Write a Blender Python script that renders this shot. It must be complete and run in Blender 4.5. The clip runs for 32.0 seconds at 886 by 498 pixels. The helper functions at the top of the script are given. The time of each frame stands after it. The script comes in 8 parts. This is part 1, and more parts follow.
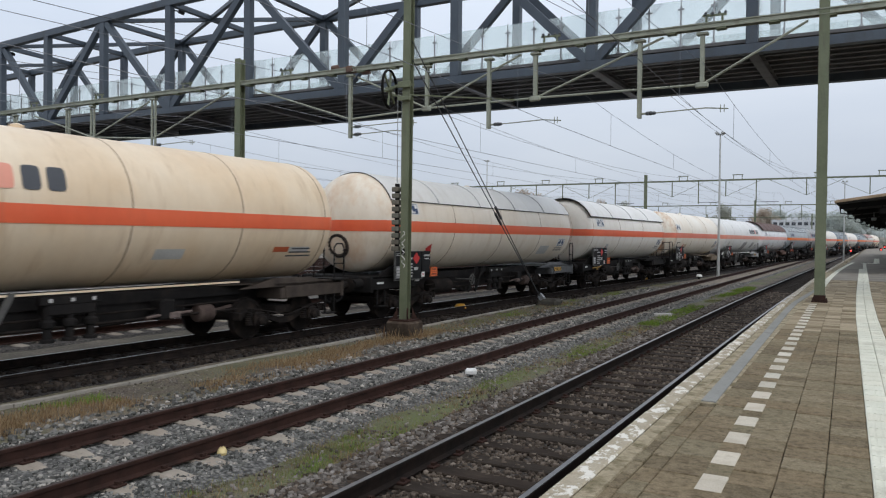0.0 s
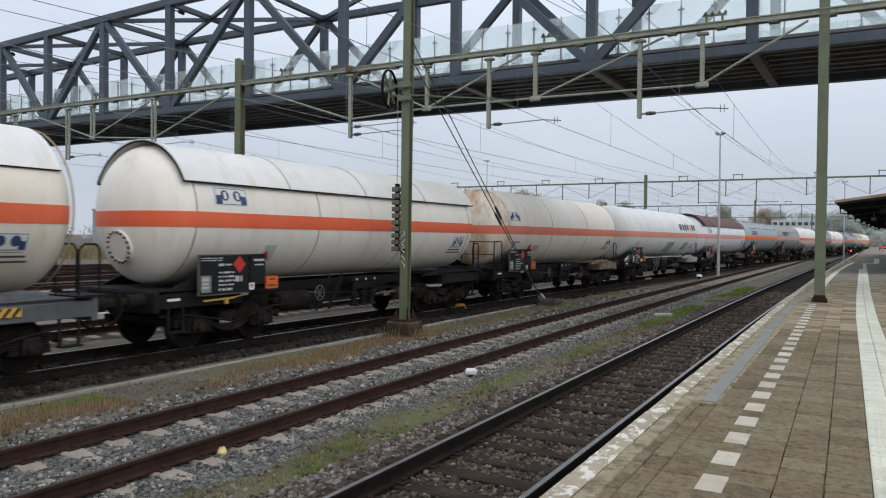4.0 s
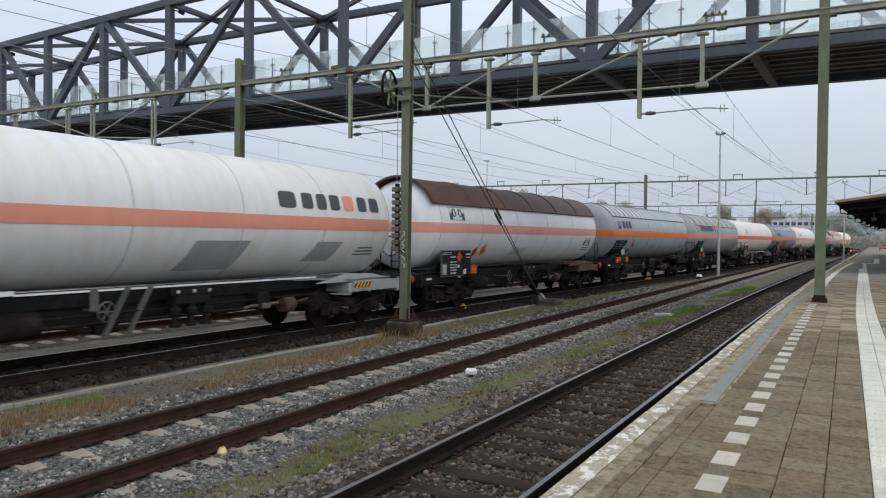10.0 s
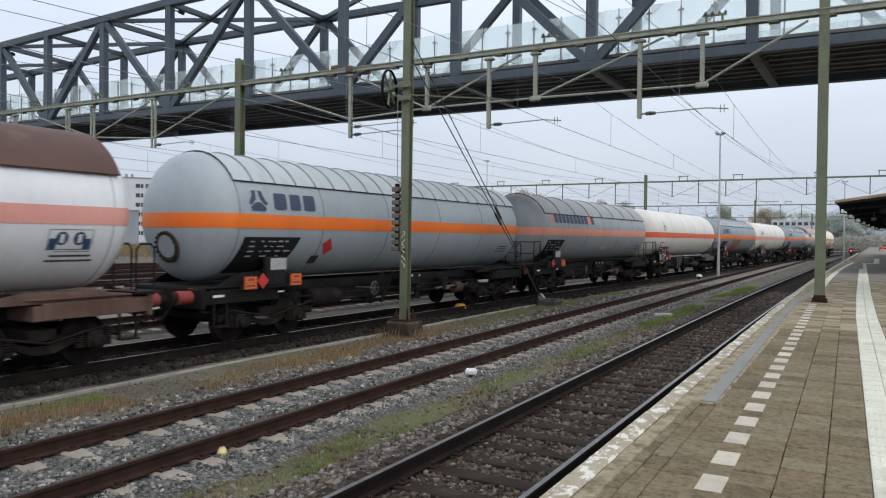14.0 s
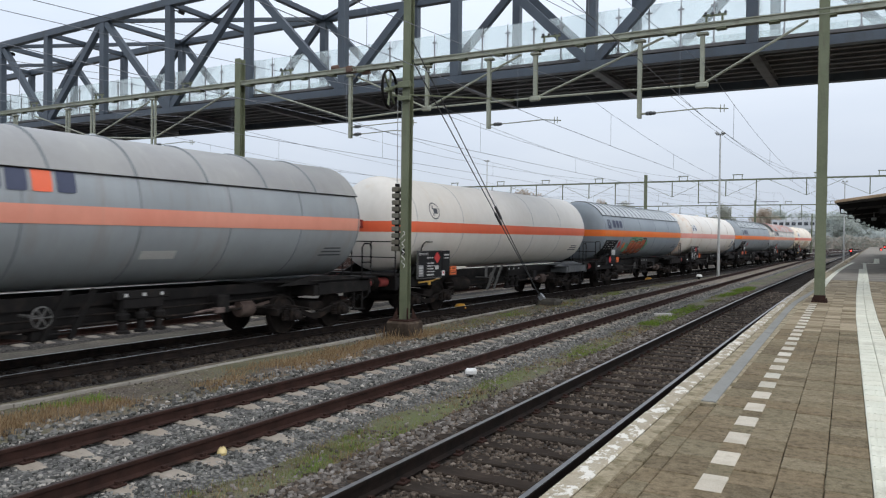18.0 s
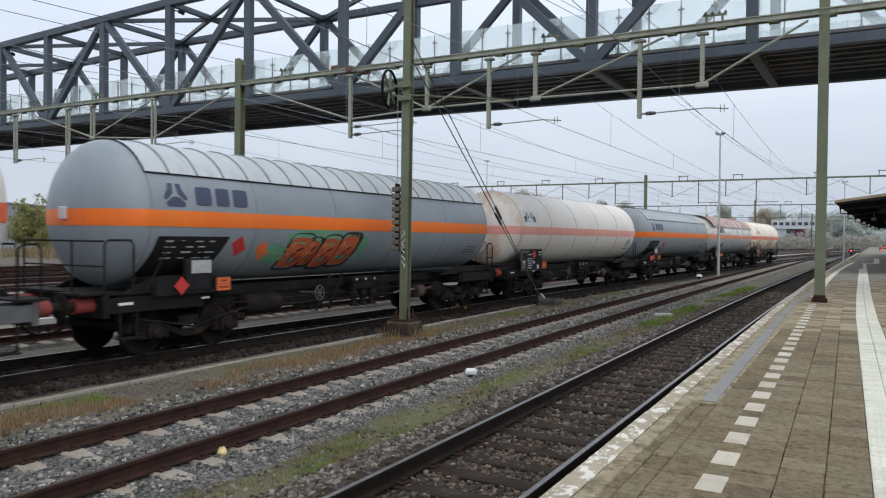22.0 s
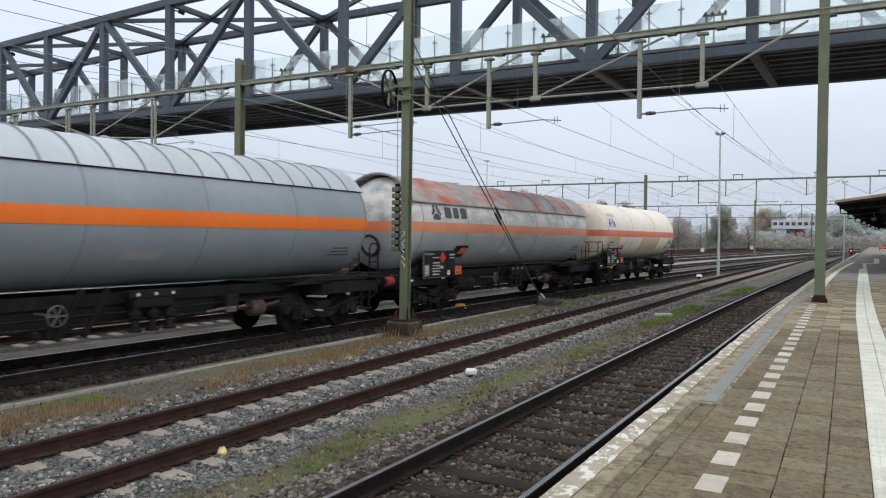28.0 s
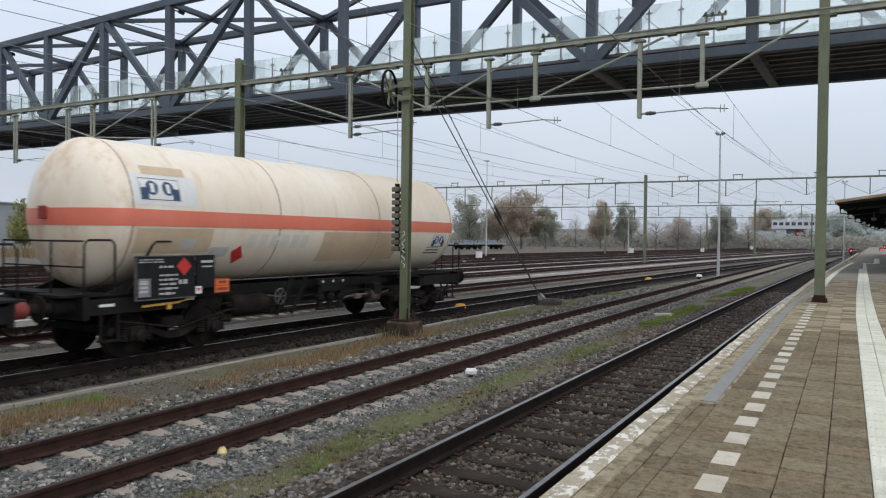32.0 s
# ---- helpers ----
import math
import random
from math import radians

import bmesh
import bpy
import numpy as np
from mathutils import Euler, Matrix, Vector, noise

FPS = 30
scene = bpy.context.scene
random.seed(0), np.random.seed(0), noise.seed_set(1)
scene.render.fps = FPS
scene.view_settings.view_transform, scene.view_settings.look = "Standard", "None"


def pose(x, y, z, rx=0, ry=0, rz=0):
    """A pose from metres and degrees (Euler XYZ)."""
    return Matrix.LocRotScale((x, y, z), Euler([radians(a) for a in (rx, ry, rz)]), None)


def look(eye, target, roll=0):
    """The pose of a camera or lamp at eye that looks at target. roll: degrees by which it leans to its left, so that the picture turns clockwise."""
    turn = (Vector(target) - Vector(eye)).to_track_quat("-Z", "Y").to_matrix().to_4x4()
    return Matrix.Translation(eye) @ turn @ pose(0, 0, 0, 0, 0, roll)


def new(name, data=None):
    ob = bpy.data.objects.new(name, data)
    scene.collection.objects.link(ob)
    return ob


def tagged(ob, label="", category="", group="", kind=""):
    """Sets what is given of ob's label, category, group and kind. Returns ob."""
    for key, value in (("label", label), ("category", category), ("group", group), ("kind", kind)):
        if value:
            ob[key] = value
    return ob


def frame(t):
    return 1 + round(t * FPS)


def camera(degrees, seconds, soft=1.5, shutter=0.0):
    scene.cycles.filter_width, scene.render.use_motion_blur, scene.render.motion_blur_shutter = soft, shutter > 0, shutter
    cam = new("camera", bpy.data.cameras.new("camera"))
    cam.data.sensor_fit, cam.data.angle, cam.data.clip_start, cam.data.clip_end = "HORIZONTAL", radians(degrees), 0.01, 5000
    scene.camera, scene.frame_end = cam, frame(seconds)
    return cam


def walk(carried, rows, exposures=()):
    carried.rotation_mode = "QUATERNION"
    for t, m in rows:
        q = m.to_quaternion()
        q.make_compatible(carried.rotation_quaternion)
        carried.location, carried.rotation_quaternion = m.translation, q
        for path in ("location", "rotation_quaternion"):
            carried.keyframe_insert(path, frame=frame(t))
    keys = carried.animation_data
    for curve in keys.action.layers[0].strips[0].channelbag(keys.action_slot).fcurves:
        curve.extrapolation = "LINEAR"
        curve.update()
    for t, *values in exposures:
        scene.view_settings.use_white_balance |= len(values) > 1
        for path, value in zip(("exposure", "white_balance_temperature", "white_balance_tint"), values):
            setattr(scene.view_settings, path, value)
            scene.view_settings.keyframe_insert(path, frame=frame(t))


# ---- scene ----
# ---------------------------------------------------------------- camera and walk
SECONDS = 32.0
cam = camera(61.64, SECONDS, soft=1.2, shutter=0.3)
EYE = (0.0, 0.0, 2.326)
yaw, pitch = radians(29.1), radians(-0.862)
AIM = (EYE[0] - math.sin(yaw) * math.cos(pitch), EYE[1] + math.cos(yaw) * math.cos(pitch), EYE[2] + math.sin(pitch))
walk(cam, [(0.0, look(EYE, AIM, 0.62)), (SECONDS, look(EYE, AIM, 0.62))], [(0.0, -0.10), (9.0, -0.09), (14.0, 0.04), (18.0, 0.10), (21.0, 0.04), (25.0, 0.05), (28.0, 0.11), (SECONDS, -0.03)])

# ---------------------------------------------------------------- world and sun (overcast autumn day)
world = bpy.data.worlds.new("world")
scene.world = world
world.use_nodes = True
wt = world.node_tree
wt.nodes.clear()
w_out = wt.nodes.new("ShaderNodeOutputWorld")
w_bg = wt.nodes.new("ShaderNodeBackground")
w_bg.inputs["Strength"].default_value = 1.0
w_sky = wt.nodes.new("ShaderNodeTexSky")
w_sky.sky_type = "NISHITA"
w_sky.sun_disc = False
w_sky.sun_elevation = radians(50)
w_sky.sun_rotation = radians(121)
w_sky.air_density, w_sky.dust_density = 1.0, 3.0
w_gain = wt.nodes.new("ShaderNodeVectorMath")
w_gain.operation = "SCALE"
w_gain.inputs["Scale"].default_value = 0.05
# a closed, bright cloud layer, a little uneven, paler near the horizon
w_co = wt.nodes.new("ShaderNodeTexCoord")
w_map = wt.nodes.new("ShaderNodeMapping")
w_map.inputs["Scale"].default_value = (1.0, 1.0, 3.5)
w_noise = wt.nodes.new("ShaderNodeTexNoise")
w_noise.inputs["Scale"].default_value = 2.2
w_noise.inputs["Detail"].default_value = 5.0
w_ramp = wt.nodes.new("ShaderNodeValToRGB")
w_ramp.color_ramp.elements[0].position, w_ramp.color_ramp.elements[0].color = 0.3, (0.675, 0.755, 0.888, 1)
w_ramp.color_ramp.elements[1].position, w_ramp.color_ramp.elements[1].color = 0.75, (0.805, 0.875, 0.98, 1)
w_add = wt.nodes.new("ShaderNodeMix")
w_add.data_type = "RGBA"
w_add.inputs["Factor"].default_value = 0.85
wt.links.new(w_co.outputs["Generated"], w_map.inputs["Vector"])
wt.links.new(w_map.outputs["Vector"], w_noise.inputs["Vector"])
wt.links.new(w_noise.outputs["Fac"], w_ramp.inputs["Fac"])
wt.links.new(w_sky.outputs["Color"], w_gain.inputs[0])
wt.links.new(w_gain.outputs["Vector"], w_add.inputs[6])
wt.links.new(w_ramp.outputs["Color"], w_add.inputs[7])
# the cloud is brighter overhead than low down
w_sep = wt.nodes.new("ShaderNodeSeparateXYZ")
w_lift = wt.nodes.new("ShaderNodeMapRange")
w_lift.inputs["From Min"].default_value, w_lift.inputs["From Max"].default_value = 0.06, 0.32
w_lift.inputs["To Min"].default_value, w_lift.inputs["To Max"].default_value = 0.92, 1.32
w_scale = wt.nodes.new("ShaderNodeVectorMath")
w_scale.operation = "SCALE"
wt.links.new(w_co.outputs["Generated"], w_sep.inputs["Vector"])
wt.links.new(w_sep.outputs["Z"], w_lift.inputs["Value"])
wt.links.new(w_add.outputs[2], w_scale.inputs[0])
wt.links.new(w_lift.outputs["Result"], w_scale.inputs["Scale"])
wt.links.new(w_scale.outputs["Vector"], w_bg.inputs["Color"])
wt.links.new(w_bg.outputs["Background"], w_out.inputs["Surface"])

sun_data = bpy.data.lights.new("sun", "SUN")
sun_data.energy, sun_data.angle, sun_data.color = 1.45, radians(90), (1.0, 0.945, 0.885)
sun = new("sun", sun_data)
sun.matrix_world = look((100, -51, 152), (-8, 15, 0))

# ---------------------------------------------------------------- mesh helpers


class Shape:
    """Gathers vertices and faces; several slots for materials."""

    def __init__(self):
        self.v, self.f, self.m, self.slot = [], [], [], 0

    def add(self, verts, faces):
        n = len(self.v)
        self.v.extend([tuple(p) for p in verts])
        self.f.extend([tuple(i + n for i in f) for f in faces])
        self.m.extend([self.slot] * len(faces))
        return self

    def box(self, c, s, rot=None, ch=0.0):
        """A box with centre c and size s, its edges cut off by ch."""
        hx, hy, hz = s[0] / 2, s[1] / 2, s[2] / 2
        c = Vector(c)
        if ch <= 0:
            pts = [Vector((x, y, z)) for x in (-hx, hx) for y in (-hy, hy) for z in (-hz, hz)]
            fs = [(0, 1, 3, 2), (4, 6, 7, 5), (0, 4, 5, 1), (2, 3, 7, 6), (0, 2, 6, 4), (1, 5, 7, 3)]
        else:
            pts, idx = [], {}
            for sx in (-1, 1):
                for sy in (-1, 1):
                    for sz in (-1, 1):
                        for a in range(3):
                            p = [sx * (hx - ch), sy * (hy - ch), sz * (hz - ch)]
                            p[a] = (sx * hx, sy * hy, sz * hz)[a]
                            idx[(sx, sy, sz, a)] = len(pts)
                            pts.append(Vector(p))
            fs = []
            for a in range(3):
                b, d = (a + 1) % 3, (a + 2) % 3
                for sg in (-1, 1):
                    quad = []
                    for q, r in ((-1, -1), (1, -1), (1, 1), (-1, 1)):
                        k = [0, 0, 0]
                        k[a], k[b], k[d] = sg, q, r
                        quad.append(idx[(*k, a)])
                    fs.append(quad if sg > 0 else quad[::-1])
                for q in (-1, 1):
                    for r in (-1, 1):
                        def key(w, axis):
                            k = [0, 0, 0]
                            k[a], k[b], k[d] = w, q, r
                            return idx[(*k, axis)]
                        e = [key(-1, b), key(1, b), key(1, d), key(-1, d)]
                        fs.append(e if q * r > 0 else e[::-1])
            for sx in (-1, 1):
                for sy in (-1, 1):
                    for sz in (-1, 1):
                        t = [idx[(sx, sy, sz, a)] for a in range(3)]
                        fs.append(t if sx * sy * sz > 0 else t[::-1])
        if rot is not None:
            pts = [rot @ p for p in pts]
        return self.add([c + p for p in pts], fs)

    def bar(self, a, b, w, h, up=(0, 0, 1)):
        """A rectangular bar from a to b, w wide and h high."""
        a, b = Vector(a), Vector(b)
        d = (b - a).normalized()
        side = d.cross(Vector(up))
        if side.length < 1e-4:
            side = d.cross(Vector((1, 0, 0)))
        side.normalize()
        u = side.cross(d)
        pts = [p + side * sx * w / 2 + u * sz * h / 2 for p in (a, b) for sx, sz in ((-1, -1), (1, -1), (1, 1), (-1, 1))]
        return self.add(pts, [(3, 2, 1, 0), (4, 5, 6, 7), (0, 1, 5, 4), (1, 2, 6, 5), (2, 3, 7, 6), (3, 0, 4, 7)])

    def ibeam(self, a, b, w, h, t=0.02, up=(0, 0, 1)):
        """An I section from a to b: two flanges and a web."""
        a, b = Vector(a), Vector(b)
        d = (b - a).normalized()
        side = d.cross(Vector(up))
        if side.length < 1e-4:
            side = d.cross(Vector((1, 0, 0)))
        side.normalize()
        u = side.cross(d)
        q, k = w / 2, h / 2
        sec = [(-q, -k), (q, -k), (q, t - k), (t / 2, t - k), (t / 2, k - t), (q, k - t), (q, k), (-q, k), (-q, k - t), (-t / 2, k - t), (-t / 2, t - k), (-q, t - k)]
        return self.sweep([(a, side, u), (b, side, u)], sec)

    def tube(self, pts, r, n=8, caps=True):
        """A round tube along the points; r may be one radius or one for each point."""
        pts = [Vector(p) for p in pts]
        rs = r if isinstance(r, (list, tuple)) else [r] * len(pts)
        vs, fs = [], []
        ref = None
        for i, p in enumerate(pts):
            d = (pts[min(i + 1, len(pts) - 1)] - pts[max(i - 1, 0)]).normalized()
            if ref is None:
                ref = d.cross(Vector((0, 0, 1)))
                if ref.length < 1e-3:
                    ref = d.cross(Vector((1, 0, 0)))
            ref = (ref - d * ref.dot(d)).normalized()
            w = d.cross(ref)
            vs += [p + (ref * math.cos(2 * math.pi * k / n) + w * math.sin(2 * math.pi * k / n)) * rs[i] for k in range(n)]
        for i in range(len(pts) - 1):
            for k in range(n):
                fs.append((i * n + k, i * n + (k + 1) % n, (i + 1) * n + (k + 1) % n, (i + 1) * n + k))
        if caps:
            fs += [tuple(range(n))[::-1], tuple(range((len(pts) - 1) * n, len(pts) * n))]
        return self.add(vs, fs)

    def lathe(self, profile, c, axis="x", n=24):
        """Turns (radius, along) pairs round an axis through c."""
        vs, fs = [], []
        for r, t in profile:
            for k in range(n):
                a = 2 * math.pi * k / n
                p = (t, r * math.cos(a), r * math.sin(a))
                if axis == "y":
                    p = (p[2], p[0], p[1])
                elif axis == "z":
                    p = (p[1], p[2], p[0])
                vs.append((c[0] + p[0], c[1] + p[1], c[2] + p[2]))
        for i in range(len(profile) - 1):
            for k in range(n):
                fs.append((i * n + k, (i + 1) * n + k, (i + 1) * n + (k + 1) % n, i * n + (k + 1) % n))
        fs += [tuple(range(n)), tuple(range((len(profile) - 1) * n, len(profile) * n))[::-1]]
        return self.add(vs, fs)

    def sweep(self, frames, section, closed=True):
        """Sweeps a section of (side, up) pairs along frames of (point, side, up)."""
        n, vs, fs = len(section), [], []
        for p, s, u in frames:
            vs += [Vector(p) + Vector(s) * a + Vector(u) * b for a, b in section]
        for i in range(len(frames) - 1):
            for k in range(n if closed else n - 1):
                fs.append((i * n + k, (i + 1) * n + k, (i + 1) * n + (k + 1) % n, i * n + (k + 1) % n))
        if closed:
            fs += [tuple(range(n)), tuple(range((len(frames) - 1) * n, len(frames) * n))[::-1]]
        return self.add(vs, fs)

    def turned(self, rot, at):
        self.v = [tuple(rot @ Vector(p) + Vector(at)) for p in self.v]
        return self

    def data(self, name, mats, smooth=0.0):
        me = bpy.data.meshes.new(name)
        me.from_pydata(self.v, [], self.f)
        for m in mats if isinstance(mats, (list, tuple)) else [mats]:
            me.materials.append(m)
        me.polygons.foreach_set("material_index", self.m)
        bm = bmesh.new()
        bm.from_mesh(me)
        bmesh.ops.recalc_face_normals(bm, faces=bm.faces)
        bm.to_mesh(me)
        bm.free()
        if smooth:
            me.polygons.foreach_set("use_smooth", [True] * len(me.polygons))
            me.set_sharp_from_angle(angle=radians(smooth))
        return me


def part(name, shape, material, parent=None, label="", smooth=0.0):
    """Links a shape as one mesh object under a thing or part."""
    ob = new(name, shape.data(name, material, smooth) if isinstance(shape, Shape) else shape)
    ob.parent = parent
    return tagged(ob, label)


def thing(name, m, label, category, group="", kind=""):
    """An empty at a thing's base."""
    ob = new(name)
    ob.empty_display_size = 0.2
    ob.matrix_basis = m
    return tagged(ob, label, category, group, kind)


# ---------------------------------------------------------------- materials


def principled(name):
    m = bpy.data.materials.new(name)
    m.use_nodes = True
    nt = m.node_tree
    return m, nt, nt.nodes["Principled BSDF"]


def ramp(nt, src, stops):
    r = nt.nodes.new("ShaderNodeValToRGB")
    while len(r.color_ramp.elements) < len(stops):
        r.color_ramp.elements.new(0.5)
    for e, (p, c) in zip(r.color_ramp.elements, stops):
        e.position, e.color = p, (*c, 1) if len(c) == 3 else c
    nt.links.new(src, r.inputs["Fac"])
    return r.outputs["Color"]


def noise_of(nt, vec, scale, detail=4.0, stretch=None, rough=0.55):
    n = nt.nodes.new("ShaderNodeTexNoise")
    n.inputs["Scale"].default_value, n.inputs["Detail"].default_value, n.inputs["Roughness"].default_value = scale, detail, rough
    if stretch:
        mp = nt.nodes.new("ShaderNodeMapping")
        mp.inputs["Scale"].default_value = stretch
        nt.links.new(vec, mp.inputs["Vector"])
        vec = mp.outputs["Vector"]
    nt.links.new(vec, n.inputs["Vector"])
    return n.outputs["Fac"]


def mix_of(nt, fac, a, b, mode="MIX"):
    x = nt.nodes.new("ShaderNodeMix")
    x.data_type, x.blend_type = "RGBA", mode
    for sock, val in ((x.inputs["Factor"], fac), (x.inputs[6], a), (x.inputs[7], b)):
        if isinstance(val, (int, float)):
            sock.default_value = val
        elif isinstance(val, (tuple, list)):
            sock.default_value = (*val, 1)
        else:
            nt.links.new(val, sock)
    return x.outputs[2]


def surface(name, base, second, scale=3.0, fine=40.0, rough=0.7, metal=0.0, bump=0.3, dirt=None, dirt_at=(0.55, 0.75),
            dirt_scale=1.2, dirt_stretch=None, vary=0.0, spread=0.18, placed=False, grainy=0.35):
    """Two-scale painted, stony or earthy surface: base and second colour by a broad noise, fine grain, and dirt in patches."""
    m, nt, b = principled(name)
    tc = nt.nodes.new("ShaderNodeTexCoord").outputs["Object"]
    if placed:
        tc = nt.nodes.new("ShaderNodeNewGeometry").outputs["Position"]
    broad = noise_of(nt, tc, scale)
    grain = noise_of(nt, tc, fine, 3.0)
    col = ramp(nt, broad, [(0.5 - spread, base), (0.5 + spread, second)])
    col = mix_of(nt, grainy, col, ramp(nt, grain, [(0.3, (0.55, 0.55, 0.55)), (0.7, (1.0, 1.0, 1.0))]), "MULTIPLY")
    if dirt:
        spots = noise_of(nt, tc, dirt_scale, 6.0, dirt_stretch, 0.65)
        col = mix_of(nt, ramp(nt, spots, [(dirt_at[0], (0, 0, 0)), (dirt_at[1], (1, 1, 1))]), col, dirt)
    if vary:
        info = nt.nodes.new("ShaderNodeObjectInfo").outputs["Random"]
        col = mix_of(nt, 1.0, col, ramp(nt, info, [(0.0, (1 - vary, 1 - vary * 1.04, 1 - vary * 1.1)), (0.35, (1 - vary * 0.35, 1 - vary * 0.5, 1 - vary * 0.62)), (0.6, (1 - vary * 0.5, 1 - vary * 0.45, 1 - vary * 0.5)), (1.0, (1.0, 1.0, 1.0))]), "MULTIPLY")
    nt.links.new(col, b.inputs["Base Color"])
    b.inputs["Roughness"].default_value, b.inputs["Metallic"].default_value = rough, metal
    b.inputs["Specular IOR Level"].default_value = 0.15 if rough > 0.7 else 0.45
    if bump:
        bp = nt.nodes.new("ShaderNodeBump")
        bp.inputs["Strength"].default_value, bp.inputs["Distance"].default_value = bump, 0.01
        nt.links.new(grain, bp.inputs["Height"])
        nt.links.new(bp.outputs["Normal"], b.inputs["Normal"])
    return m


def islands(name, stops, rough=0.9, bump=0.0):
    """A surface whose loose pieces each take their own colour."""
    m, nt, b = principled(name)
    g = nt.nodes.new("ShaderNodeNewGeometry").outputs["Random Per Island"]
    col = ramp(nt, g, stops)
    tc = nt.nodes.new("ShaderNodeTexCoord").outputs["Object"]
    col = mix_of(nt, 0.5, col, ramp(nt, noise_of(nt, tc, 25.0), [(0.3, (0.5, 0.5, 0.5)), (0.7, (1, 1, 1))]), "MULTIPLY")
    nt.links.new(col, b.inputs["Base Color"])
    b.inputs["Roughness"].default_value, b.inputs["Specular IOR Level"].default_value = rough, 0.15
    return m


def flat(name, col, rough=0.6, metal=0.0):
    m, nt, b = principled(name)
    tc = nt.nodes.new("ShaderNodeTexCoord").outputs["Object"]
    c = mix_of(nt, 0.25, col, ramp(nt, noise_of(nt, tc, 8.0), [(0.3, (0.6, 0.6, 0.6)), (0.7, (1, 1, 1))]), "MULTIPLY")
    nt.links.new(c, b.inputs["Base Color"])
    b.inputs["Roughness"].default_value, b.inputs["Metallic"].default_value = rough, metal
    return m


def glowing(name, col, power):
    m, nt, b = principled(name)
    b.inputs["Base Color"].default_value = (*col, 1)
    b.inputs["Emission Color"].default_value = (*col, 1)
    b.inputs["Emission Strength"].default_value = power
    return m


M_CONCRETE = surface("weathered concrete", (0.30, 0.28, 0.25), (0.40, 0.38, 0.34), 1.5, 60, 0.9, dirt=(0.16, 0.14, 0.11), vary=0.15)
M_SLEEPER_C = surface("concrete sleeper", (0.27, 0.235, 0.195), (0.39, 0.345, 0.29), 3, 50, 0.9, dirt=(0.22, 0.19, 0.16), dirt_scale=4, vary=0.2)
M_SLEEPER_W = surface("tarred wooden sleeper", (0.022, 0.016, 0.012), (0.045, 0.034, 0.026), 4, 30, 0.85, dirt=(0.075, 0.058, 0.045), dirt_scale=3,
                      dirt_stretch=(1, 6, 1), vary=0.3)
M_RUST = surface("rusty rail steel", (0.028, 0.016, 0.013), (0.055, 0.028, 0.022), 5, 60, 0.85, metal=0.1, dirt=(0.035, 0.022, 0.018))
M_OILRAIL = surface("oily black rail steel", (0.010, 0.008, 0.0075), (0.024, 0.017, 0.014), 5, 60, 0.8, metal=0.1)
M_SHINE = surface("polished rail head", (0.27, 0.265, 0.265), (0.36, 0.355, 0.35), 8, 60, 0.38, metal=1.0, bump=0.05)
M_DULLHEAD = surface("dull rail head", (0.035, 0.026, 0.023), (0.06, 0.044, 0.038), 6, 60, 0.6, metal=0.3)
M_OLIVE = surface("olive green mast paint", (0.125, 0.145, 0.085), (0.165, 0.185, 0.115), 2, 30, 0.6, dirt=(0.10, 0.10, 0.07), dirt_scale=2, dirt_stretch=(3, 3, 0.5))
M_PALEGREEN = surface("pale green portal paint", (0.27, 0.29, 0.23), (0.34, 0.355, 0.285), 2, 30, 0.6, dirt=(0.14, 0.13, 0.10), dirt_scale=3)
M_BRIDGE = surface("slate blue bridge paint", (0.050, 0.066, 0.088), (0.072, 0.092, 0.116), 0.8, 30, 0.45, bump=0.1, dirt=(0.045, 0.05, 0.055), dirt_scale=1.4, dirt_stretch=(1, 1, 0.4))
M_STRINGER = surface("dusty grey stringer steel", (0.125, 0.13, 0.145), (0.20, 0.205, 0.22), 0.7, 25, 0.6, dirt=(0.09, 0.09, 0.095), dirt_scale=2.0)
M_BRIDGEDARK = surface("dark grey bridge soffit", (0.09, 0.088, 0.088), (0.13, 0.128, 0.126), 0.8, 20, 0.6)
M_STEEL = surface("galvanised steel", (0.33, 0.34, 0.35), (0.42, 0.43, 0.44), 6, 40, 0.5, metal=0.6)
M_WIRE = surface("dark weathered wire", (0.07, 0.075, 0.08), (0.12, 0.125, 0.13), 5, 40, 0.6, metal=0.5, bump=0)
M_WIREPALE = surface("grey copper contact wire", (0.15, 0.16, 0.18), (0.22, 0.235, 0.26), 5, 40, 0.7, metal=0.0, bump=0)
M_BLACK = surface("sooty black underframe paint", (0.009, 0.0085, 0.0085), (0.017, 0.0155, 0.015), 2, 30, 0.75, dirt=(0.028, 0.022, 0.018), dirt_scale=2)
M_BOGIE = surface("brake dust covered bogie steel", (0.010, 0.0085, 0.008), (0.02, 0.016, 0.014), 3, 40, 0.9, dirt=(0.04, 0.029, 0.022), dirt_scale=3)
M_BOARD = surface("matt black placard board", (0.012, 0.012, 0.013), (0.02, 0.02, 0.021), 3, 50, 0.75, bump=0.05)
M_WHITE = flat("white lettering paint", (0.72, 0.72, 0.70))
M_ORANGE = flat("orange hazard plate", (0.75, 0.16, 0.035))
M_RED = flat("red hazard diamond", (0.50, 0.03, 0.028))
M_YELLOW = flat("faded yellow paint", (0.62, 0.36, 0.07))
M_BLUE = flat("dark blue logo paint", (0.03, 0.06, 0.13))
M_GREYLOGO = flat("dark grey logo paint", (0.06, 0.065, 0.075))
M_REDBUFFER = surface("worn red buffer paint", (0.22, 0.035, 0.03), (0.30, 0.05, 0.045), 4, 40, 0.7, dirt=(0.06, 0.04, 0.035), dirt_scale=5)
M_GLASS, _nt, _b = principled("clear parapet glass")
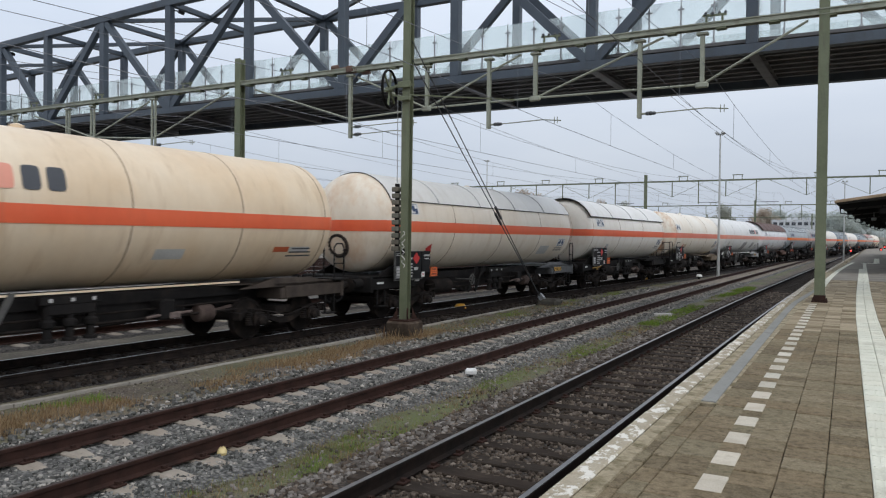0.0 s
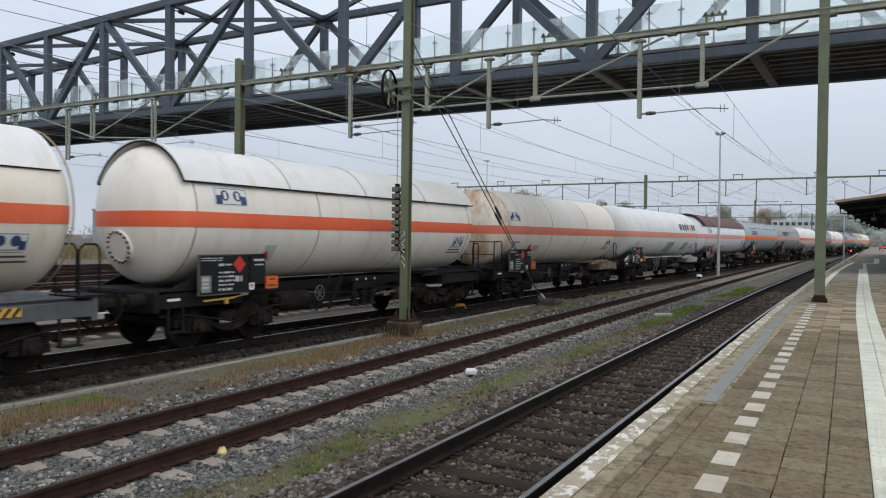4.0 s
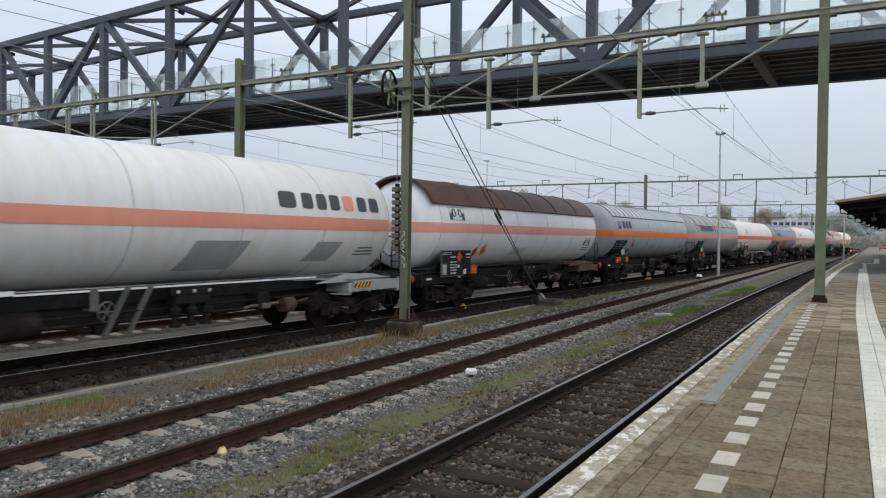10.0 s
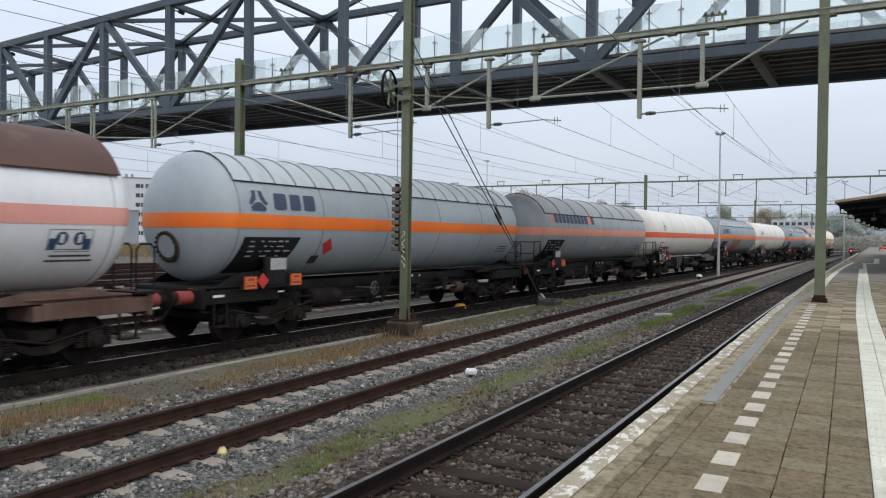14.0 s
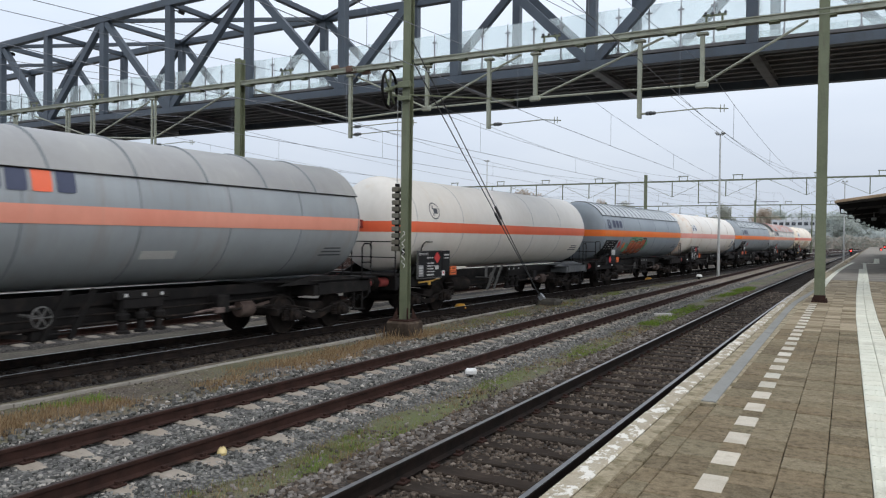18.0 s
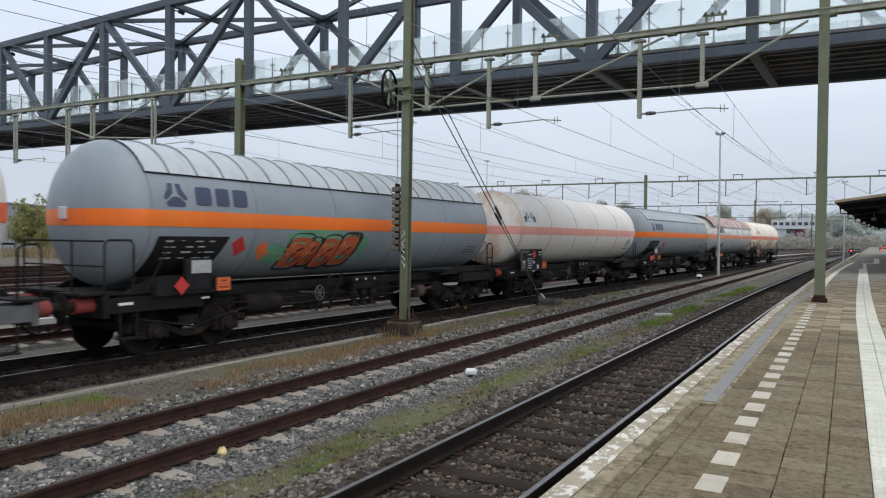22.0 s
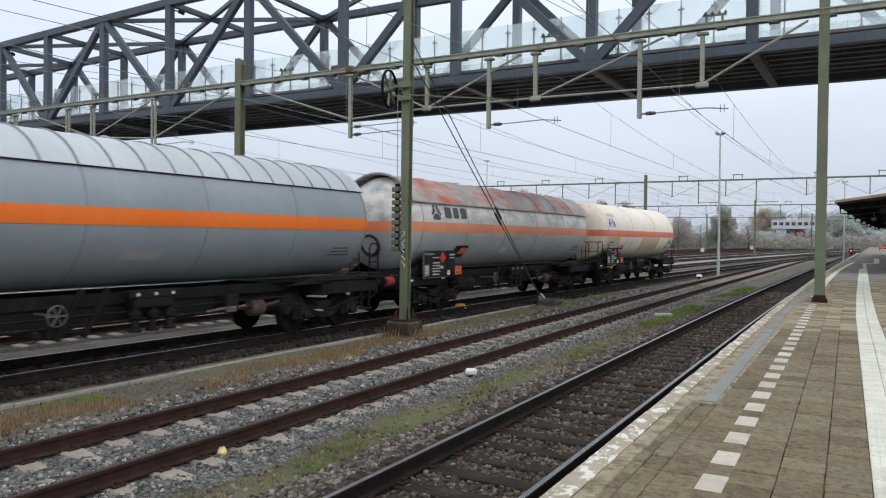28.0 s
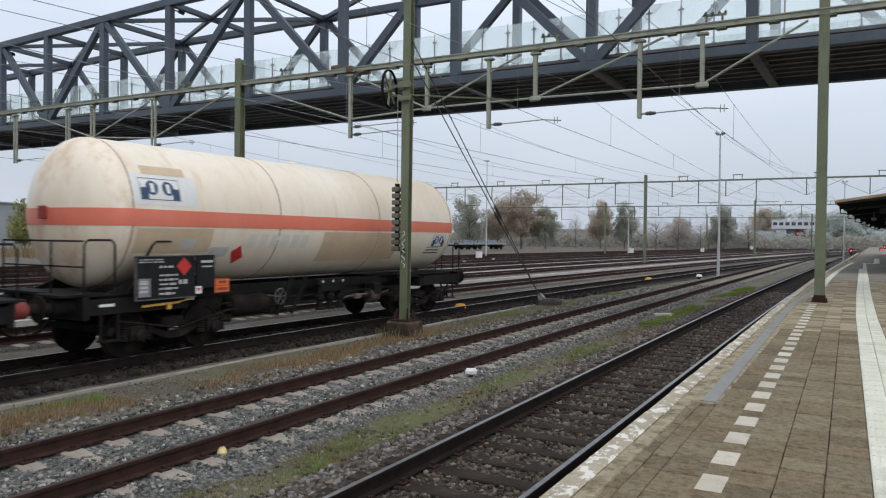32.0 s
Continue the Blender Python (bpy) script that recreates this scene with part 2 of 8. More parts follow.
_b.inputs["Base Color"].default_value = (0.9, 0.97, 0.96, 1)
_b.inputs["Roughness"].default_value, _b.inputs["Transmission Weight"].default_value, _b.inputs["IOR"].default_value = 0.02, 1.0, 1.02
_tr = _nt.nodes.new("ShaderNodeBsdfTransparent")
_tr.inputs["Color"].default_value = (0.965, 0.997, 0.99, 1)
_mx = _nt.nodes.new("ShaderNodeMixShader")
_mx.inputs["Fac"].default_value = 0.88
_gl = _nt.nodes.new("ShaderNodeBsdfGlossy")
_gl.inputs["Roughness"].default_value = 0.06
_gl.inputs["Color"].default_value = (0.88, 0.97, 0.95, 1)
_nt.links.new(_gl.outputs["BSDF"], _mx.inputs[1])
_nt.links.new(_tr.outputs["BSDF"], _mx.inputs[2])
# a thin film of dust scatters daylight in the panes
_df = _nt.nodes.new("ShaderNodeBsdfDiffuse")
_df.inputs["Color"].default_value = (0.92, 0.97, 0.955, 1)
_tl = _nt.nodes.new("ShaderNodeBsdfTranslucent")
_tl.inputs["Color"].default_value = (0.92, 0.97, 0.955, 1)
_film = _nt.nodes.new("ShaderNodeMixShader")
_film.inputs["Fac"].default_value = 0.5
_nt.links.new(_df.outputs["BSDF"], _film.inputs[1])
_nt.links.new(_tl.outputs["BSDF"], _film.inputs[2])
_all = _nt.nodes.new("ShaderNodeMixShader")
_all.inputs["Fac"].default_value = 0.21
_nt.links.new(_mx.outputs["Shader"], _all.inputs[1])
_nt.links.new(_film.outputs["Shader"], _all.inputs[2])
_nt.links.new(_all.outputs["Shader"], _nt.nodes["Material Output"].inputs["Surface"])


def paint(name, base, second, dirt, at=(0.55, 0.8), rough=0.42, stain=None):
    """Tank paint with dribbled dirt that runs down the barrel."""
    m, nt, b = principled(name)
    tc = nt.nodes.new("ShaderNodeTexCoord").outputs["Object"]
    col = ramp(nt, noise_of(nt, tc, 0.6), [(0.32, base), (0.68, second)])
    runs = noise_of(nt, tc, 1.3, 6.0, (1.0, 2.6, 0.28), 0.62)
    col = mix_of(nt, ramp(nt, runs, [(at[0], (0, 0, 0)), (at[1], (0.7, 0.7, 0.7))]), col, dirt)
    film = noise_of(nt, tc, 0.35, 5.0)
    col = mix_of(nt, ramp(nt, film, [(0.5, (0, 0, 0)), (0.78, (0.28, 0.28, 0.28))]), col, dirt)
    if stain:
        # rust that has spread over the leading dome
        sep = nt.nodes.new("ShaderNodeSeparateXYZ")
        nt.links.new(tc, sep.inputs["Vector"])
        dome = ramp(nt, sep.outputs["Y"], [(0.95, (1, 1, 1)), (1.0, (0, 0, 0))])
        span = nt.nodes.new("ShaderNodeMapRange")
        span.inputs["From Min"].default_value, span.inputs["From Max"].default_value = 0.0, 1.75
        nt.links.new(sep.outputs["Y"], span.inputs["Value"])
        nt.links.new(span.outputs["Result"], dome.node.inputs["Fac"])
        dome.node.color_ramp.elements[0].position = 0.72
        spread = ramp(nt, noise_of(nt, tc, 1.5, 7.0, (1.0, 1.0, 0.6), 0.68), [(stain[1], (0, 0, 0)), (stain[1] + 0.2, (0.85, 0.85, 0.85))])
        col = mix_of(nt, mix_of(nt, 1.0, dome, spread, "MULTIPLY"), col, stain[0])
    col = mix_of(nt, 0.22, col, ramp(nt, noise_of(nt, tc, 4.5, 6.0, (1.0, 1.0, 0.5), 0.7), [(0.35, (0.72, 0.70, 0.67)), (0.65, (1, 1, 1))]), "MULTIPLY")
    nt.links.new(col, b.inputs["Base Color"])
    b.inputs["Roughness"].default_value = rough
    bp = nt.nodes.new("ShaderNodeBump")
    bp.inputs["Strength"].default_value, bp.inputs["Distance"].default_value = 0.12, 0.02
    nt.links.new(noise_of(nt, tc, 1.1, 2.0), bp.inputs["Height"])
    nt.links.new(bp.outputs["Normal"], b.inputs["Normal"])
    return m


# ---------------------------------------------------------------- the lines of the tracks
TURN_A, RADIUS_A = 16.3, 1377.0


def line_a(s, x0, lean=0.0):
    """A point and heading (to the right of +y) of a line along the platform tracks, s metres from the camera."""
    if s <= TURN_A:
        x, y, h = x0, s, 0.0
    else:
        h = (min(s, 45.0) - TURN_A) / RADIUS_A
        x, y = RADIUS_A - (RADIUS_A - x0) * math.cos(h), TURN_A + (RADIUS_A - x0) * math.sin(h)
        if s > 45.0:
            x, y = x + (s - 45.0) * math.sin(h), y + (s - 45.0) * math.cos(h)
    return x + lean * s, y, h + lean


def _line_c_table():
    rows, x, y, h = [], -12.917, 0.0, radians(0.377)
    s = 0.0
    while s < 700:
        rows.append((x, y, h))
        k = 0.0 if s < 1.62 else (1.343e-3 if s < 40 else 0.3e-3)
        x, y, h, s = x + math.sin(h) * 0.5, y + math.cos(h) * 0.5, h + k * 0.5, s + 0.5
    return rows


LINE_C = _line_c_table()


def line_c(s, off=0.0):
    """A point and heading of the goods line, s metres along it, off metres to its right."""
    h0 = radians(0.377)
    if s < 0:
        x, y, h = -12.917 + math.sin(h0) * s, math.cos(h0) * s, h0
    else:
        i = min(int(s * 2), len(LINE_C) - 2)
        w = s * 2 - i
        (xa, ya, ha), (xb, yb, hb) = LINE_C[i], LINE_C[i + 1]
        x, y, h = xa + (xb - xa) * w, ya + (yb - ya) * w, ha + (hb - ha) * w
    return x + off * math.cos(h), y - off * math.sin(h), h


A_X, B_X, B_LEAN = -3.344, -7.204, -0.0067
STATIONS = [-30 + 1.0 * i for i in range(90)] + [60 + 4.0 * i for i in range(60)] + [300 + 20.0 * i for i in range(16)]
# ---------------------------------------------------------------- ground and ballast
M_GROUND, _nt, _b = principled("trodden cinder soil with moss and grass")
_tc = _nt.nodes.new("ShaderNodeTexCoord").outputs["Object"]
_col = ramp(_nt, noise_of(_nt, _tc, 0.9, 6.0), [(0.3, (0.075, 0.06, 0.046)), (0.5, (0.12, 0.10, 0.08)), (0.7, (0.175, 0.15, 0.12))])
_vo = _nt.nodes.new("ShaderNodeTexVoronoi")
_vo.inputs["Scale"].default_value = 40.0
_nt.links.new(_tc, _vo.inputs["Vector"])
_sp = _nt.nodes.new("ShaderNodeSeparateColor")
_nt.links.new(_vo.outputs["Color"], _sp.inputs["Color"])
_col = mix_of(_nt, 0.75, _col, ramp(_nt, _sp.outputs["Red"], [(0.0, (0.5, 0.48, 0.46)), (0.6, (1.0, 0.97, 0.93)), (1.0, (1.75, 1.7, 1.65))]), "MULTIPLY")
# moss grows most in the middle of the two strips between the tracks
_xyz = _nt.nodes.new("ShaderNodeSeparateXYZ")
_nt.links.new(_tc, _xyz.inputs["Vector"])
_mr = _nt.nodes.new("ShaderNodeMapRange")
_mr.inputs["From Min"].default_value, _mr.inputs["From Max"].default_value = -12.0, -4.0
_nt.links.new(_xyz.outputs["X"], _mr.inputs["Value"])
_strip = ramp(_nt, _mr.outputs["Result"], [(0.0, (0.12,) * 3), (0.2, (0.5,) * 3), (0.33, (0.5,) * 3), (0.4, (0.1,) * 3), (0.74, (0.2,) * 3), (0.80, (1.0,) * 3), (0.87, (0.8,) * 3), (0.93, (0.1,) * 3)])
_moss = mix_of(_nt, 1.0, _strip, ramp(_nt, noise_of(_nt, _tc, 0.8, 7.0, (1.0, 0.45, 1.0), 0.65), [(0.42, (0, 0, 0)), (0.58, (0.9, 0.9, 0.9))]), "MULTIPLY")
_col = mix_of(_nt, _moss, _col, (0.115, 0.135, 0.045))
_col = mix_of(_nt, 0.6, _col, ramp(_nt, noise_of(_nt, _tc, 45.0, 3.0), [(0.3, (0.35, 0.35, 0.35)), (0.7, (1, 1, 1))]), "MULTIPLY")
_nt.links.new(_col, _b.inputs["Base Color"])
_b.inputs["Roughness"].default_value = 0.95
_bp = _nt.nodes.new("ShaderNodeBump")
_bp.inputs["Strength"].default_value, _bp.inputs["Distance"].default_value = 0.7, 0.03
_nt.links.new(noise_of(_nt, _tc, 14.0, 6.0), _bp.inputs["Height"])
_nt.links.new(_bp.outputs["Normal"], _b.inputs["Normal"])


def build_ground():
    xs = [-3000, -900, -300, -120, -70, -50, -40, -32, -26, -22] + [-19 + 0.5 * i for i in range(37)] + [2, 6, 12, 25, 60, 150, 500, 3000]
    ys = [-3000, -600, -120, -40, -15, -5] + [0.5 * i for i in range(90)] + [45 + 4 * i for i in range(30)] + [170, 200, 260, 350, 600, 1200, 3000]
    sh = Shape()
    for y in ys:
        for x in xs:
            z = -0.25 + 0.035 * noise.noise((x * 0.7, y * 0.5, 0.0)) + 0.025 * noise.noise((x * 2.1, y * 1.7, 4.0))
            sh.v.append((x, y, z if -20 < x < -2 else -0.33))
    w = len(xs)
    sh.f = [(j * w + i, j * w + i + 1, (j + 1) * w + i + 1, (j + 1) * w + i) for j in range(len(ys) - 1) for i in range(w - 1)]
    sh.m = [0] * len(sh.f)
    tagged(part("ground", sh, M_GROUND, smooth=60), "dark cinder soil with moss and weeds between the tracks", "ground", kind="structure")


build_ground()


def gravel(name, c1, c2, c3):
    m, nt, b = principled(name)
    tc = nt.nodes.new("ShaderNodeTexCoord").outputs["Object"]
    v = nt.nodes.new("ShaderNodeTexVoronoi")
    v.inputs["Scale"].default_value = 22.0
    nt.links.new(tc, v.inputs["Vector"])
    sep = nt.nodes.new("ShaderNodeSeparateColor")
    nt.links.new(v.outputs["Color"], sep.inputs["Color"])
    col = ramp(nt, sep.outputs["Red"], [(0.0, c1), (0.5, c2), (1.0, c3)])
    col = mix_of(nt, 0.7, col, ramp(nt, noise_of(nt, tc, 0.8, 5.0), [(0.3, (0.5, 0.48, 0.45)), (0.7, (1, 1, 1))]), "MULTIPLY")
    gap = ramp(nt, v.outputs["Distance"], [(0.3, (1, 1, 1)), (0.75, (0.12, 0.12, 0.12))])
    nt.links.new(mix_of(nt, 0.8, col, gap, "MULTIPLY"), b.inputs["Base Color"])
    b.inputs["Roughness"].default_value = 0.95
    bp = nt.nodes.new("ShaderNodeBump")
    bp.invert = True
    bp.inputs["Strength"].default_value, bp.inputs["Distance"].default_value = 0.9, 0.04
    nt.links.new(v.outputs["Distance"], bp.inputs["Height"])
    nt.links.new(bp.outputs["Normal"], b.inputs["Normal"])
    return m


M_BED_A = gravel("brown ballast", (0.038, 0.029, 0.023), (0.07, 0.054, 0.042), (0.12, 0.095, 0.076))
M_BED_B = gravel("grey stone ballast", (0.105, 0.103, 0.098), (0.18, 0.178, 0.168), (0.28, 0.272, 0.256))
M_BED_C = gravel("oily dark ballast", (0.014, 0.011, 0.010), (0.027, 0.022, 0.019), (0.05, 0.04, 0.034))
M_BED_D = gravel("grey brown ballast", (0.13, 0.12, 0.11), (0.23, 0.212, 0.196), (0.35, 0.33, 0.305))
M_BED_E = gravel("dark brown siding ballast", (0.05, 0.042, 0.035), (0.09, 0.078, 0.066), (0.15, 0.132, 0.113))


def line_frames(line, stations, z=0.0):
    out = []
    for s in stations:
        x, y, h = line(s)
        out.append(((x, y, z), (math.cos(h), -math.sin(h), 0), (0, 0, 1)))
    return out


def lined(fn, *args):
    return lambda s: fn(s, *args)


LA, LB, LC = lined(line_a, A_X), lined(line_a, B_X, B_LEAN), lined(line_c)


def shifted(line, off):
    def moved(s):
        x, y, h = line(s)
        return x + off * math.cos(h), y - off * math.sin(h), h
    return moved


RAIL = [(-0.075, -0.172), (0.075, -0.172), (0.075, -0.158), (0.012, -0.142), (0.010, -0.05), (0.036, -0.038), (0.036, -0.006), (0.028, 0.0), (-0.028, 0.0),
        (-0.036, -0.006), (-0.036, -0.038), (-0.010, -0.05), (-0.012, -0.142), (-0.075, -0.158)]


def rail_shape(line, side, stations):
    sh = Shape()
    sh.sweep(line_frames(shifted(line, side), stations), RAIL)
    n = len(RAIL)
    for i, f in enumerate(sh.f[:-2]):
        if i % n == 7:
            sh.m[i] = 1
    return sh




def concrete_sleeper_shape():
    """A prestressed sleeper: high under the rails, waisted and lower in the middle, sloping off at its ends."""
    sh = Shape()
    stations = [(-1.27, -0.235, 0.13), (-1.22, -0.205, 0.145), (-0.98, -0.182, 0.15), (-0.56, -0.182, 0.145), (-0.34, -0.222, 0.115), (0.34, -0.222, 0.115),
                (0.56, -0.182, 0.145), (0.98, -0.182, 0.15), (1.22, -0.205, 0.145), (1.27, -0.235, 0.13)]
    vs = []
    for x, top, w in stations:
        vs += [(x, -w, -0.40), (x, w, -0.40), (x, w * 0.86, top - 0.02), (x, w * 0.70, top), (x, -w * 0.70, top), (x, -w * 0.86, top - 0.02)]
    fs = [(6 * i + k, 6 * i + 6 + k, 6 * i + 6 + (k + 1) % 6, 6 * i + (k + 1) % 6) for i in range(len(stations) - 1) for k in range(6)]
    n = 6 * (len(stations) - 1)
    return sh.add(vs, fs + [(5, 4, 3, 2, 1, 0), tuple(n + k for k in range(6))])


CONCRETE_SLEEPER = concrete_sleeper_shape().data("sleeper", M_SLEEPER_C, 30)
WOOD_SLEEPER = Shape().box((0, 0, -0.262), (2.55, 0.25, 0.16), ch=0.012).data("sleeper", M_SLEEPER_W)
FASTENER = Shape().box((0, 0, -0.168), (0.30, 0.15, 0.022), ch=0.004).box((-0.11, 0, -0.15), (0.05, 0.05, 0.05)).box((0.11, 0, -0.15), (0.05, 0.05, 0.05)).data("fastening", M_RUST)


def track(name, label, line, bed, head, sleeper, pitch, near, far, clips=False, first=1.5, mat=M_SLEEPER_C, side_mat=M_RUST):
    t = thing(name, Matrix(), label, "railway track", "tracks of the station", "structure")
    top, foot = -0.205, -0.36
    sec = [(-1.95, foot), (1.95, foot), (1.38, top), (0.0, top - 0.015), (-1.38, top)]
    tagged(part("ballast_bed", Shape().sweep(line_frames(line, STATIONS), sec), bed, t), kind="structure")
    for side in (-0.7525, 0.7525):
        part("rail", rail_shape(line, side, STATIONS), [side_mat, head], t, smooth=30)
    s = first - 18 * pitch
    while s < near:
        x, y, h = line(s)
        m = Matrix.Translation((x, y, 0.006 * math.sin(s * 7.3))) @ Matrix.Rotation(-h + 0.012 * math.sin(s * 5.1), 4, "Z")
        ob = new("sleeper", sleeper)
        ob.parent, ob.matrix_basis = t, m
        if clips:
            for side in (-0.7525, 0.7525):
                c = new("fastening", FASTENER)
                c.parent, c.matrix_basis = ob, Matrix.Translation((side, 0, 0.0))
        s += pitch
    rest = Shape()
    while s < far:
        x, y, h = line(s)
        rest.box((x, y, -0.27), (2.5, 0.24, 0.18), Matrix.Rotation(-h, 3, "Z"))
        s += pitch
    if rest.v:
        tagged(part("sleeper", rest, mat, t), kind="stuff")
    return t


track("railway_track", "shiny rails on dark tarred wooden sleepers in brown ballast beside the platform", LA, M_BED_A, M_SHINE, WOOD_SLEEPER, 0.6, 42, 80, True,
      1.6, M_SLEEPER_W, M_OILRAIL)
track("railway_track", "rust brown rails on concrete sleepers in clean grey ballast", LB, M_BED_B, M_DULLHEAD, CONCRETE_SLEEPER, 0.555, 44, 110, True, 1.53)
track("railway_track", "goods line with oily dark ballast and shiny rail heads", LC, M_BED_C, M_SHINE, WOOD_SLEEPER, 0.6, 46, 60, False, 0.3, M_SLEEPER_W, M_OILRAIL)
for off, bright in ((-4.6, True), (-10.4, True), (-14.9, True), (-19.6, True), (-24.4, False), (-29.2, True), (-34.0, False), (-39.0, False)):
    track("railway_track", "siding behind the goods line with dark brown ballast", shifted(LC, off), M_BED_E if off > -5 else M_BED_D, M_SHINE if bright else M_DULLHEAD, CONCRETE_SLEEPER, 0.6,
          26 if off > -5 else 0, 80 if off > -16 else 0)

M_EDGING = surface("pale worn edging concrete", (0.40, 0.385, 0.36), (0.54, 0.525, 0.495), 1.2, 50, 0.85, dirt=(0.24, 0.22, 0.19))
# pale concrete edging strips between the sidings, and the cable trough beside the goods line
for off, w, z in ((-7.2, 0.28, -0.06), (-12.6, 0.35, -0.1), (-17.2, 0.3, -0.1)):
    sh = Shape().sweep(line_frames(shifted(LC, off), STATIONS), [(-w / 2, -0.4), (w / 2, -0.4), (w / 2, z), (-w / 2, z)])
    tagged(part("kerb", sh, M_EDGING), "pale concrete edging strip between two sidings", "kerb", "edging strips", "structure")


def build_trough():
    t = thing("cable_trough", Matrix(), "grey concrete cable trough with lid slabs beside the goods line", "cable trough", kind="structure")
    lid = Shape().box((0, 0, -0.25), (0.10, 0.985, 0.09), ch=0.008).data("lid", surface("dull trough concrete", (0.29, 0.275, 0.245), (0.38, 0.36, 0.325), 2, 50, 0.9, dirt=(0.11, 0.10, 0.08), dirt_scale=2, vary=0.2))
    s = -4.0
    line = lined(line_a, -10.92, 0.0015)
    while s < 75:
        x, y, h = line(s)
        ob = new("lid", lid)
        ob.parent, ob.matrix_basis = t, Matrix.Translation((x + 0.012 * math.sin(s * 3.7), y, 0.004 * math.sin(s * 2.3))) @ Matrix.Rotation(-h, 4, "Z")
        s += 1.0


build_trough()

# ---------------------------------------------------------------- platform
PZ = 0.829
E_X, E_LEAN = -1.585, -0.0012
M_SLAB = surface("brown grey paving slab", (0.232, 0.186, 0.116), (0.355, 0.296, 0.198), 6.0, 85, 0.85, dirt=(0.12, 0.096, 0.058), dirt_at=(0.47, 0.68), dirt_scale=17.0, vary=0.36, placed=True, grainy=0.95, bump=1.0, spread=0.26)
M_SLABSTUFF = islands("brown grey paving", [(0.0, (0.185, 0.145, 0.09)), (0.5, (0.29, 0.235, 0.155)), (1.0, (0.41, 0.345, 0.24))])
M_WHITESLAB = surface("white marking slab", (0.54, 0.50, 0.415), (0.71, 0.67, 0.57), 4, 90, 0.8, dirt=(0.36, 0.32, 0.26), dirt_scale=4, vary=0.25, placed=True, grainy=0.5)
M_TACTILE = surface("white tactile slab", (0.64, 0.635, 0.53), (0.76, 0.755, 0.64), 1.5, 60, 0.8, dirt=(0.44, 0.42, 0.34), dirt_scale=2.5, vary=0.1, placed=True)
M_EDGE = surface("flaking white edge paint on concrete", (0.32, 0.275, 0.20), (0.42, 0.37, 0.28), 2.5, 60, 0.9, placed=True, grainy=0.5, dirt=(0.64, 0.615, 0.55), dirt_at=(0.525, 0.575),
                 dirt_scale=9.0, dirt_stretch=(1, 0.7, 1))
M_EDGEPLAIN = surface("mossy edge concrete", (0.27, 0.225, 0.145), (0.42, 0.36, 0.255), 5, 60, 0.9, dirt=(0.12, 0.10, 0.055), dirt_scale=6, dirt_at=(0.47, 0.65), placed=True, grainy=0.6, bump=0.6)
M_STRIP = surface("grey filled strip", (0.215, 0.215, 0.198), (0.28, 0.28, 0.26), 1.2, 50, 0.8, dirt=(0.16, 0.155, 0.14))
M_JOINT = surface("sandy dark joint", (0.033, 0.028, 0.021), (0.07, 0.058, 0.042), 4, 50, 0.95)


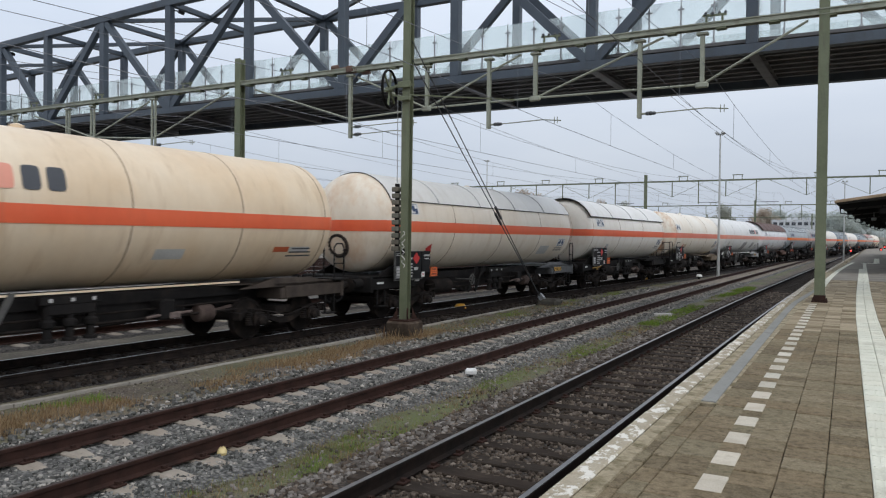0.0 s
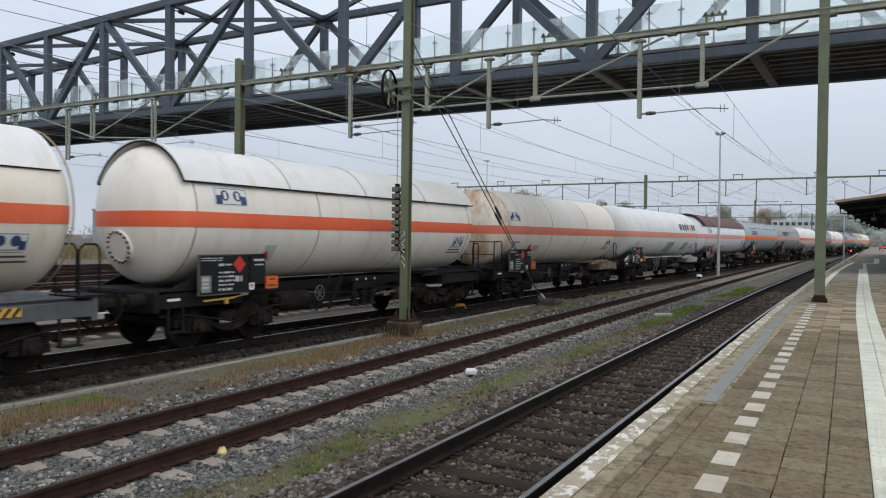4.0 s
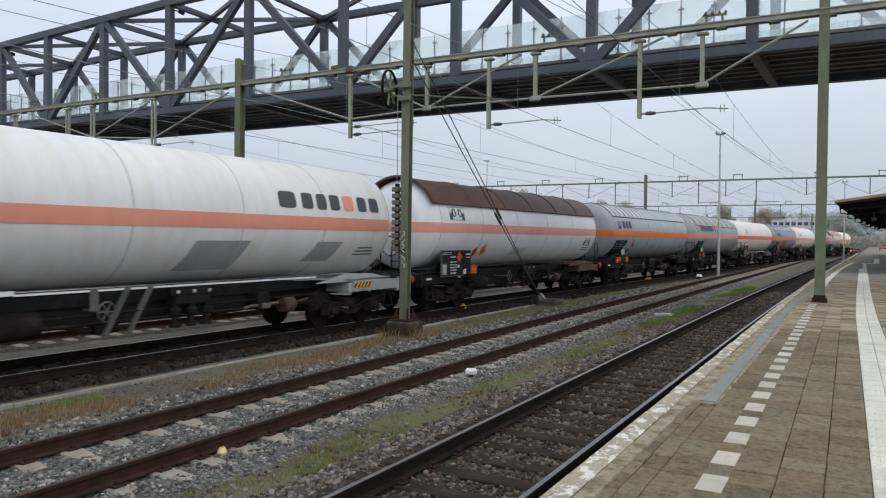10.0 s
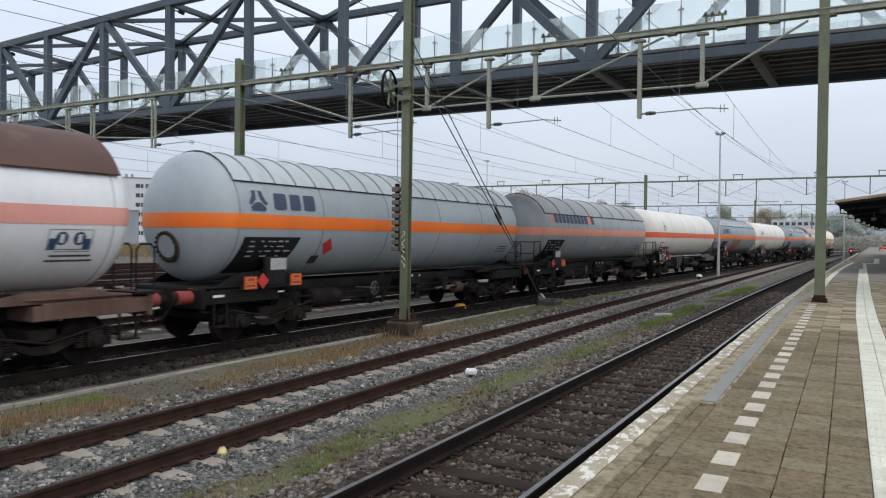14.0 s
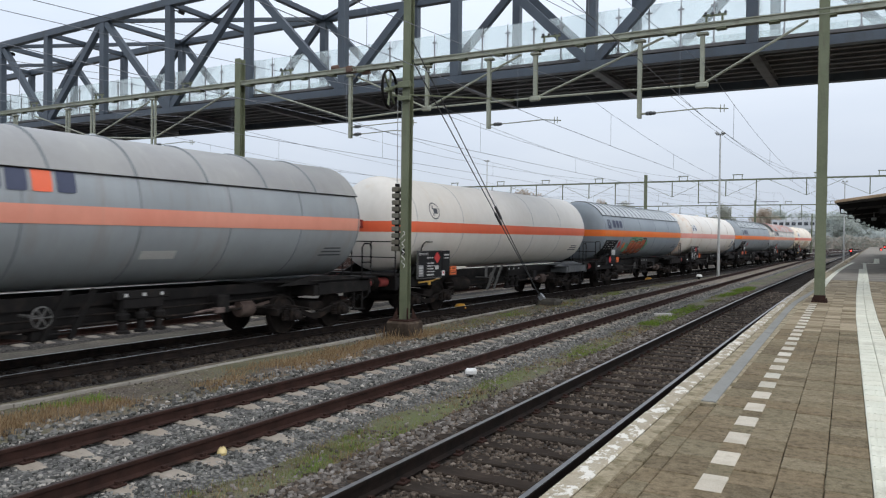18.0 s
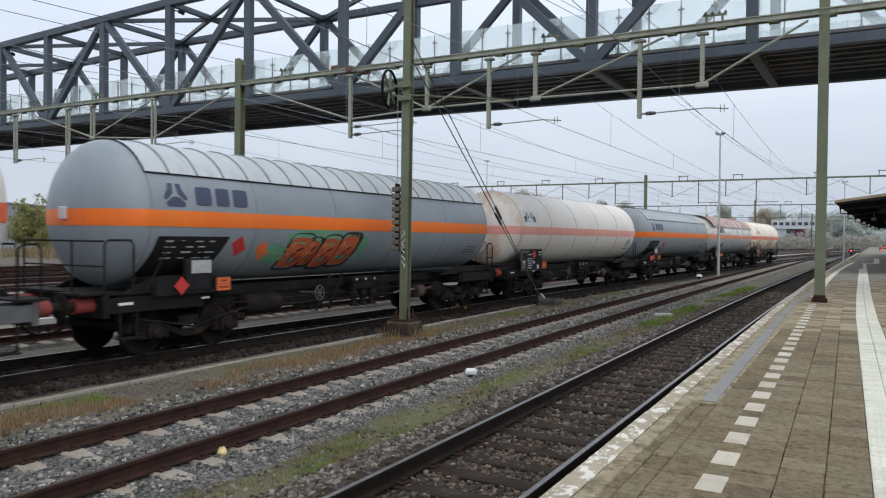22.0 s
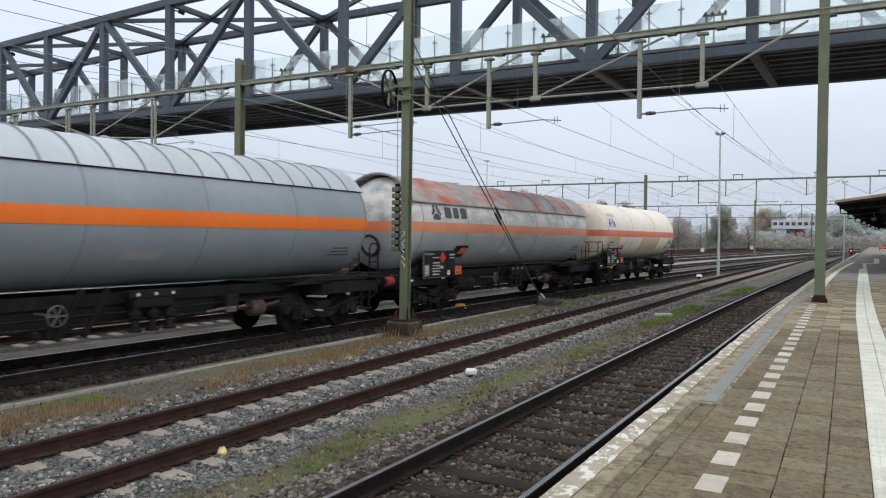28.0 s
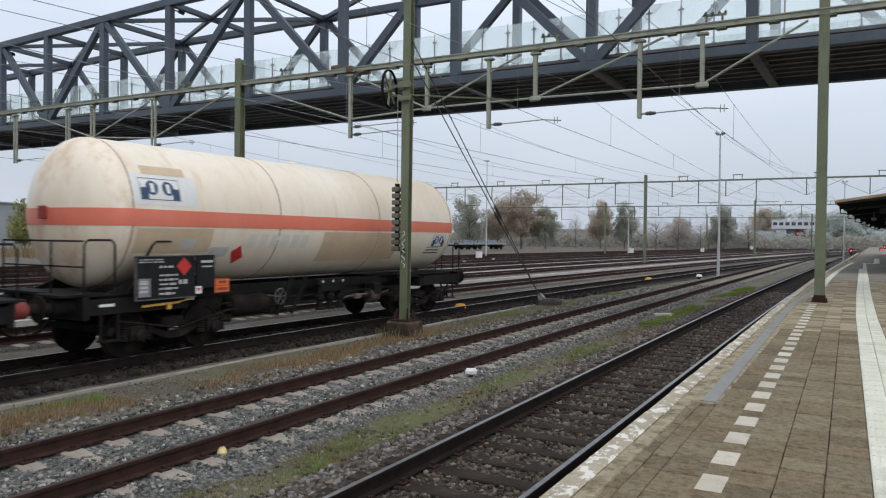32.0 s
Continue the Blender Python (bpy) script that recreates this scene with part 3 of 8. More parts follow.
def build_platform():
    t = thing("platform", Matrix(), "station platform paved with brown grey slabs and a flaking white edge", "platform", kind="structure")
    edge = lined(line_a, E_X, E_LEAN)
    st = [s for s in STATIONS if -30 <= s <= 300]
    tagged(part("body", Shape().sweep(line_frames(edge, st), [(0.08, -0.5), (16, -0.5), (16, PZ - 0.045), (0.08, PZ - 0.045)]), M_JOINT, t), kind="structure")
    # edge blocks, one metre each
    blocks = {}
    for name, a, b, z, mat in (("edge_block", 0.0, 0.155, 0.0, M_EDGE), ("edge_band", 0.161, 0.285, -0.004, M_EDGEPLAIN)):
        w = b - a
        blocks[name] = (Shape().box(((a + b) / 2, 0, PZ - 0.075 + z), (w, 1.0 if name == "edge_block" else 1.992, 0.15), ch=0.012).data(name, mat), 1.004 if name == "edge_block" else 2.0)
    for name, (me, step) in blocks.items():
        s = -6.0
        while s < 120:
            x, y, h = edge(s)
            ob = new(name, me)
            ob.parent = t
            ob.matrix_basis = Matrix.Translation((x + 0.004 * math.sin(s * 9), y, 0.003 * math.sin(s * 4.1))) @ Matrix.Rotation(-h, 4, "Z")
            s += step
    # columns of slabs: from, to, row length
    cols = [(0.289, 0.362, 0.3), (0.365, 0.497, 0.3), (0.500, 0.80, 0.45), (0.942, 1.207, 0.3), (1.212, 1.479, 0.3), (1.484, 1.742, 0.3), (2.13, 2.40, 0.3), (2.405, 2.68, 0.3)]
    meshes, far = {}, Shape()
    for i, (a, b, ln) in enumerate(cols):
        meshes[i] = Shape().box((0, 0, -0.03), (b - a + 0.0005, ln - 0.015, 0.06), ch=0.006).data("paving_slab", M_SLAB)
    rng = random.Random(4)
    for i, (a, b, ln) in enumerate(cols):
        s = -9.0 + rng.random() * 0.3
        while s < 70:
            x, y, h = line_a(s, E_X + (a + b) / 2, E_LEAN) if i < 3 else (E_X + (a + b) / 2 - 0.0085 * min(s, 17.0), s, -0.0085 if s < 17 else 0.0)
            dz = rng.uniform(-0.005, 0.004)
            if i < 2 and s > 7.15:
                pass
            elif 2.5 < s < 14:
                ob = new("paving_slab", meshes[i])
                ob.parent = t
                ob.matrix_basis = Matrix.Translation((x + rng.uniform(-0.002, 0.002), y, PZ + dz)) @ Matrix.Rotation(-h + rng.uniform(-0.007, 0.007), 4, "Z")
            else:
                far.box((x, y, PZ + dz - 0.03), (b - a, ln - 0.008, 0.06), Matrix.Rotation(-h, 3, "Z"))
            s += ln
    tagged(part("paving_slab", far, M_SLABSTUFF, t), kind="stuff")
    rest = [s for s in st if -20 <= s <= 110]
    tagged(part("paving", Shape().sweep(line_frames(lined(line_a, E_X, E_LEAN), rest), [(2.66, PZ - 0.05), (14, PZ - 0.05), (14, PZ - 0.008), (2.66, PZ - 0.008)]), M_SLAB, t), kind="structure")
    under = [s for s in st if 14 <= s <= 76]
    tagged(part("paving", Shape().sweep(line_frames(lined(line_a, E_X, E_LEAN), under), [(0.52, PZ - 0.043), (2.66, PZ - 0.043), (2.66, PZ - 0.016), (0.52, PZ - 0.016)]), M_SLAB, t), kind="structure")
    farst = [s for s in st if 70 <= s <= 300]
    tagged(part("paving", Shape().sweep(line_frames(lined(line_a, E_X, E_LEAN), farst), [(0.3, PZ - 0.05), (2.67, PZ - 0.05), (2.67, PZ - 0.001), (0.3, PZ - 0.001)]), M_SLAB, t), kind="structure")
    # grey filled strip, which bends away behind the mast
    pts = [s for s in STATIONS if 7 < s < 200]
    fr = []
    for s in [7.24] + pts[1:]:
        x, y, h = line_a(s, E_X + 0.413 - 0.01 * (min(s, 17.5) - 7.24) + (0.30 * min(max((s - 20) / 9, 0), 1)), E_LEAN)
        fr.append(((x, y, PZ - 0.03), (math.cos(h), -math.sin(h), 0), (0, 0, 1)))
    part("grey_strip", Shape().sweep(fr, [(-0.066, 0), (0.066, 0), (0.066, 0.033), (-0.066, 0.033)]), M_STRIP, t, "smooth grey filled strip")
    fill = [s for s in [7.17] + pts[1:] if s < 75]
    part("edge_fill", Shape().sweep(line_frames(edge, fill), [(0.289, PZ - 0.05), (0.497, PZ - 0.05), (0.497, PZ - 0.006), (0.289, PZ - 0.006)]), M_EDGEPLAIN, t, "mossy concrete fill along the edge")
    # beyond the slabs the platform is grey asphalt with a white line that follows its curve
    asphalt = surface("worn grey asphalt", (0.19, 0.172, 0.145), (0.27, 0.248, 0.21), 0.8, 60, 0.9, dirt=(0.11, 0.105, 0.095), dirt_scale=0.7, placed=True)
    tarred = [s for s in st if 33 <= s <= 300]
    tagged(part("paving", Shape().sweep(line_frames(lined(line_a, E_X, E_LEAN), tarred), [(0.52, PZ - 0.02), (16, PZ - 0.02), (16, PZ + 0.006), (0.52, PZ + 0.006)]), asphalt, t, "grey asphalt paving"), kind="structure")
    fr = []
    for k in range(20):
        s = 26.0 + k * 1.9
        x = -0.98 + 0.00066 * max(0.0, s - 27.0) ** 2
        fr.append(((x, s, PZ), (1, 0, 0), (0, 0, 1)))
    part("white_line", Shape().sweep(fr, [(-0.10, -0.02), (0.10, -0.02), (0.10, 0.010), (-0.10, 0.010)]), M_TACTILE, t, "white line along the platform curve")
    # dashed marking of small white slabs and brown ones between
    me_w = Shape().box((0, 0, -0.03), (0.156, 0.335, 0.070), ch=0.004).data("marking_slab", M_WHITESLAB)
    me_b = Shape().box((0, 0, -0.03), (0.156, 0.258, 0.068), ch=0.004).data("paving_slab", M_SLAB)
    s = 4.802 - 0.6 * 22
    for i in range(76):
        for me, ds, nm in ((me_w, 0.0, "marking_slab"), (me_b, 0.3, "paving_slab")):
            if s < 20.3:
                x, y, h = s * -0.0085 - 0.715, s + ds, 0
                ob = new(nm, me)
                ob.parent = t
                ob.matrix_basis = Matrix.Translation((x, y, PZ)) @ Matrix.Rotation(0.0085, 4, "Z")
        s += 0.6
    # white tactile guidance strip in two rows of ribbed slabs
    sh = Shape().box((0, 0, -0.02), (0.185, 0.29, 0.05), ch=0.004)
    for k in range(4):
        sh.box((-0.066 + 0.044 * k, 0, 0.006), (0.022, 0.27, 0.006))
    me = sh.data("tactile_slab", M_TACTILE)
    s = -8.915
    while s < 60:
        for k in (0, 1):
            if k == 0 and s > 47.2:
                continue
            ob = new("tactile_slab", me)
            ob.parent = t
            ob.matrix_basis = Matrix.Translation((0.252 + 0.19 * k - 0.0085 * min(s, 17) + 0.006 * max(0.0, s - 24), s, PZ + (0.01 if s > 32 else 0.0))) @ Matrix.Rotation(0.0085, 4, "Z")
        s += 0.295
    # where the strip steps aside, far down the platform
    for i in range(3):
        for k in range(5):
            ob = new("tactile_slab", me)
            ob.parent = t
            ob.matrix_basis = Matrix.Translation((0.42 + 0.19 * k, 60.2 + 0.295 * i, PZ + 0.012))
    for i in range(60):
        for k in (0, 1):
            ob = new("tactile_slab", me)
            ob.parent = t
            ob.matrix_basis = Matrix.Translation((1.17 + 0.19 * k + 0.022 * 0.295 * i, 61.1 + 0.295 * i, PZ + 0.012))


build_platform()
# ---------------------------------------------------------------- footbridge over the tracks
NEAR_X = [12.2, 7.2, 2.2, -2.83, -7.79, -12.91, -18.01, -23.06, -27.98, -32.66, -37.16, -41.26, -45.3, -49.5, -53.7, -58.0, -62.0]
FAR_X = [12.3, 7.3, 2.3, -2.7, -7.75, -12.89, -17.98, -23.32, -28.4, -33.4, -38.3, -43.0, -47.4, -52.0, -56.5, -61.0, -65.5]
BY0, BY1, BZ0, BZ1 = 24.0, 29.5, 7.94, 13.30


def chord_top(x, far):
    """The top chord runs level over the tracks and falls gently towards the far landing."""
    return BZ1 - (0.021 * max(0.0, -33.0 - x) if far else 0.034 * max(0.0, -26.0 - x))


def build_footbridge():
    t = thing("footbridge", Matrix(), "slate blue steel truss footbridge with glass parapets crossing the tracks", "footbridge")
    low = BZ0 + 0.14
    for far, y, xs in ((False, BY0, NEAR_X), (True, BY1, FAR_X)):
        tops = [chord_top(x, far) - 0.16 for x in xs]
        part("bottom_chord", Shape().bar((xs[0] + 14, y, low), (xs[-1], y, low), 0.34, 0.28), M_BRIDGE, t)
        line = [(xs[0] + 14, y, tops[0])] + [(x, y, z) for x, z in zip(xs, tops)]
        section = [(-0.17, -0.16), (0.17, -0.16), (0.17, 0.16), (-0.17, 0.16)]
        part("top_chord", Shape().sweep([(p, (0, 1, 0), (0, 0, 1)) for p in line], section), M_BRIDGE, t)
        for i, x in enumerate(xs):
            top = tops[i]
            part("post", Shape().box((x, y, (top + low) / 2), (0.34, 0.30, top - low - 0.29), ch=0.012), M_BRIDGE, t)
            if i + 1 < len(xs):
                up_first = i % 2 == 1
                a, b = (xs[i], xs[i + 1]) if up_first else (xs[i + 1], xs[i])
                za = tops[i] if up_first else tops[i + 1]
                part("diagonal", Shape().bar((a + (0.12 if a < b else -0.12), y + 0.003, za - 0.1), (b + (-0.14 if a < b else 0.14), y + 0.003, low + 0.16), 0.24, 0.30), M_BRIDGE, t)
    for i, (xa, xb) in enumerate(zip(NEAR_X, FAR_X)):
        za, zb = chord_top(xa, False) - 0.18, chord_top(xb, True) - 0.18
        part("top_strut", Shape().bar((xa, BY0 + 0.17, za), (xb, BY1 - 0.17, zb), 0.24, 0.22), M_BRIDGE, t)
        part("cross_beam", Shape().ibeam((xa, BY0 + 0.17, low - 0.02), (xb, BY1 - 0.17, low - 0.02), 0.30, 0.24), M_STRINGER, t)
        # wind braces fan out from every second node of the far chord over two panels
        if i % 2 == 1:
            for j in (i - 2, i + 2):
                if 0 <= j < len(NEAR_X):
                    e = 0.16 if j < i else -0.16
                    part("top_brace", Shape().bar((xb + e, BY1 - 0.18, zb - 0.01), (NEAR_X[j] - e, BY0 + 0.18, chord_top(NEAR_X[j], False) - 0.19), 0.18, 0.17), M_BRIDGE, t)
    for k in range(7):
        y = BY0 + 0.65 + k * 0.70
        part("stringer", Shape().ibeam((26, y, low + 0.16), (-62, y, low + 0.16), 0.17, 0.20), M_STRINGER, t)
    part("deck", Shape().box((-18, (BY0 + BY1) / 2, low + 0.32), (88, BY1 - BY0 - 0.38, 0.1)), M_BRIDGEDARK, t)
    # parapets: slender posts with a short crosspiece and panes of glass behind them
    post = Shape().box((0, 0, 0.64), (0.045, 0.05, 1.28)).box((0, 0, 1.20), (0.20, 0.04, 0.045)).tube([(0, 0, 1.27), (0, 0, 1.52)], 0.016, 5).box((0, 0, 0.03), (0.12, 0.08, 0.06))
    me = post.data("parapet_post", M_STEEL)
    for y, x0 in ((BY0 + 0.30, 16.02), (BY1 - 0.40, 15.6)):
        n = 0
        while x0 - n > -60:
            x = x0 - n
            ob = new("parapet_post", me)
            ob.parent, ob.matrix_basis = t, Matrix.Translation((x, y, low + 0.37))
            if n % 2 == 0:
                g = part("glass_pane", Shape().box((x - 1.0, y + 0.06, low + 1.08), (1.96, 0.016, 1.58)), M_GLASS, t)
                g.visible_shadow = False
            n += 1
    # small lamps under the top chords
    for x in (-28.0, -41.2, -12.9):
        part("bridge_lamp", Shape().box((x + 0.55, BY0 + 0.2, chord_top(x, False) - 0.62), (0.30, 0.18, 0.16), Matrix.Rotation(radians(25), 3, "Y"), 0.03)
             .bar((x + 0.2, BY0 + 0.1, chord_top(x, False) - 0.5), (x + 0.5, BY0 + 0.2, chord_top(x, False) - 0.58), 0.05, 0.05), M_BLACK, t)
    for x in (24.0, -61.5):
        for y in (BY0, BY1):
            part("column", Shape().box((x, y, (BZ0 - 0.4) / 2), (0.6, 0.6, BZ0 + 0.4), ch=0.03), M_CONCRETE, t, "grey concrete column")


build_footbridge()

# ---------------------------------------------------------------- overhead line portals and masts


def mast(name, x, y, z0, z1, w, mat, label, base=True, deep=0.0):
    t = thing(name, pose(x, y, z0), label, "mast", "overhead line masts")
    part("shaft", Shape().ibeam((0, 0, 0.0), (0, 0, z1 - z0), w, w, 0.022, (0, 1, 0)), mat, t)
    if base:
        sh = Shape().box((0, 0, 0.02), (w + 0.12, w + 0.12, 0.04)).box((0, 0, 0.11), (w + 0.03, w + 0.03, 0.14), ch=0.01)
        for sx in (-1, 1):
            for sy in (-1, 1):
                sh.tube([(sx * (w / 2 + 0.035), sy * (w / 2 + 0.035), 0.03), (sx * (w / 2 + 0.035), sy * (w / 2 + 0.035), 0.1)], 0.016, 6)
        part("base_plate", sh, M_RUST, t, "dark rusty base plate")
    if deep:
        part("foundation", Shape().box((0, 0, -deep / 2), (w + 0.45, w + 0.45, deep), ch=0.03), M_CONCRETE, t, "stained concrete foundation block")
    return t


PY, PTOP = 20.7, 8.08
mast("portal_mast", -0.78, PY, PZ, 8.3, 0.235, M_OLIVE, "olive green steel portal mast standing on the platform")
mast("portal_mast", -20.32, PY, -0.2, 8.95, 0.27, M_OLIVE, "olive green steel portal mast between the sidings", deep=0.4)
mast("portal_mast", -44.0, PY, -0.2, 8.95, 0.27, M_OLIVE, "olive green steel portal mast between the sidings", deep=0.4)


def insulator_arm(parent, x, z, ln=1.9, sign=1):
    """A registration arm with a dark ribbed insulator and a wire clamp."""
    part("insulator", Shape().lathe([(0.02, 0.0), (0.045, 0.03), (0.06, 0.08), (0.045, 0.11), (0.065, 0.16), (0.045, 0.2), (0.05, 0.26), (0.02, 0.3)], (x + 0.12 * sign, 0, z), "x", 10),
         M_WIRE, parent, "dark ribbed insulator", 40)
    sh = Shape().tube([(x, 0, z), (x + 0.14 * sign, 0, z)], 0.03, 6)
    sh.tube([(x + 0.4 * sign, 0, z), (x + (0.4 + ln * 0.7) * sign, 0, z + 0.04), (x + (0.4 + ln) * sign, 0, z - 0.02)], 0.018, 6)
    for k in (0, 0.09):
        sh.tube([(x + (0.2 + ln + k) * sign, 0, z - 0.1), (x + (0.2 + ln + k) * sign, 0, z + 0.1)], 0.012, 5)
    part("registration_arm", sh, M_PALEGREEN, parent)


def build_portal():
    t = thing("overhead_portal", pose(0, PY, 0), "pale green steel portal beam carrying the overhead wires", "portal")
    for y in (-0.09, 0.09):
        part("channel", Shape().ibeam((-44, y, PTOP - 0.07), (3.4, y, PTOP - 0.07), 0.08, 0.14, 0.014), M_PALEGREEN, t)
    part("cover_strip", Shape().bar((-44, 0, PTOP + 0.012), (3.4, 0, PTOP + 0.008), 0.26, 0.014), M_PALEGREEN, t)
    batten = Shape().box((0, 0, PTOP - 0.165), (0.26, 0.24, 0.04)).data("batten", M_OLIVE)
    x = 3.2
    while x > -44:
        ob = new("batten", batten)
        ob.parent, ob.matrix_basis = t, Matrix.Translation((x, 0, 0))
        x -= 1.28
    for x, z, hang in ((-3.67, 6.49, 0), (-5.33, 5.70, 1), (-8.43, 6.52, 0), (-9.96, 5.70, 1), (-12.17, 6.5, 0), (-15.2, 5.70, 2), (-25.05, 5.85, 1), (-28.9, 6.5, 0),
                       (-30.6, 5.6, 1), (-34.5, 5.6, 1), (-38.5, 5.6, 1)):
        post = Shape()
        if x > -20:
            post.ibeam((x, 0, PTOP - 0.3), (x, 0, z), 0.11, 0.11, 0.014, (0, 1, 0))
        else:
            post.bar((x - 0.1, 0, PTOP - 0.3), (x - 0.1, 0, z), 0.07, 0.07)
            post.bar((x + 0.1, 0, PTOP - 0.3), (x + 0.1, 0, z), 0.07, 0.07)
            k = PTOP - 0.6
            while k > z:
                post.bar((x - 0.1, 0, k), (x + 0.1, 0, k), 0.04, 0.04)
                k -= 0.4
        post.box((x, 0, PTOP - 0.25), (0.30, 0.2, 0.08), ch=0.02)
        part("drop_post", post, M_PALEGREEN, t)
        if not hang:
            part("node_plate", Shape().box((x, -0.02, z - 0.02), (0.34, 0.10, 0.15), ch=0.03), M_PALEGREEN, t)
        else:
            insulator_arm(t, x + 0.04, z + 0.12)
            if hang == 2:
                insulator_arm(t, x + 0.04, z + 0.38, 2.2)
    for a, b in (((-3.67, 6.49), (-1.15, 7.85)), ((-3.67, 6.49), (-8.43, 6.52)), ((-8.43, 6.52), (-4.7, 7.86)), ((-8.43, 6.52), (-12.17, 6.5)), ((-12.17, 6.5), (-8.9, 7.86)),
                 ((-12.17, 6.5), (-15.2, 6.35)), ((-15.2, 6.35), (-19.6, 7.75)), ((-20.9, 7.75), (-25.05, 6.25)), ((-25.05, 6.25), (-28.9, 6.5)), ((-25.3, 7.75), (-28.9, 6.5)),
                 ((-28.9, 6.5), (-33.0, 7.7)), ((-12.17, 6.5), (-14.9, 7.75))):
        part("brace", Shape().tube([(a[0], 0, a[1]), (b[0], 0, b[1])], 0.034, 6), M_PALEGREEN, t)
    # line posts that stand on the beam
    for x in (-3.38, -7.97, -18.06, -23.17, -28.49, -33.09):
        sh = Shape()
        for k in (-0.2, 0.2):
            sh.bar((x + k, 0, PTOP), (x + k, 0, PTOP + 0.24), 0.05, 0.05)
        sh.bar((x - 0.30, 0, PTOP + 0.23), (x + 0.30, 0, PTOP + 0.20), 0.06, 0.05)
        part("wire_bracket", sh, M_OLIVE, t)
        for k in (-0.22, -0.05, 0.12, 0.27):
            part("insulator", Shape().lathe([(0.015, 0.22), (0.045, 0.24), (0.03, 0.265), (0.045, 0.29), (0.02, 0.33)], (x + k, 0.03 * math.sin(9 * k), PTOP + 0.02 * math.sin(40 * k)), "z", 8), M_WIRE, t, "dark ribbed insulator")
    # a rusty clamp with brown insulators where the tension wire meets the beam
    rusty = surface("rust brown insulator glaze", (0.085, 0.045, 0.032), (0.14, 0.08, 0.055), 6, 40, 0.55)
    part("tension_clamp", Shape().bar((-16.0, 0.0, PTOP + 0.10), (-14.4, 0.0, PTOP - 0.22), 0.09, 0.09).box((-15.2, 0, PTOP - 0.04), (0.26, 0.3, 0.22), ch=0.02), rusty, t, "rusty clamp")
    for k in range(4):
        x = -15.85 + 0.42 * k
        part("insulator", Shape().lathe([(0.03, -0.15), (0.09, -0.12), (0.05, -0.08), (0.10, -0.04), (0.05, 0.0), (0.10, 0.04), (0.05, 0.08), (0.09, 0.12), (0.03, 0.15)], (x, -0.03 + 0.05 * (k % 2), PTOP + 0.08 - 0.085 * k), "x", 10), rusty, t, "brown glazed insulator")


build_portal()


M_OLDBLOCK = surface("mossy dark concrete", (0.045, 0.042, 0.037), (0.09, 0.084, 0.072), 3, 30, 0.95, bump=0.6)


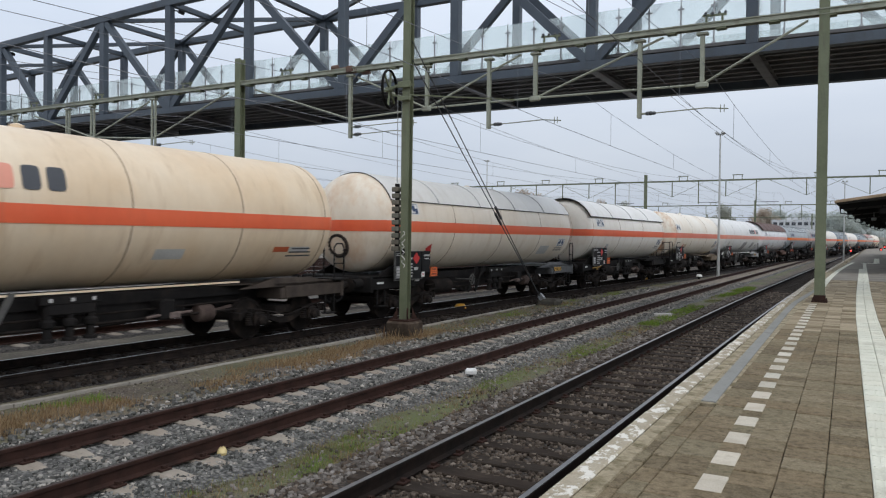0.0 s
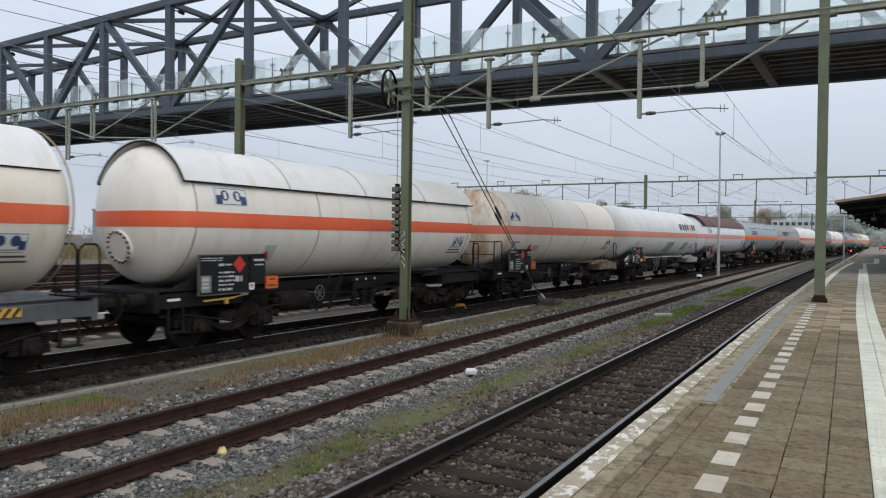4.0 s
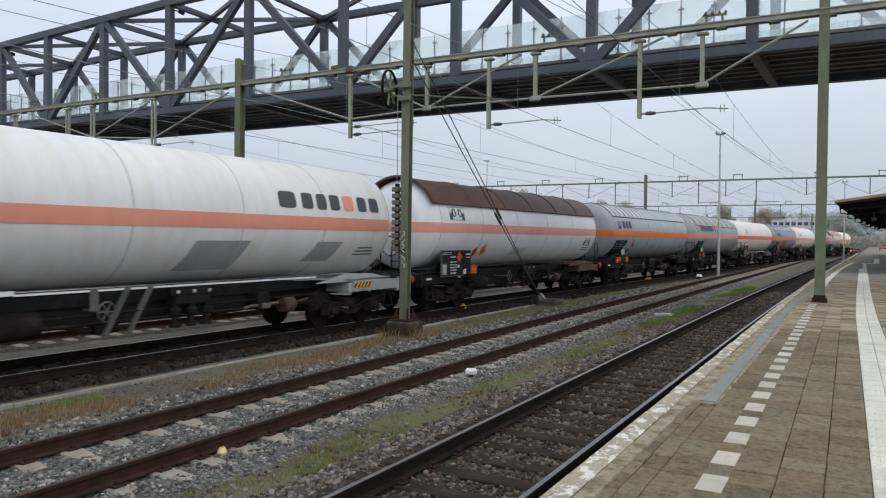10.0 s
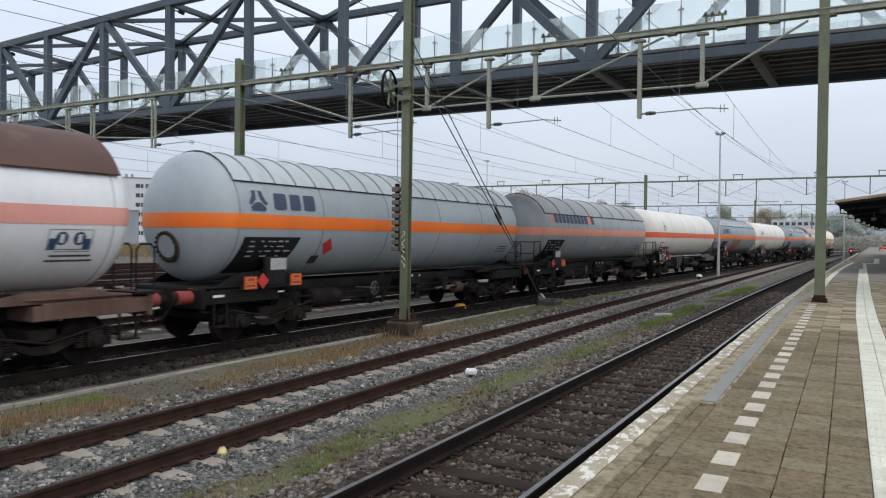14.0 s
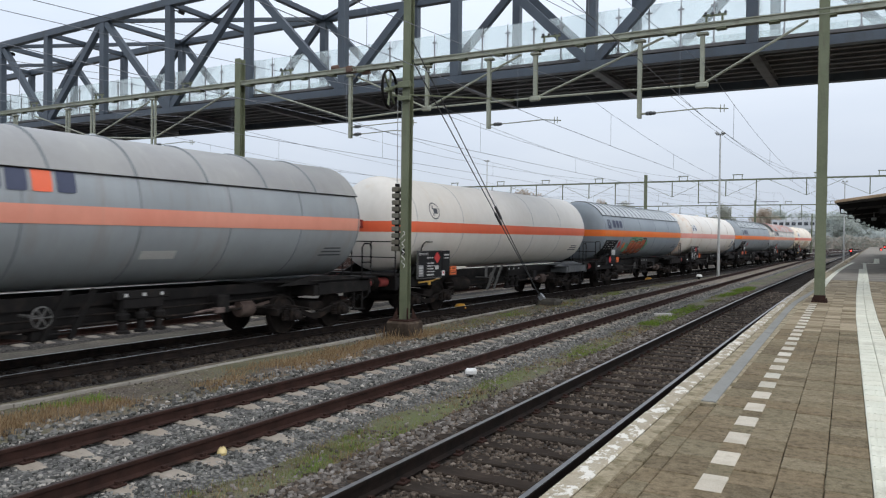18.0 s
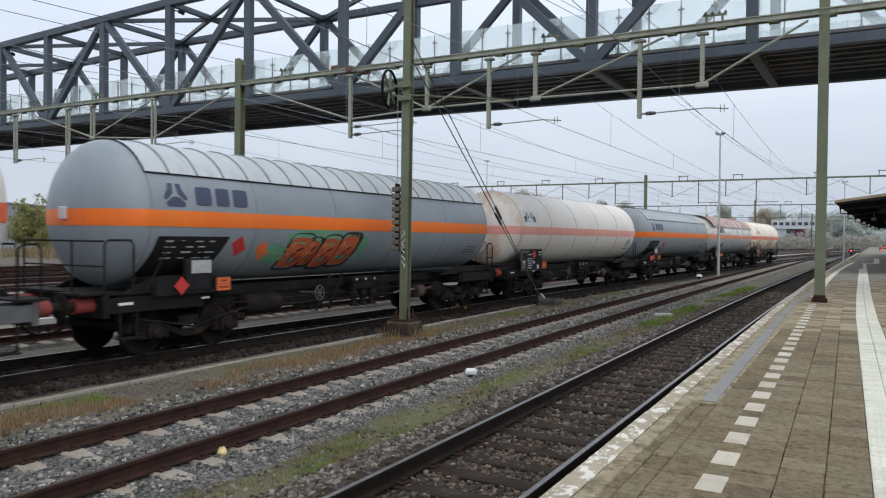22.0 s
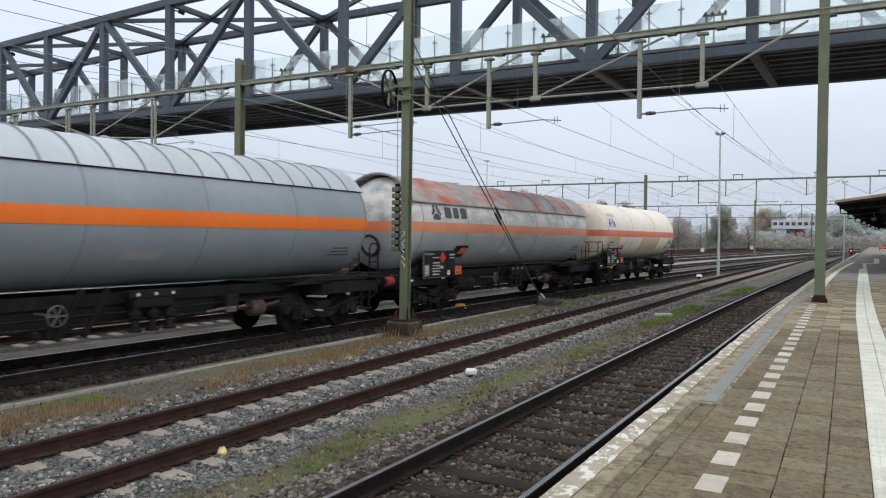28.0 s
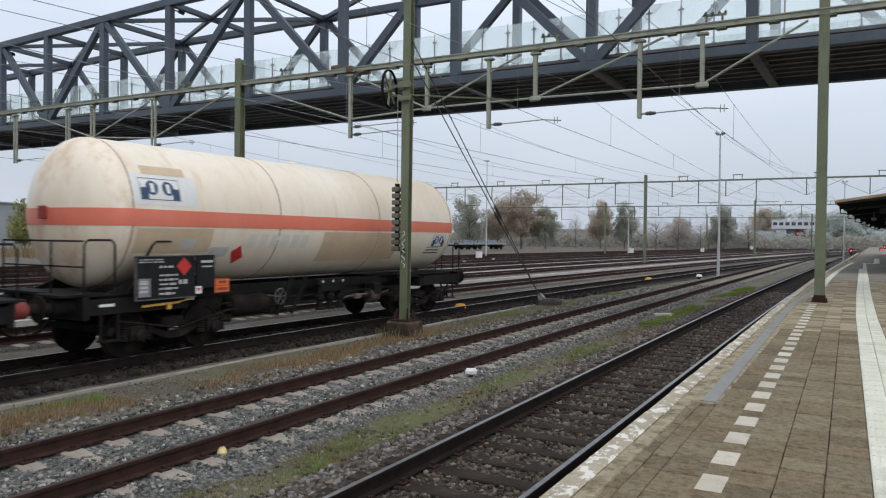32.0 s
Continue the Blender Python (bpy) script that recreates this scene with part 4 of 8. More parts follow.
def build_tension_mast():
    x0, y0 = -10.25, 16.4
    t = thing("tension_mast", pose(x0, y0, 0), "olive green tensioning mast with wheel and stacked counterweights", "mast")
    part("shaft", Shape().ibeam((0, 0, 0.2), (0.06, 0, 10.6), 0.22, 0.19, 0.02, (0, 1, 0)), M_OLIVE, t)
    sh = Shape()
    for sx, sy in ((-1, -1), (1, -1), (1, 1), (-1, 1)):
        sh.add([(sx * 0.14, sy * 0.13, 0.2), (sx * 0.25, sy * 0.23, 0.2), (sx * 0.14, sy * 0.13, 0.5), (sx * 0.17, sy * 0.10, 0.2), (sx * 0.17, sy * 0.10, 0.5)],
               [(0, 1, 2), (1, 3, 4), (1, 4, 2), (0, 2, 4, 3), (0, 3, 1)])
    sh.box((0, 0, 0.18), (0.62, 0.58, 0.05))
    part("foot", sh, M_RUST, t, "dark rusty foot plates")
    part("foundation", Shape().box((0, 0, -0.09), (0.74, 0.70, 0.50), ch=0.05), surface("stained old concrete", (0.035, 0.027, 0.02), (0.08, 0.06, 0.045), 4, 30, 0.95, bump=0.9, dirt=(0.13, 0.10, 0.075), dirt_scale=5), t,
         "brown stained crumbling concrete block")
    # wheel across the track direction, with its fork
    wx, wz = -0.50, 6.20
    rim = Shape().lathe([(0.47, -0.025), (0.50, -0.04), (0.515, -0.025), (0.49, 0.0), (0.515, 0.025), (0.50, 0.04), (0.47, 0.025)], (wx, -0.05, wz), "x", 32)
    rim.f = [f for f in rim.f if len(f) == 4]
    rim.m = [0] * len(rim.f)
    rim.add([], [])
    wheel = part("wheel", rim, M_BLACK, t, "black spoked tensioning wheel", 40)
    turn = Matrix.Translation((wx, -0.05, wz)) @ Matrix.Rotation(radians(11), 4, "Z") @ Matrix.Translation((-wx, 0.05, -wz))
    wheel.data.transform(turn)
    hub = Shape().lathe([(0.03, -0.10), (0.08, -0.09), (0.08, 0.09), (0.03, 0.10)], (wx, -0.05, wz), "x", 14)
    for k in range(6):
        a = k * math.pi / 3 + 0.3
        hub.bar((wx, -0.05 + 0.07 * math.cos(a), wz + 0.07 * math.sin(a)), (wx, -0.05 + 0.455 * math.cos(a), wz + 0.455 * math.sin(a)), 0.035, 0.05, (1, 0, 0))
    part("spokes", hub, M_OLIVE, wheel).data.transform(turn)
    sh = Shape().bar((wx, -0.05, wz), (-0.05, -0.05, wz + 0.12), 0.07, 0.07).bar((wx + 0.1, -0.05, wz - 0.15), (-0.05, -0.05, wz - 0.25), 0.05, 0.05)
    sh.box((0.02, -0.16, wz + 0.06), (0.36, 0.1, 0.16), ch=0.01).box((0.02, -0.16, wz - 0.3), (0.36, 0.1, 0.1), ch=0.01)
    sh.bar((0.1, -0.15, wz + 0.1), (0.3, -0.15, wz + 0.02), 0.05, 0.05).bar((0.1, -0.1, wz - 0.2), (1.2, 4.2, 6.5), 0.03, 0.03)
    part("fork", sh, M_OLIVE, t)
    block = Shape().box((0, 0, 0), (0.21, 0.21, 0.125), ch=0.018).data("counterweight", surface("mossy counterweight iron", (0.13, 0.13, 0.105), (0.22, 0.215, 0.18), 4, 40, 0.85, dirt=(0.07, 0.06, 0.05), dirt_scale=4, vary=0.3))
    for k in range(10):
        ob = new("counterweight", block)
        ob.parent, ob.matrix_basis = t, pose(-0.26, -0.02, 2.03 + k * 0.172, 0, 0, (k * 37) % 9 - 4)
    part("weight_rod", Shape().box((-0.26, 0.0, 2.85), (0.09, 0.09, 1.75)), M_BLACK, t)
    part("guide_rod", Shape().tube([(-0.20, 0.1, 0.3), (-0.20, 0.1, 6.0)], 0.018, 6).tube([(-0.26, -0.02, 3.6), (-0.26, -0.02, 5.9)], 0.01, 5), M_STEEL, t)
    part("notice", Shape().box((0.02, -0.145, 1.95), (0.1, 0.01, 0.16)), M_BLACK, t, "small black plate")
    marks = Shape()
    for k in range(5):
        zz = 1.55 + k * 0.19
        marks.tube([(0.03 + 0.05 * math.sin(a * 1.1 + k), -0.148, zz + a * 0.035) for a in range(6)], 0.009, 4)
    part("scrawl", marks, M_WHITE, t, "white scrawled paint marks")
    # two stays down to their anchor block
    for z in (7.40, 6.92):
        sh = Shape().tube([(0.14, 0.02, z), (-0.40, 10.55, 0.05)], 0.017, 6)
        p = Vector((0.14, 0.02, z)).lerp(Vector((-0.40, 10.55, 0.05)), 0.55)
        q = Vector((0.14, 0.02, z)).lerp(Vector((-0.40, 10.55, 0.05)), 0.60)
        sh.tube([p, q], 0.045, 8)
        part("stay", sh, M_WIRE, t, "dark wire stay with a turnbuckle")
    sh = Shape().box((-0.15, 10.85, -0.16), (0.85, 0.75, 0.34), ch=0.09)
    part("anchor_block", sh, M_OLDBLOCK, t, "low concrete anchor block")
    part("anchor_bracket", Shape().bar((-0.45, 10.55, 0.0), (-0.30, 10.5, 0.16), 0.06, 0.2).bar((-0.25, 10.6, 0.0), (-0.42, 10.55, 0.2), 0.05, 0.12), M_STEEL, t)


build_tension_mast()


def far_portal(y, xs, z, x0, x1, label, drops):
    t = thing("overhead_portal", pose(0, y, 0), label, "portal")
    part("beam", Shape().bar((x0, 0, z), (x1, 0, z), 0.2, 0.15), M_OLIVE, t)
    for x in xs:
        part("portal_mast", Shape().ibeam((x, 0, -0.35), (x, 0, z + 0.75), 0.28, 0.28, 0.03, (0, 1, 0)), M_OLIVE, t)
    for k, x in enumerate(drops):
        low = z - (2.3 if k % 2 else 1.6)
        part("drop_post", Shape().bar((x, 0, z), (x, 0, low), 0.08, 0.09), M_OLIVE, t)
        if k % 2:
            part("registration_arm", Shape().tube([(x, 0, low + 0.1), (x + 2.0, 0, low + 0.12)], 0.025, 5), M_WIRE, t)
        else:
            for e in (-3.2, 3.2):
                part("brace", Shape().tube([(x, 0, low), (x + e, 0, z - 0.1)], 0.018, 5), M_OLIVE, t)
    for x in drops[::2]:
        sh = Shape().bar((x + 0.7, 0, z), (x + 0.7, 0, z + 0.5), 0.06, 0.06).bar((x + 1.5, 0, z), (x + 1.5, 0, z + 0.5), 0.06, 0.06).bar((x + 0.6, 0, z + 0.5), (x + 1.6, 0, z + 0.5), 0.08, 0.08)
        part("wire_bracket", sh, M_OLIVE, t)


far_portal(78.0, (-19.3, 3.2), 8.35, -60, 4.5, "olive green portal over all tracks, far down the line", (1.0, -2.5, -4.2, -8.6, -11.4, -14.0, -16.6, -22.5, -25.4, -28.4, -31.5, -34.6, -37.0, -40.5, -43.0, -47.0, -51.0))
far_portal(126.0, (-14.0, -38.0, 8.0), 8.0, -60, 10, "olive green portal over all tracks, far down the line", (5.0, 0.5, -4.2, -7.4, -10.4, -17.6, -21.4, -25.5, -29.0, -33.0, -41.0, -46.0))
far_portal(190.0, (-9.0, -32.0, 14.0), 8.0, -60, 16, "olive green portal over all tracks, far down the line", (8.0, 2.5, -2.2, -6.4, -14.4, -19.6, -25.4, -36.0))

# ---------------------------------------------------------------- overhead wires


def wire(label, pts, r, mat=M_WIREPALE):
    tagged(part("overhead_wire", Shape().tube(pts, r, 4), mat), label, "wire", "overhead wires")


def catenary(line, zc, zm, ends, far):
    """A contact wire, its messenger with sag, and droppers, along a track from portal to portal."""
    def at(s, z, zig=0.0):
        x, y, h = line(s)
        return (x + zig * math.cos(h), y - zig * math.sin(h), z)
    spans = list(zip(ends[:-1], ends[1:]))
    con, mes, drop = [], [], Shape()
    for k, (a, b) in enumerate(spans):
        z0, z1 = (0.25, -0.25) if k % 2 else (-0.25, 0.25)
        for i in range(12):
            w = i / 12
            s = a + (b - a) * w
            zig = z0 + (z1 - z0) * w
            con.append(at(s, zc, zig))
            zz = zm - 4 * (zm - zc - 0.45) * w * (1 - w)
            mes.append(at(s, zz, zig))
            if i % 2 and a < far:
                drop.tube([at(s, zc, zig), at(s, zz, zig)], 0.006, 3)
    wire("grey contact wire hung over a track", con, 0.008)
    wire("grey messenger wire sagging between portals", mes, 0.007)
    tagged(part("dropper", drop, M_WIREPALE), "thin dropper wires of the overhead line", "wire", "overhead wires", "stuff")


ENDS = [-60, -20, 20.7, 78, 126, 190, 300]
for ln in (LA, LB, LC, shifted(LC, -4.6), shifted(LC, -10.4), shifted(LC, -14.9), shifted(LC, -19.6)):
    catenary(ln, 5.6, 7.0, ENDS, 100)
# feeder lines over the portals
for x, z, dz in ((-7.2, 8.62, 0.0), (-7.05, 8.62, 0.1), (-17.6, 8.62, 0.0), (-25.4, 8.62, 0.0)):
    pts = []
    for a, b in zip(ENDS[:-1], ENDS[1:]):
        for i in range(10):
            w = i / 10
            s = a + (b - a) * w
            xx = line_c(s)[0] - line_c(0)[0]
            pts.append((x + xx * 0.8, s, z - 4 * 0.9 * w * (1 - w) + dz))
    wire("dark feeder wire above the portals", pts, 0.009, M_WIRE)
# ---------------------------------------------------------------- tank wagons
TR, TD, TZ = 1.425, 0.70, 2.735
REAR = 1.50
AXLE = 0.46


def barrel(length):
    """A tank with domed ends; it starts 1.41 m behind the front coupling plane and ends as far from the rear one."""
    n = 80
    prof = []
    for k in range(17):
        a = math.pi / 2 * k / 16
        prof.append((max(TR * math.sin(a), 0.01), 1.41 - TD * math.cos(a)))
    prof.append((TR, 1.50))
    m = int((length - 3.0) / 1.2)
    for k in range(1, m):
        prof.append((TR, 1.5 + (length - 3.0) * k / m))
    prof += [(r, length - t - (REAR - 1.41)) for r, t in reversed(prof[:18])]
    return Shape().lathe(prof, (0, 0, TZ), "y", n)


def loop(length, zs, grow=0.009):
    """A band round the tank at the heights zs above its axis."""
    sh = Shape()
    r, d = TR + grow, TD + grow
    rows = []
    for z in zs:
        q = math.sqrt(1 - (z / r) ** 2)
        pts = []
        for k in range(33):
            a = math.pi * k / 32
            pts.append((r * q * math.cos(a), 1.41 - d * q * math.sin(a), TZ + z))
        for k in range(33):
            a = math.pi * k / 32
            pts.append((-r * q * math.cos(a), length - REAR + d * q * math.sin(a), TZ + z))
        rows.append(pts)
    n = len(rows[0])
    vs = [p for row in rows for p in row]
    fs = [(i * n + k, i * n + (k + 1) % n, (i + 1) * n + (k + 1) % n, (i + 1) * n + k) for i in range(len(rows) - 1) for k in range(n)]
    return sh.add(vs, fs)


def skin(y0, y1, z0, z1, grow=0.006, n=4, slant=0.0):
    """A patch on the tank's side that faces the platform."""
    r = TR + grow
    vs = []
    for k in range(n + 1):
        z = z0 + (z1 - z0) * k / n
        x = math.sqrt(max(r * r - (z - TZ) ** 2, 0.01))
        o = slant * k / n
        vs += [(x, y0 + o, z), (x, y1 + o, z)]
    return vs, [(2 * k, 2 * k + 1, 2 * k + 3, 2 * k + 2) for k in range(n)]


def patch(sh, *a, **k):
    return sh.add(*skin(*a, **k))


def stroke(sh, pts, w, grow=0.008):
    """A painted stroke of (y, z) points on the tank's side."""
    for (ya, za), (yb, zb) in zip(pts[:-1], pts[1:]):
        d = Vector((yb - ya, zb - za))
        if d.length < 1e-5:
            continue
        d.normalize()
        q = Vector((-d[1], d[0])) * w / 2
        e = d * w * 0.4
        ring = [(ya - e[0] + q[0], za - e[1] + q[1]), (yb + e[0] + q[0], zb + e[1] + q[1]), (yb + e[0] - q[0], zb + e[1] - q[1]), (ya - e[0] - q[0], za - e[1] - q[1])]
        r = TR + grow
        sh.add([(math.sqrt(max(r * r - (z - TZ) ** 2, 0.01)), y, z) for y, z in ring], [(0, 1, 2, 3)])
    return sh


def shield(length, ribs, overhang=0.0, low=26.0, rear_over=None):
    """A curved sun roof that stands clear of the barrel, with its edge strip and ribs."""
    sh = Shape()
    r0, r1 = (TR + 0.045, TR + 0.065) if overhang else (TR + 0.012, TR + 0.026)
    a0, n = radians(low), 20
    front = 1.30 - overhang if overhang else 1.43
    ys = [front] + [1.46 + (length - 2.92) * k / 12 for k in range(13)] + [length - 1.34 + (overhang * 0.7 if rear_over is None else rear_over)]
    def pt(r, a, y, i):
        lift = 0.0
        if overhang and i == 0:
            lift = 0.05
        return ((r + lift) * math.cos(a), y, TZ + (r + lift) * math.sin(a))
    ring = [a0 + (math.pi - 2 * a0) * k / n for k in range(n + 1)]
    for r, flip in ((r1, 0), (r0, 1)):
        vs = [pt(r, a, y, i) for i, y in enumerate(ys) for a in ring]
        m = n + 1
        sh.add(vs, [(i * m + k, i * m + k + 1, (i + 1) * m + k + 1, (i + 1) * m + k) for i in range(len(ys) - 1) for k in range(n)])
    for i in (0, len(ys) - 1):
        vs = [pt(r, a, ys[i], i) for r in (r0, r1) for a in ring]
        m = n + 1
        sh.add(vs, [(k, k + 1, m + k + 1, m + k) for k in range(n)])
    sh.slot = 2
    for k in range(1, ribs):
        y = 1.3 + (length - 2.6) * k / ribs
        for s in range(n):
            vs = [((r1 + e) * math.cos(a), y + o, TZ + (r1 + e) * math.sin(a)) for a in (ring[s], ring[s + 1]) for e, o in ((-0.002, -0.03), (0.03, 0), (-0.002, 0.03))]
            sh.add(vs, [(0, 1, 4, 3), (1, 2, 5, 4)])
    sh.slot = 1
    for side in (a0, math.pi - a0):
        c, s = math.cos(side), math.sin(side)
        sh.tube([((r1) * c, front, TZ + r1 * s), (r1 * c, ys[-1], TZ + r1 * s)], 0.014 if not overhang else 0.02, 6)
    pts = [(r1 * math.cos(a), front, TZ + r1 * math.sin(a)) for a in ring]
    sh.tube(pts, 0.012 if not overhang else 0.02, 5)
    return sh




def shared(name, shape, mats, smooth=0.0):
    return shape.data(name, mats, smooth)


ME_BUFFER_TUBE = shared("buffer", Shape().lathe([(0.14, 0.0), (0.14, 0.36), (0.19, 0.37), (0.19, 0.40)], (0, 0, 0), "y", 16), M_BLACK, 40)
ME_BUFFER_RED = shared("buffer", Shape().lathe([(0.14, 0.0), (0.14, 0.36), (0.19, 0.37), (0.19, 0.40)], (0, 0, 0), "y", 16), M_REDBUFFER, 40)
ME_BUFFER_PLATE = shared("buffer_head", Shape().lathe([(0.09, 0.02), (0.09, -0.20), (0.225, -0.215), (0.235, -0.235), (0.20, -0.25)], (0, 0, 0), "y", 18), M_BOGIE, 40)
ME_WHEELSET = shared("wheelset", Shape().tube([(-0.98, 0, 0), (0.98, 0, 0)], 0.075, 10)
                     .lathe([(0.08, -0.83), (0.16, -0.81), (0.2, -0.80), (0.40, -0.79), (0.40, -0.82), (0.455, -0.815), (0.46, -0.70), (0.488, -0.69), (0.47, -0.675), (0.40, -0.68), (0.39, -0.71),
                             (0.2, -0.73), (0.1, -0.70)], (0, 0, 0), "x", 28)
                     .lathe([(0.1, 0.70), (0.2, 0.73), (0.39, 0.71), (0.40, 0.68), (0.47, 0.675), (0.488, 0.69), (0.46, 0.70), (0.455, 0.815), (0.40, 0.82), (0.40, 0.79), (0.2, 0.80),
                             (0.16, 0.81), (0.08, 0.83)], (0, 0, 0), "x", 28), M_BOGIE, 35)


def bogie_frame_shape():
    sh = Shape()
    for sx in (-1, 1):
        x = sx * 1.02
        top = [(-1.42, 0.62), (-1.10, 0.68), (-0.68, 0.64), (-0.42, 0.52), (-0.15, 0.44), (0.15, 0.44), (0.42, 0.52), (0.68, 0.64), (1.10, 0.68), (1.42, 0.62)]
        low = [(-1.42, 0.52), (-1.10, 0.56), (-0.64, 0.50), (-0.40, 0.39), (-0.15, 0.31), (0.15, 0.31), (0.40, 0.39), (0.64, 0.50), (1.10, 0.56), (1.42, 0.52)]
        n = len(top)
        vs = [(x + o, y, z) for o in (-0.07, 0.07) for y, z in top + low[::-1]]
        m = 2 * n
        sh.add(vs, [(i, (i + 1) % m, m + (i + 1) % m, m + i) for i in range(m)] + [(i, i + 1, m - 2 - i, m - 1 - i) for i in range(n - 1)] +
               [(m + i, m + i + 1, 2 * m - 2 - i, 2 * m - 1 - i) for i in range(n - 1)])
        for y in (-1.42, 1.42):
            sh.box((x, y, 0.56), (0.2, 0.08, 0.16), ch=0.01)
    sh.box((0, 0, 0.62), (2.1, 0.5, 0.2), ch=0.02).box((0, -1.36, 0.58), (2.0, 0.1, 0.12)).box((0, 1.36, 0.58), (2.0, 0.1, 0.12))
    sh.lathe([(0.26, 0.7), (0.22, 0.88)], (0, 0, 0), "z", 14)
    return sh


ME_BOGIE = shared("bogie", bogie_frame_shape(), M_BOGIE)


def axlebox_shape():
    sh = Shape().box((0, 0, 0.02), (0.2, 0.30, 0.30), ch=0.03).lathe([(0.09, -0.02), (0.12, 0.0), (0.12, 0.10), (0.07, 0.13)], (0.09, 0, 0), "x", 14)
    return sh


ME_SPRING = shared("spring", Shape().lathe([(0.09, -0.10), (0.09, -0.07)] + [q for j in range(5) for q in ((0.07, -0.06 + j * 0.045), (0.092, -0.045 + j * 0.045), (0.07, -0.03 + j * 0.045))] + [(0.09, 0.17)], (0, 0, 0), "z", 12), M_BOGIE)
ME_AXLEBOX = shared("axle_box", axlebox_shape(), M_BOGIE)
ME_BRAKE = shared("brake_gear", Shape().bar((0.86, -0.42, 0.30), (0.86, 0.42, 0.30), 0.05, 0.06).box((0.80, -0.40, 0.44), (0.12, 0.07, 0.3), ch=0.01).box((0.80, 0.40, 0.44), (0.12, 0.07, 0.3), ch=0.01)
                  .tube([(1.16, -1.3, 0.74), (1.18, -0.5, 0.60), (1.18, 0.0, 0.50), (1.18, 0.5, 0.60), (1.16, 1.3, 0.74)], 0.02, 5), M_BOGIE)
WAGONS = []
M_PANELGREY = surface("worn grey data panel", (0.16, 0.16, 0.165), (0.27, 0.27, 0.275), 12, 60, 0.7)
M_GRIMEDARK = surface("dulled orange brown lettering", (0.20, 0.045, 0.018), (0.28, 0.06, 0.025), 8, 40, 0.7)


def bars(sh, x, y0, z0, w, rows, rng, h=0.045, gap=0.075):
    """Rows of small white bars that stand for lettering on a board."""
    for r in range(rows):
        y = y0
        while y < y0 + w - 0.04:
            ln = rng.uniform(0.05, 0.22)
            ln = min(ln, y0 + w - y)
            sh.box((x, y + ln / 2, z0 - r * gap), (0.006, ln, h * rng.choice((0.7, 1.0))))
            y += ln + 0.035


def hazard_plate(t, y, z, w, h):
    """An orange plate with a dark rim, a middle line and two rows of bars."""
    p = part("hazard_plate", Shape().box((1.37, y, z), (0.03, w, h), ch=0.004), M_ORANGE, t, "orange hazard plate with a dark rim")
    rim = Shape()
    for e in (-1, 1):
        rim.box((1.387, y, z + e * (h / 2 - 0.008)), (0.006, w, 0.016)).box((1.387, y + e * (w / 2 - 0.008), z), (0.006, 0.016, h))
    rim.box((1.387, y, z), (0.006, w, 0.014))
    part("plate_rim", rim, M_GRIMEDARK, p)
    for e, q in ((1, 0.55), (-1, 0.75)):
        part("plate_bar", Shape().box((1.387, y, z + e * h * 0.24), (0.005, w * q, h * 0.20)), M_GRIMEDARK, p, "dark bar of plate lettering")


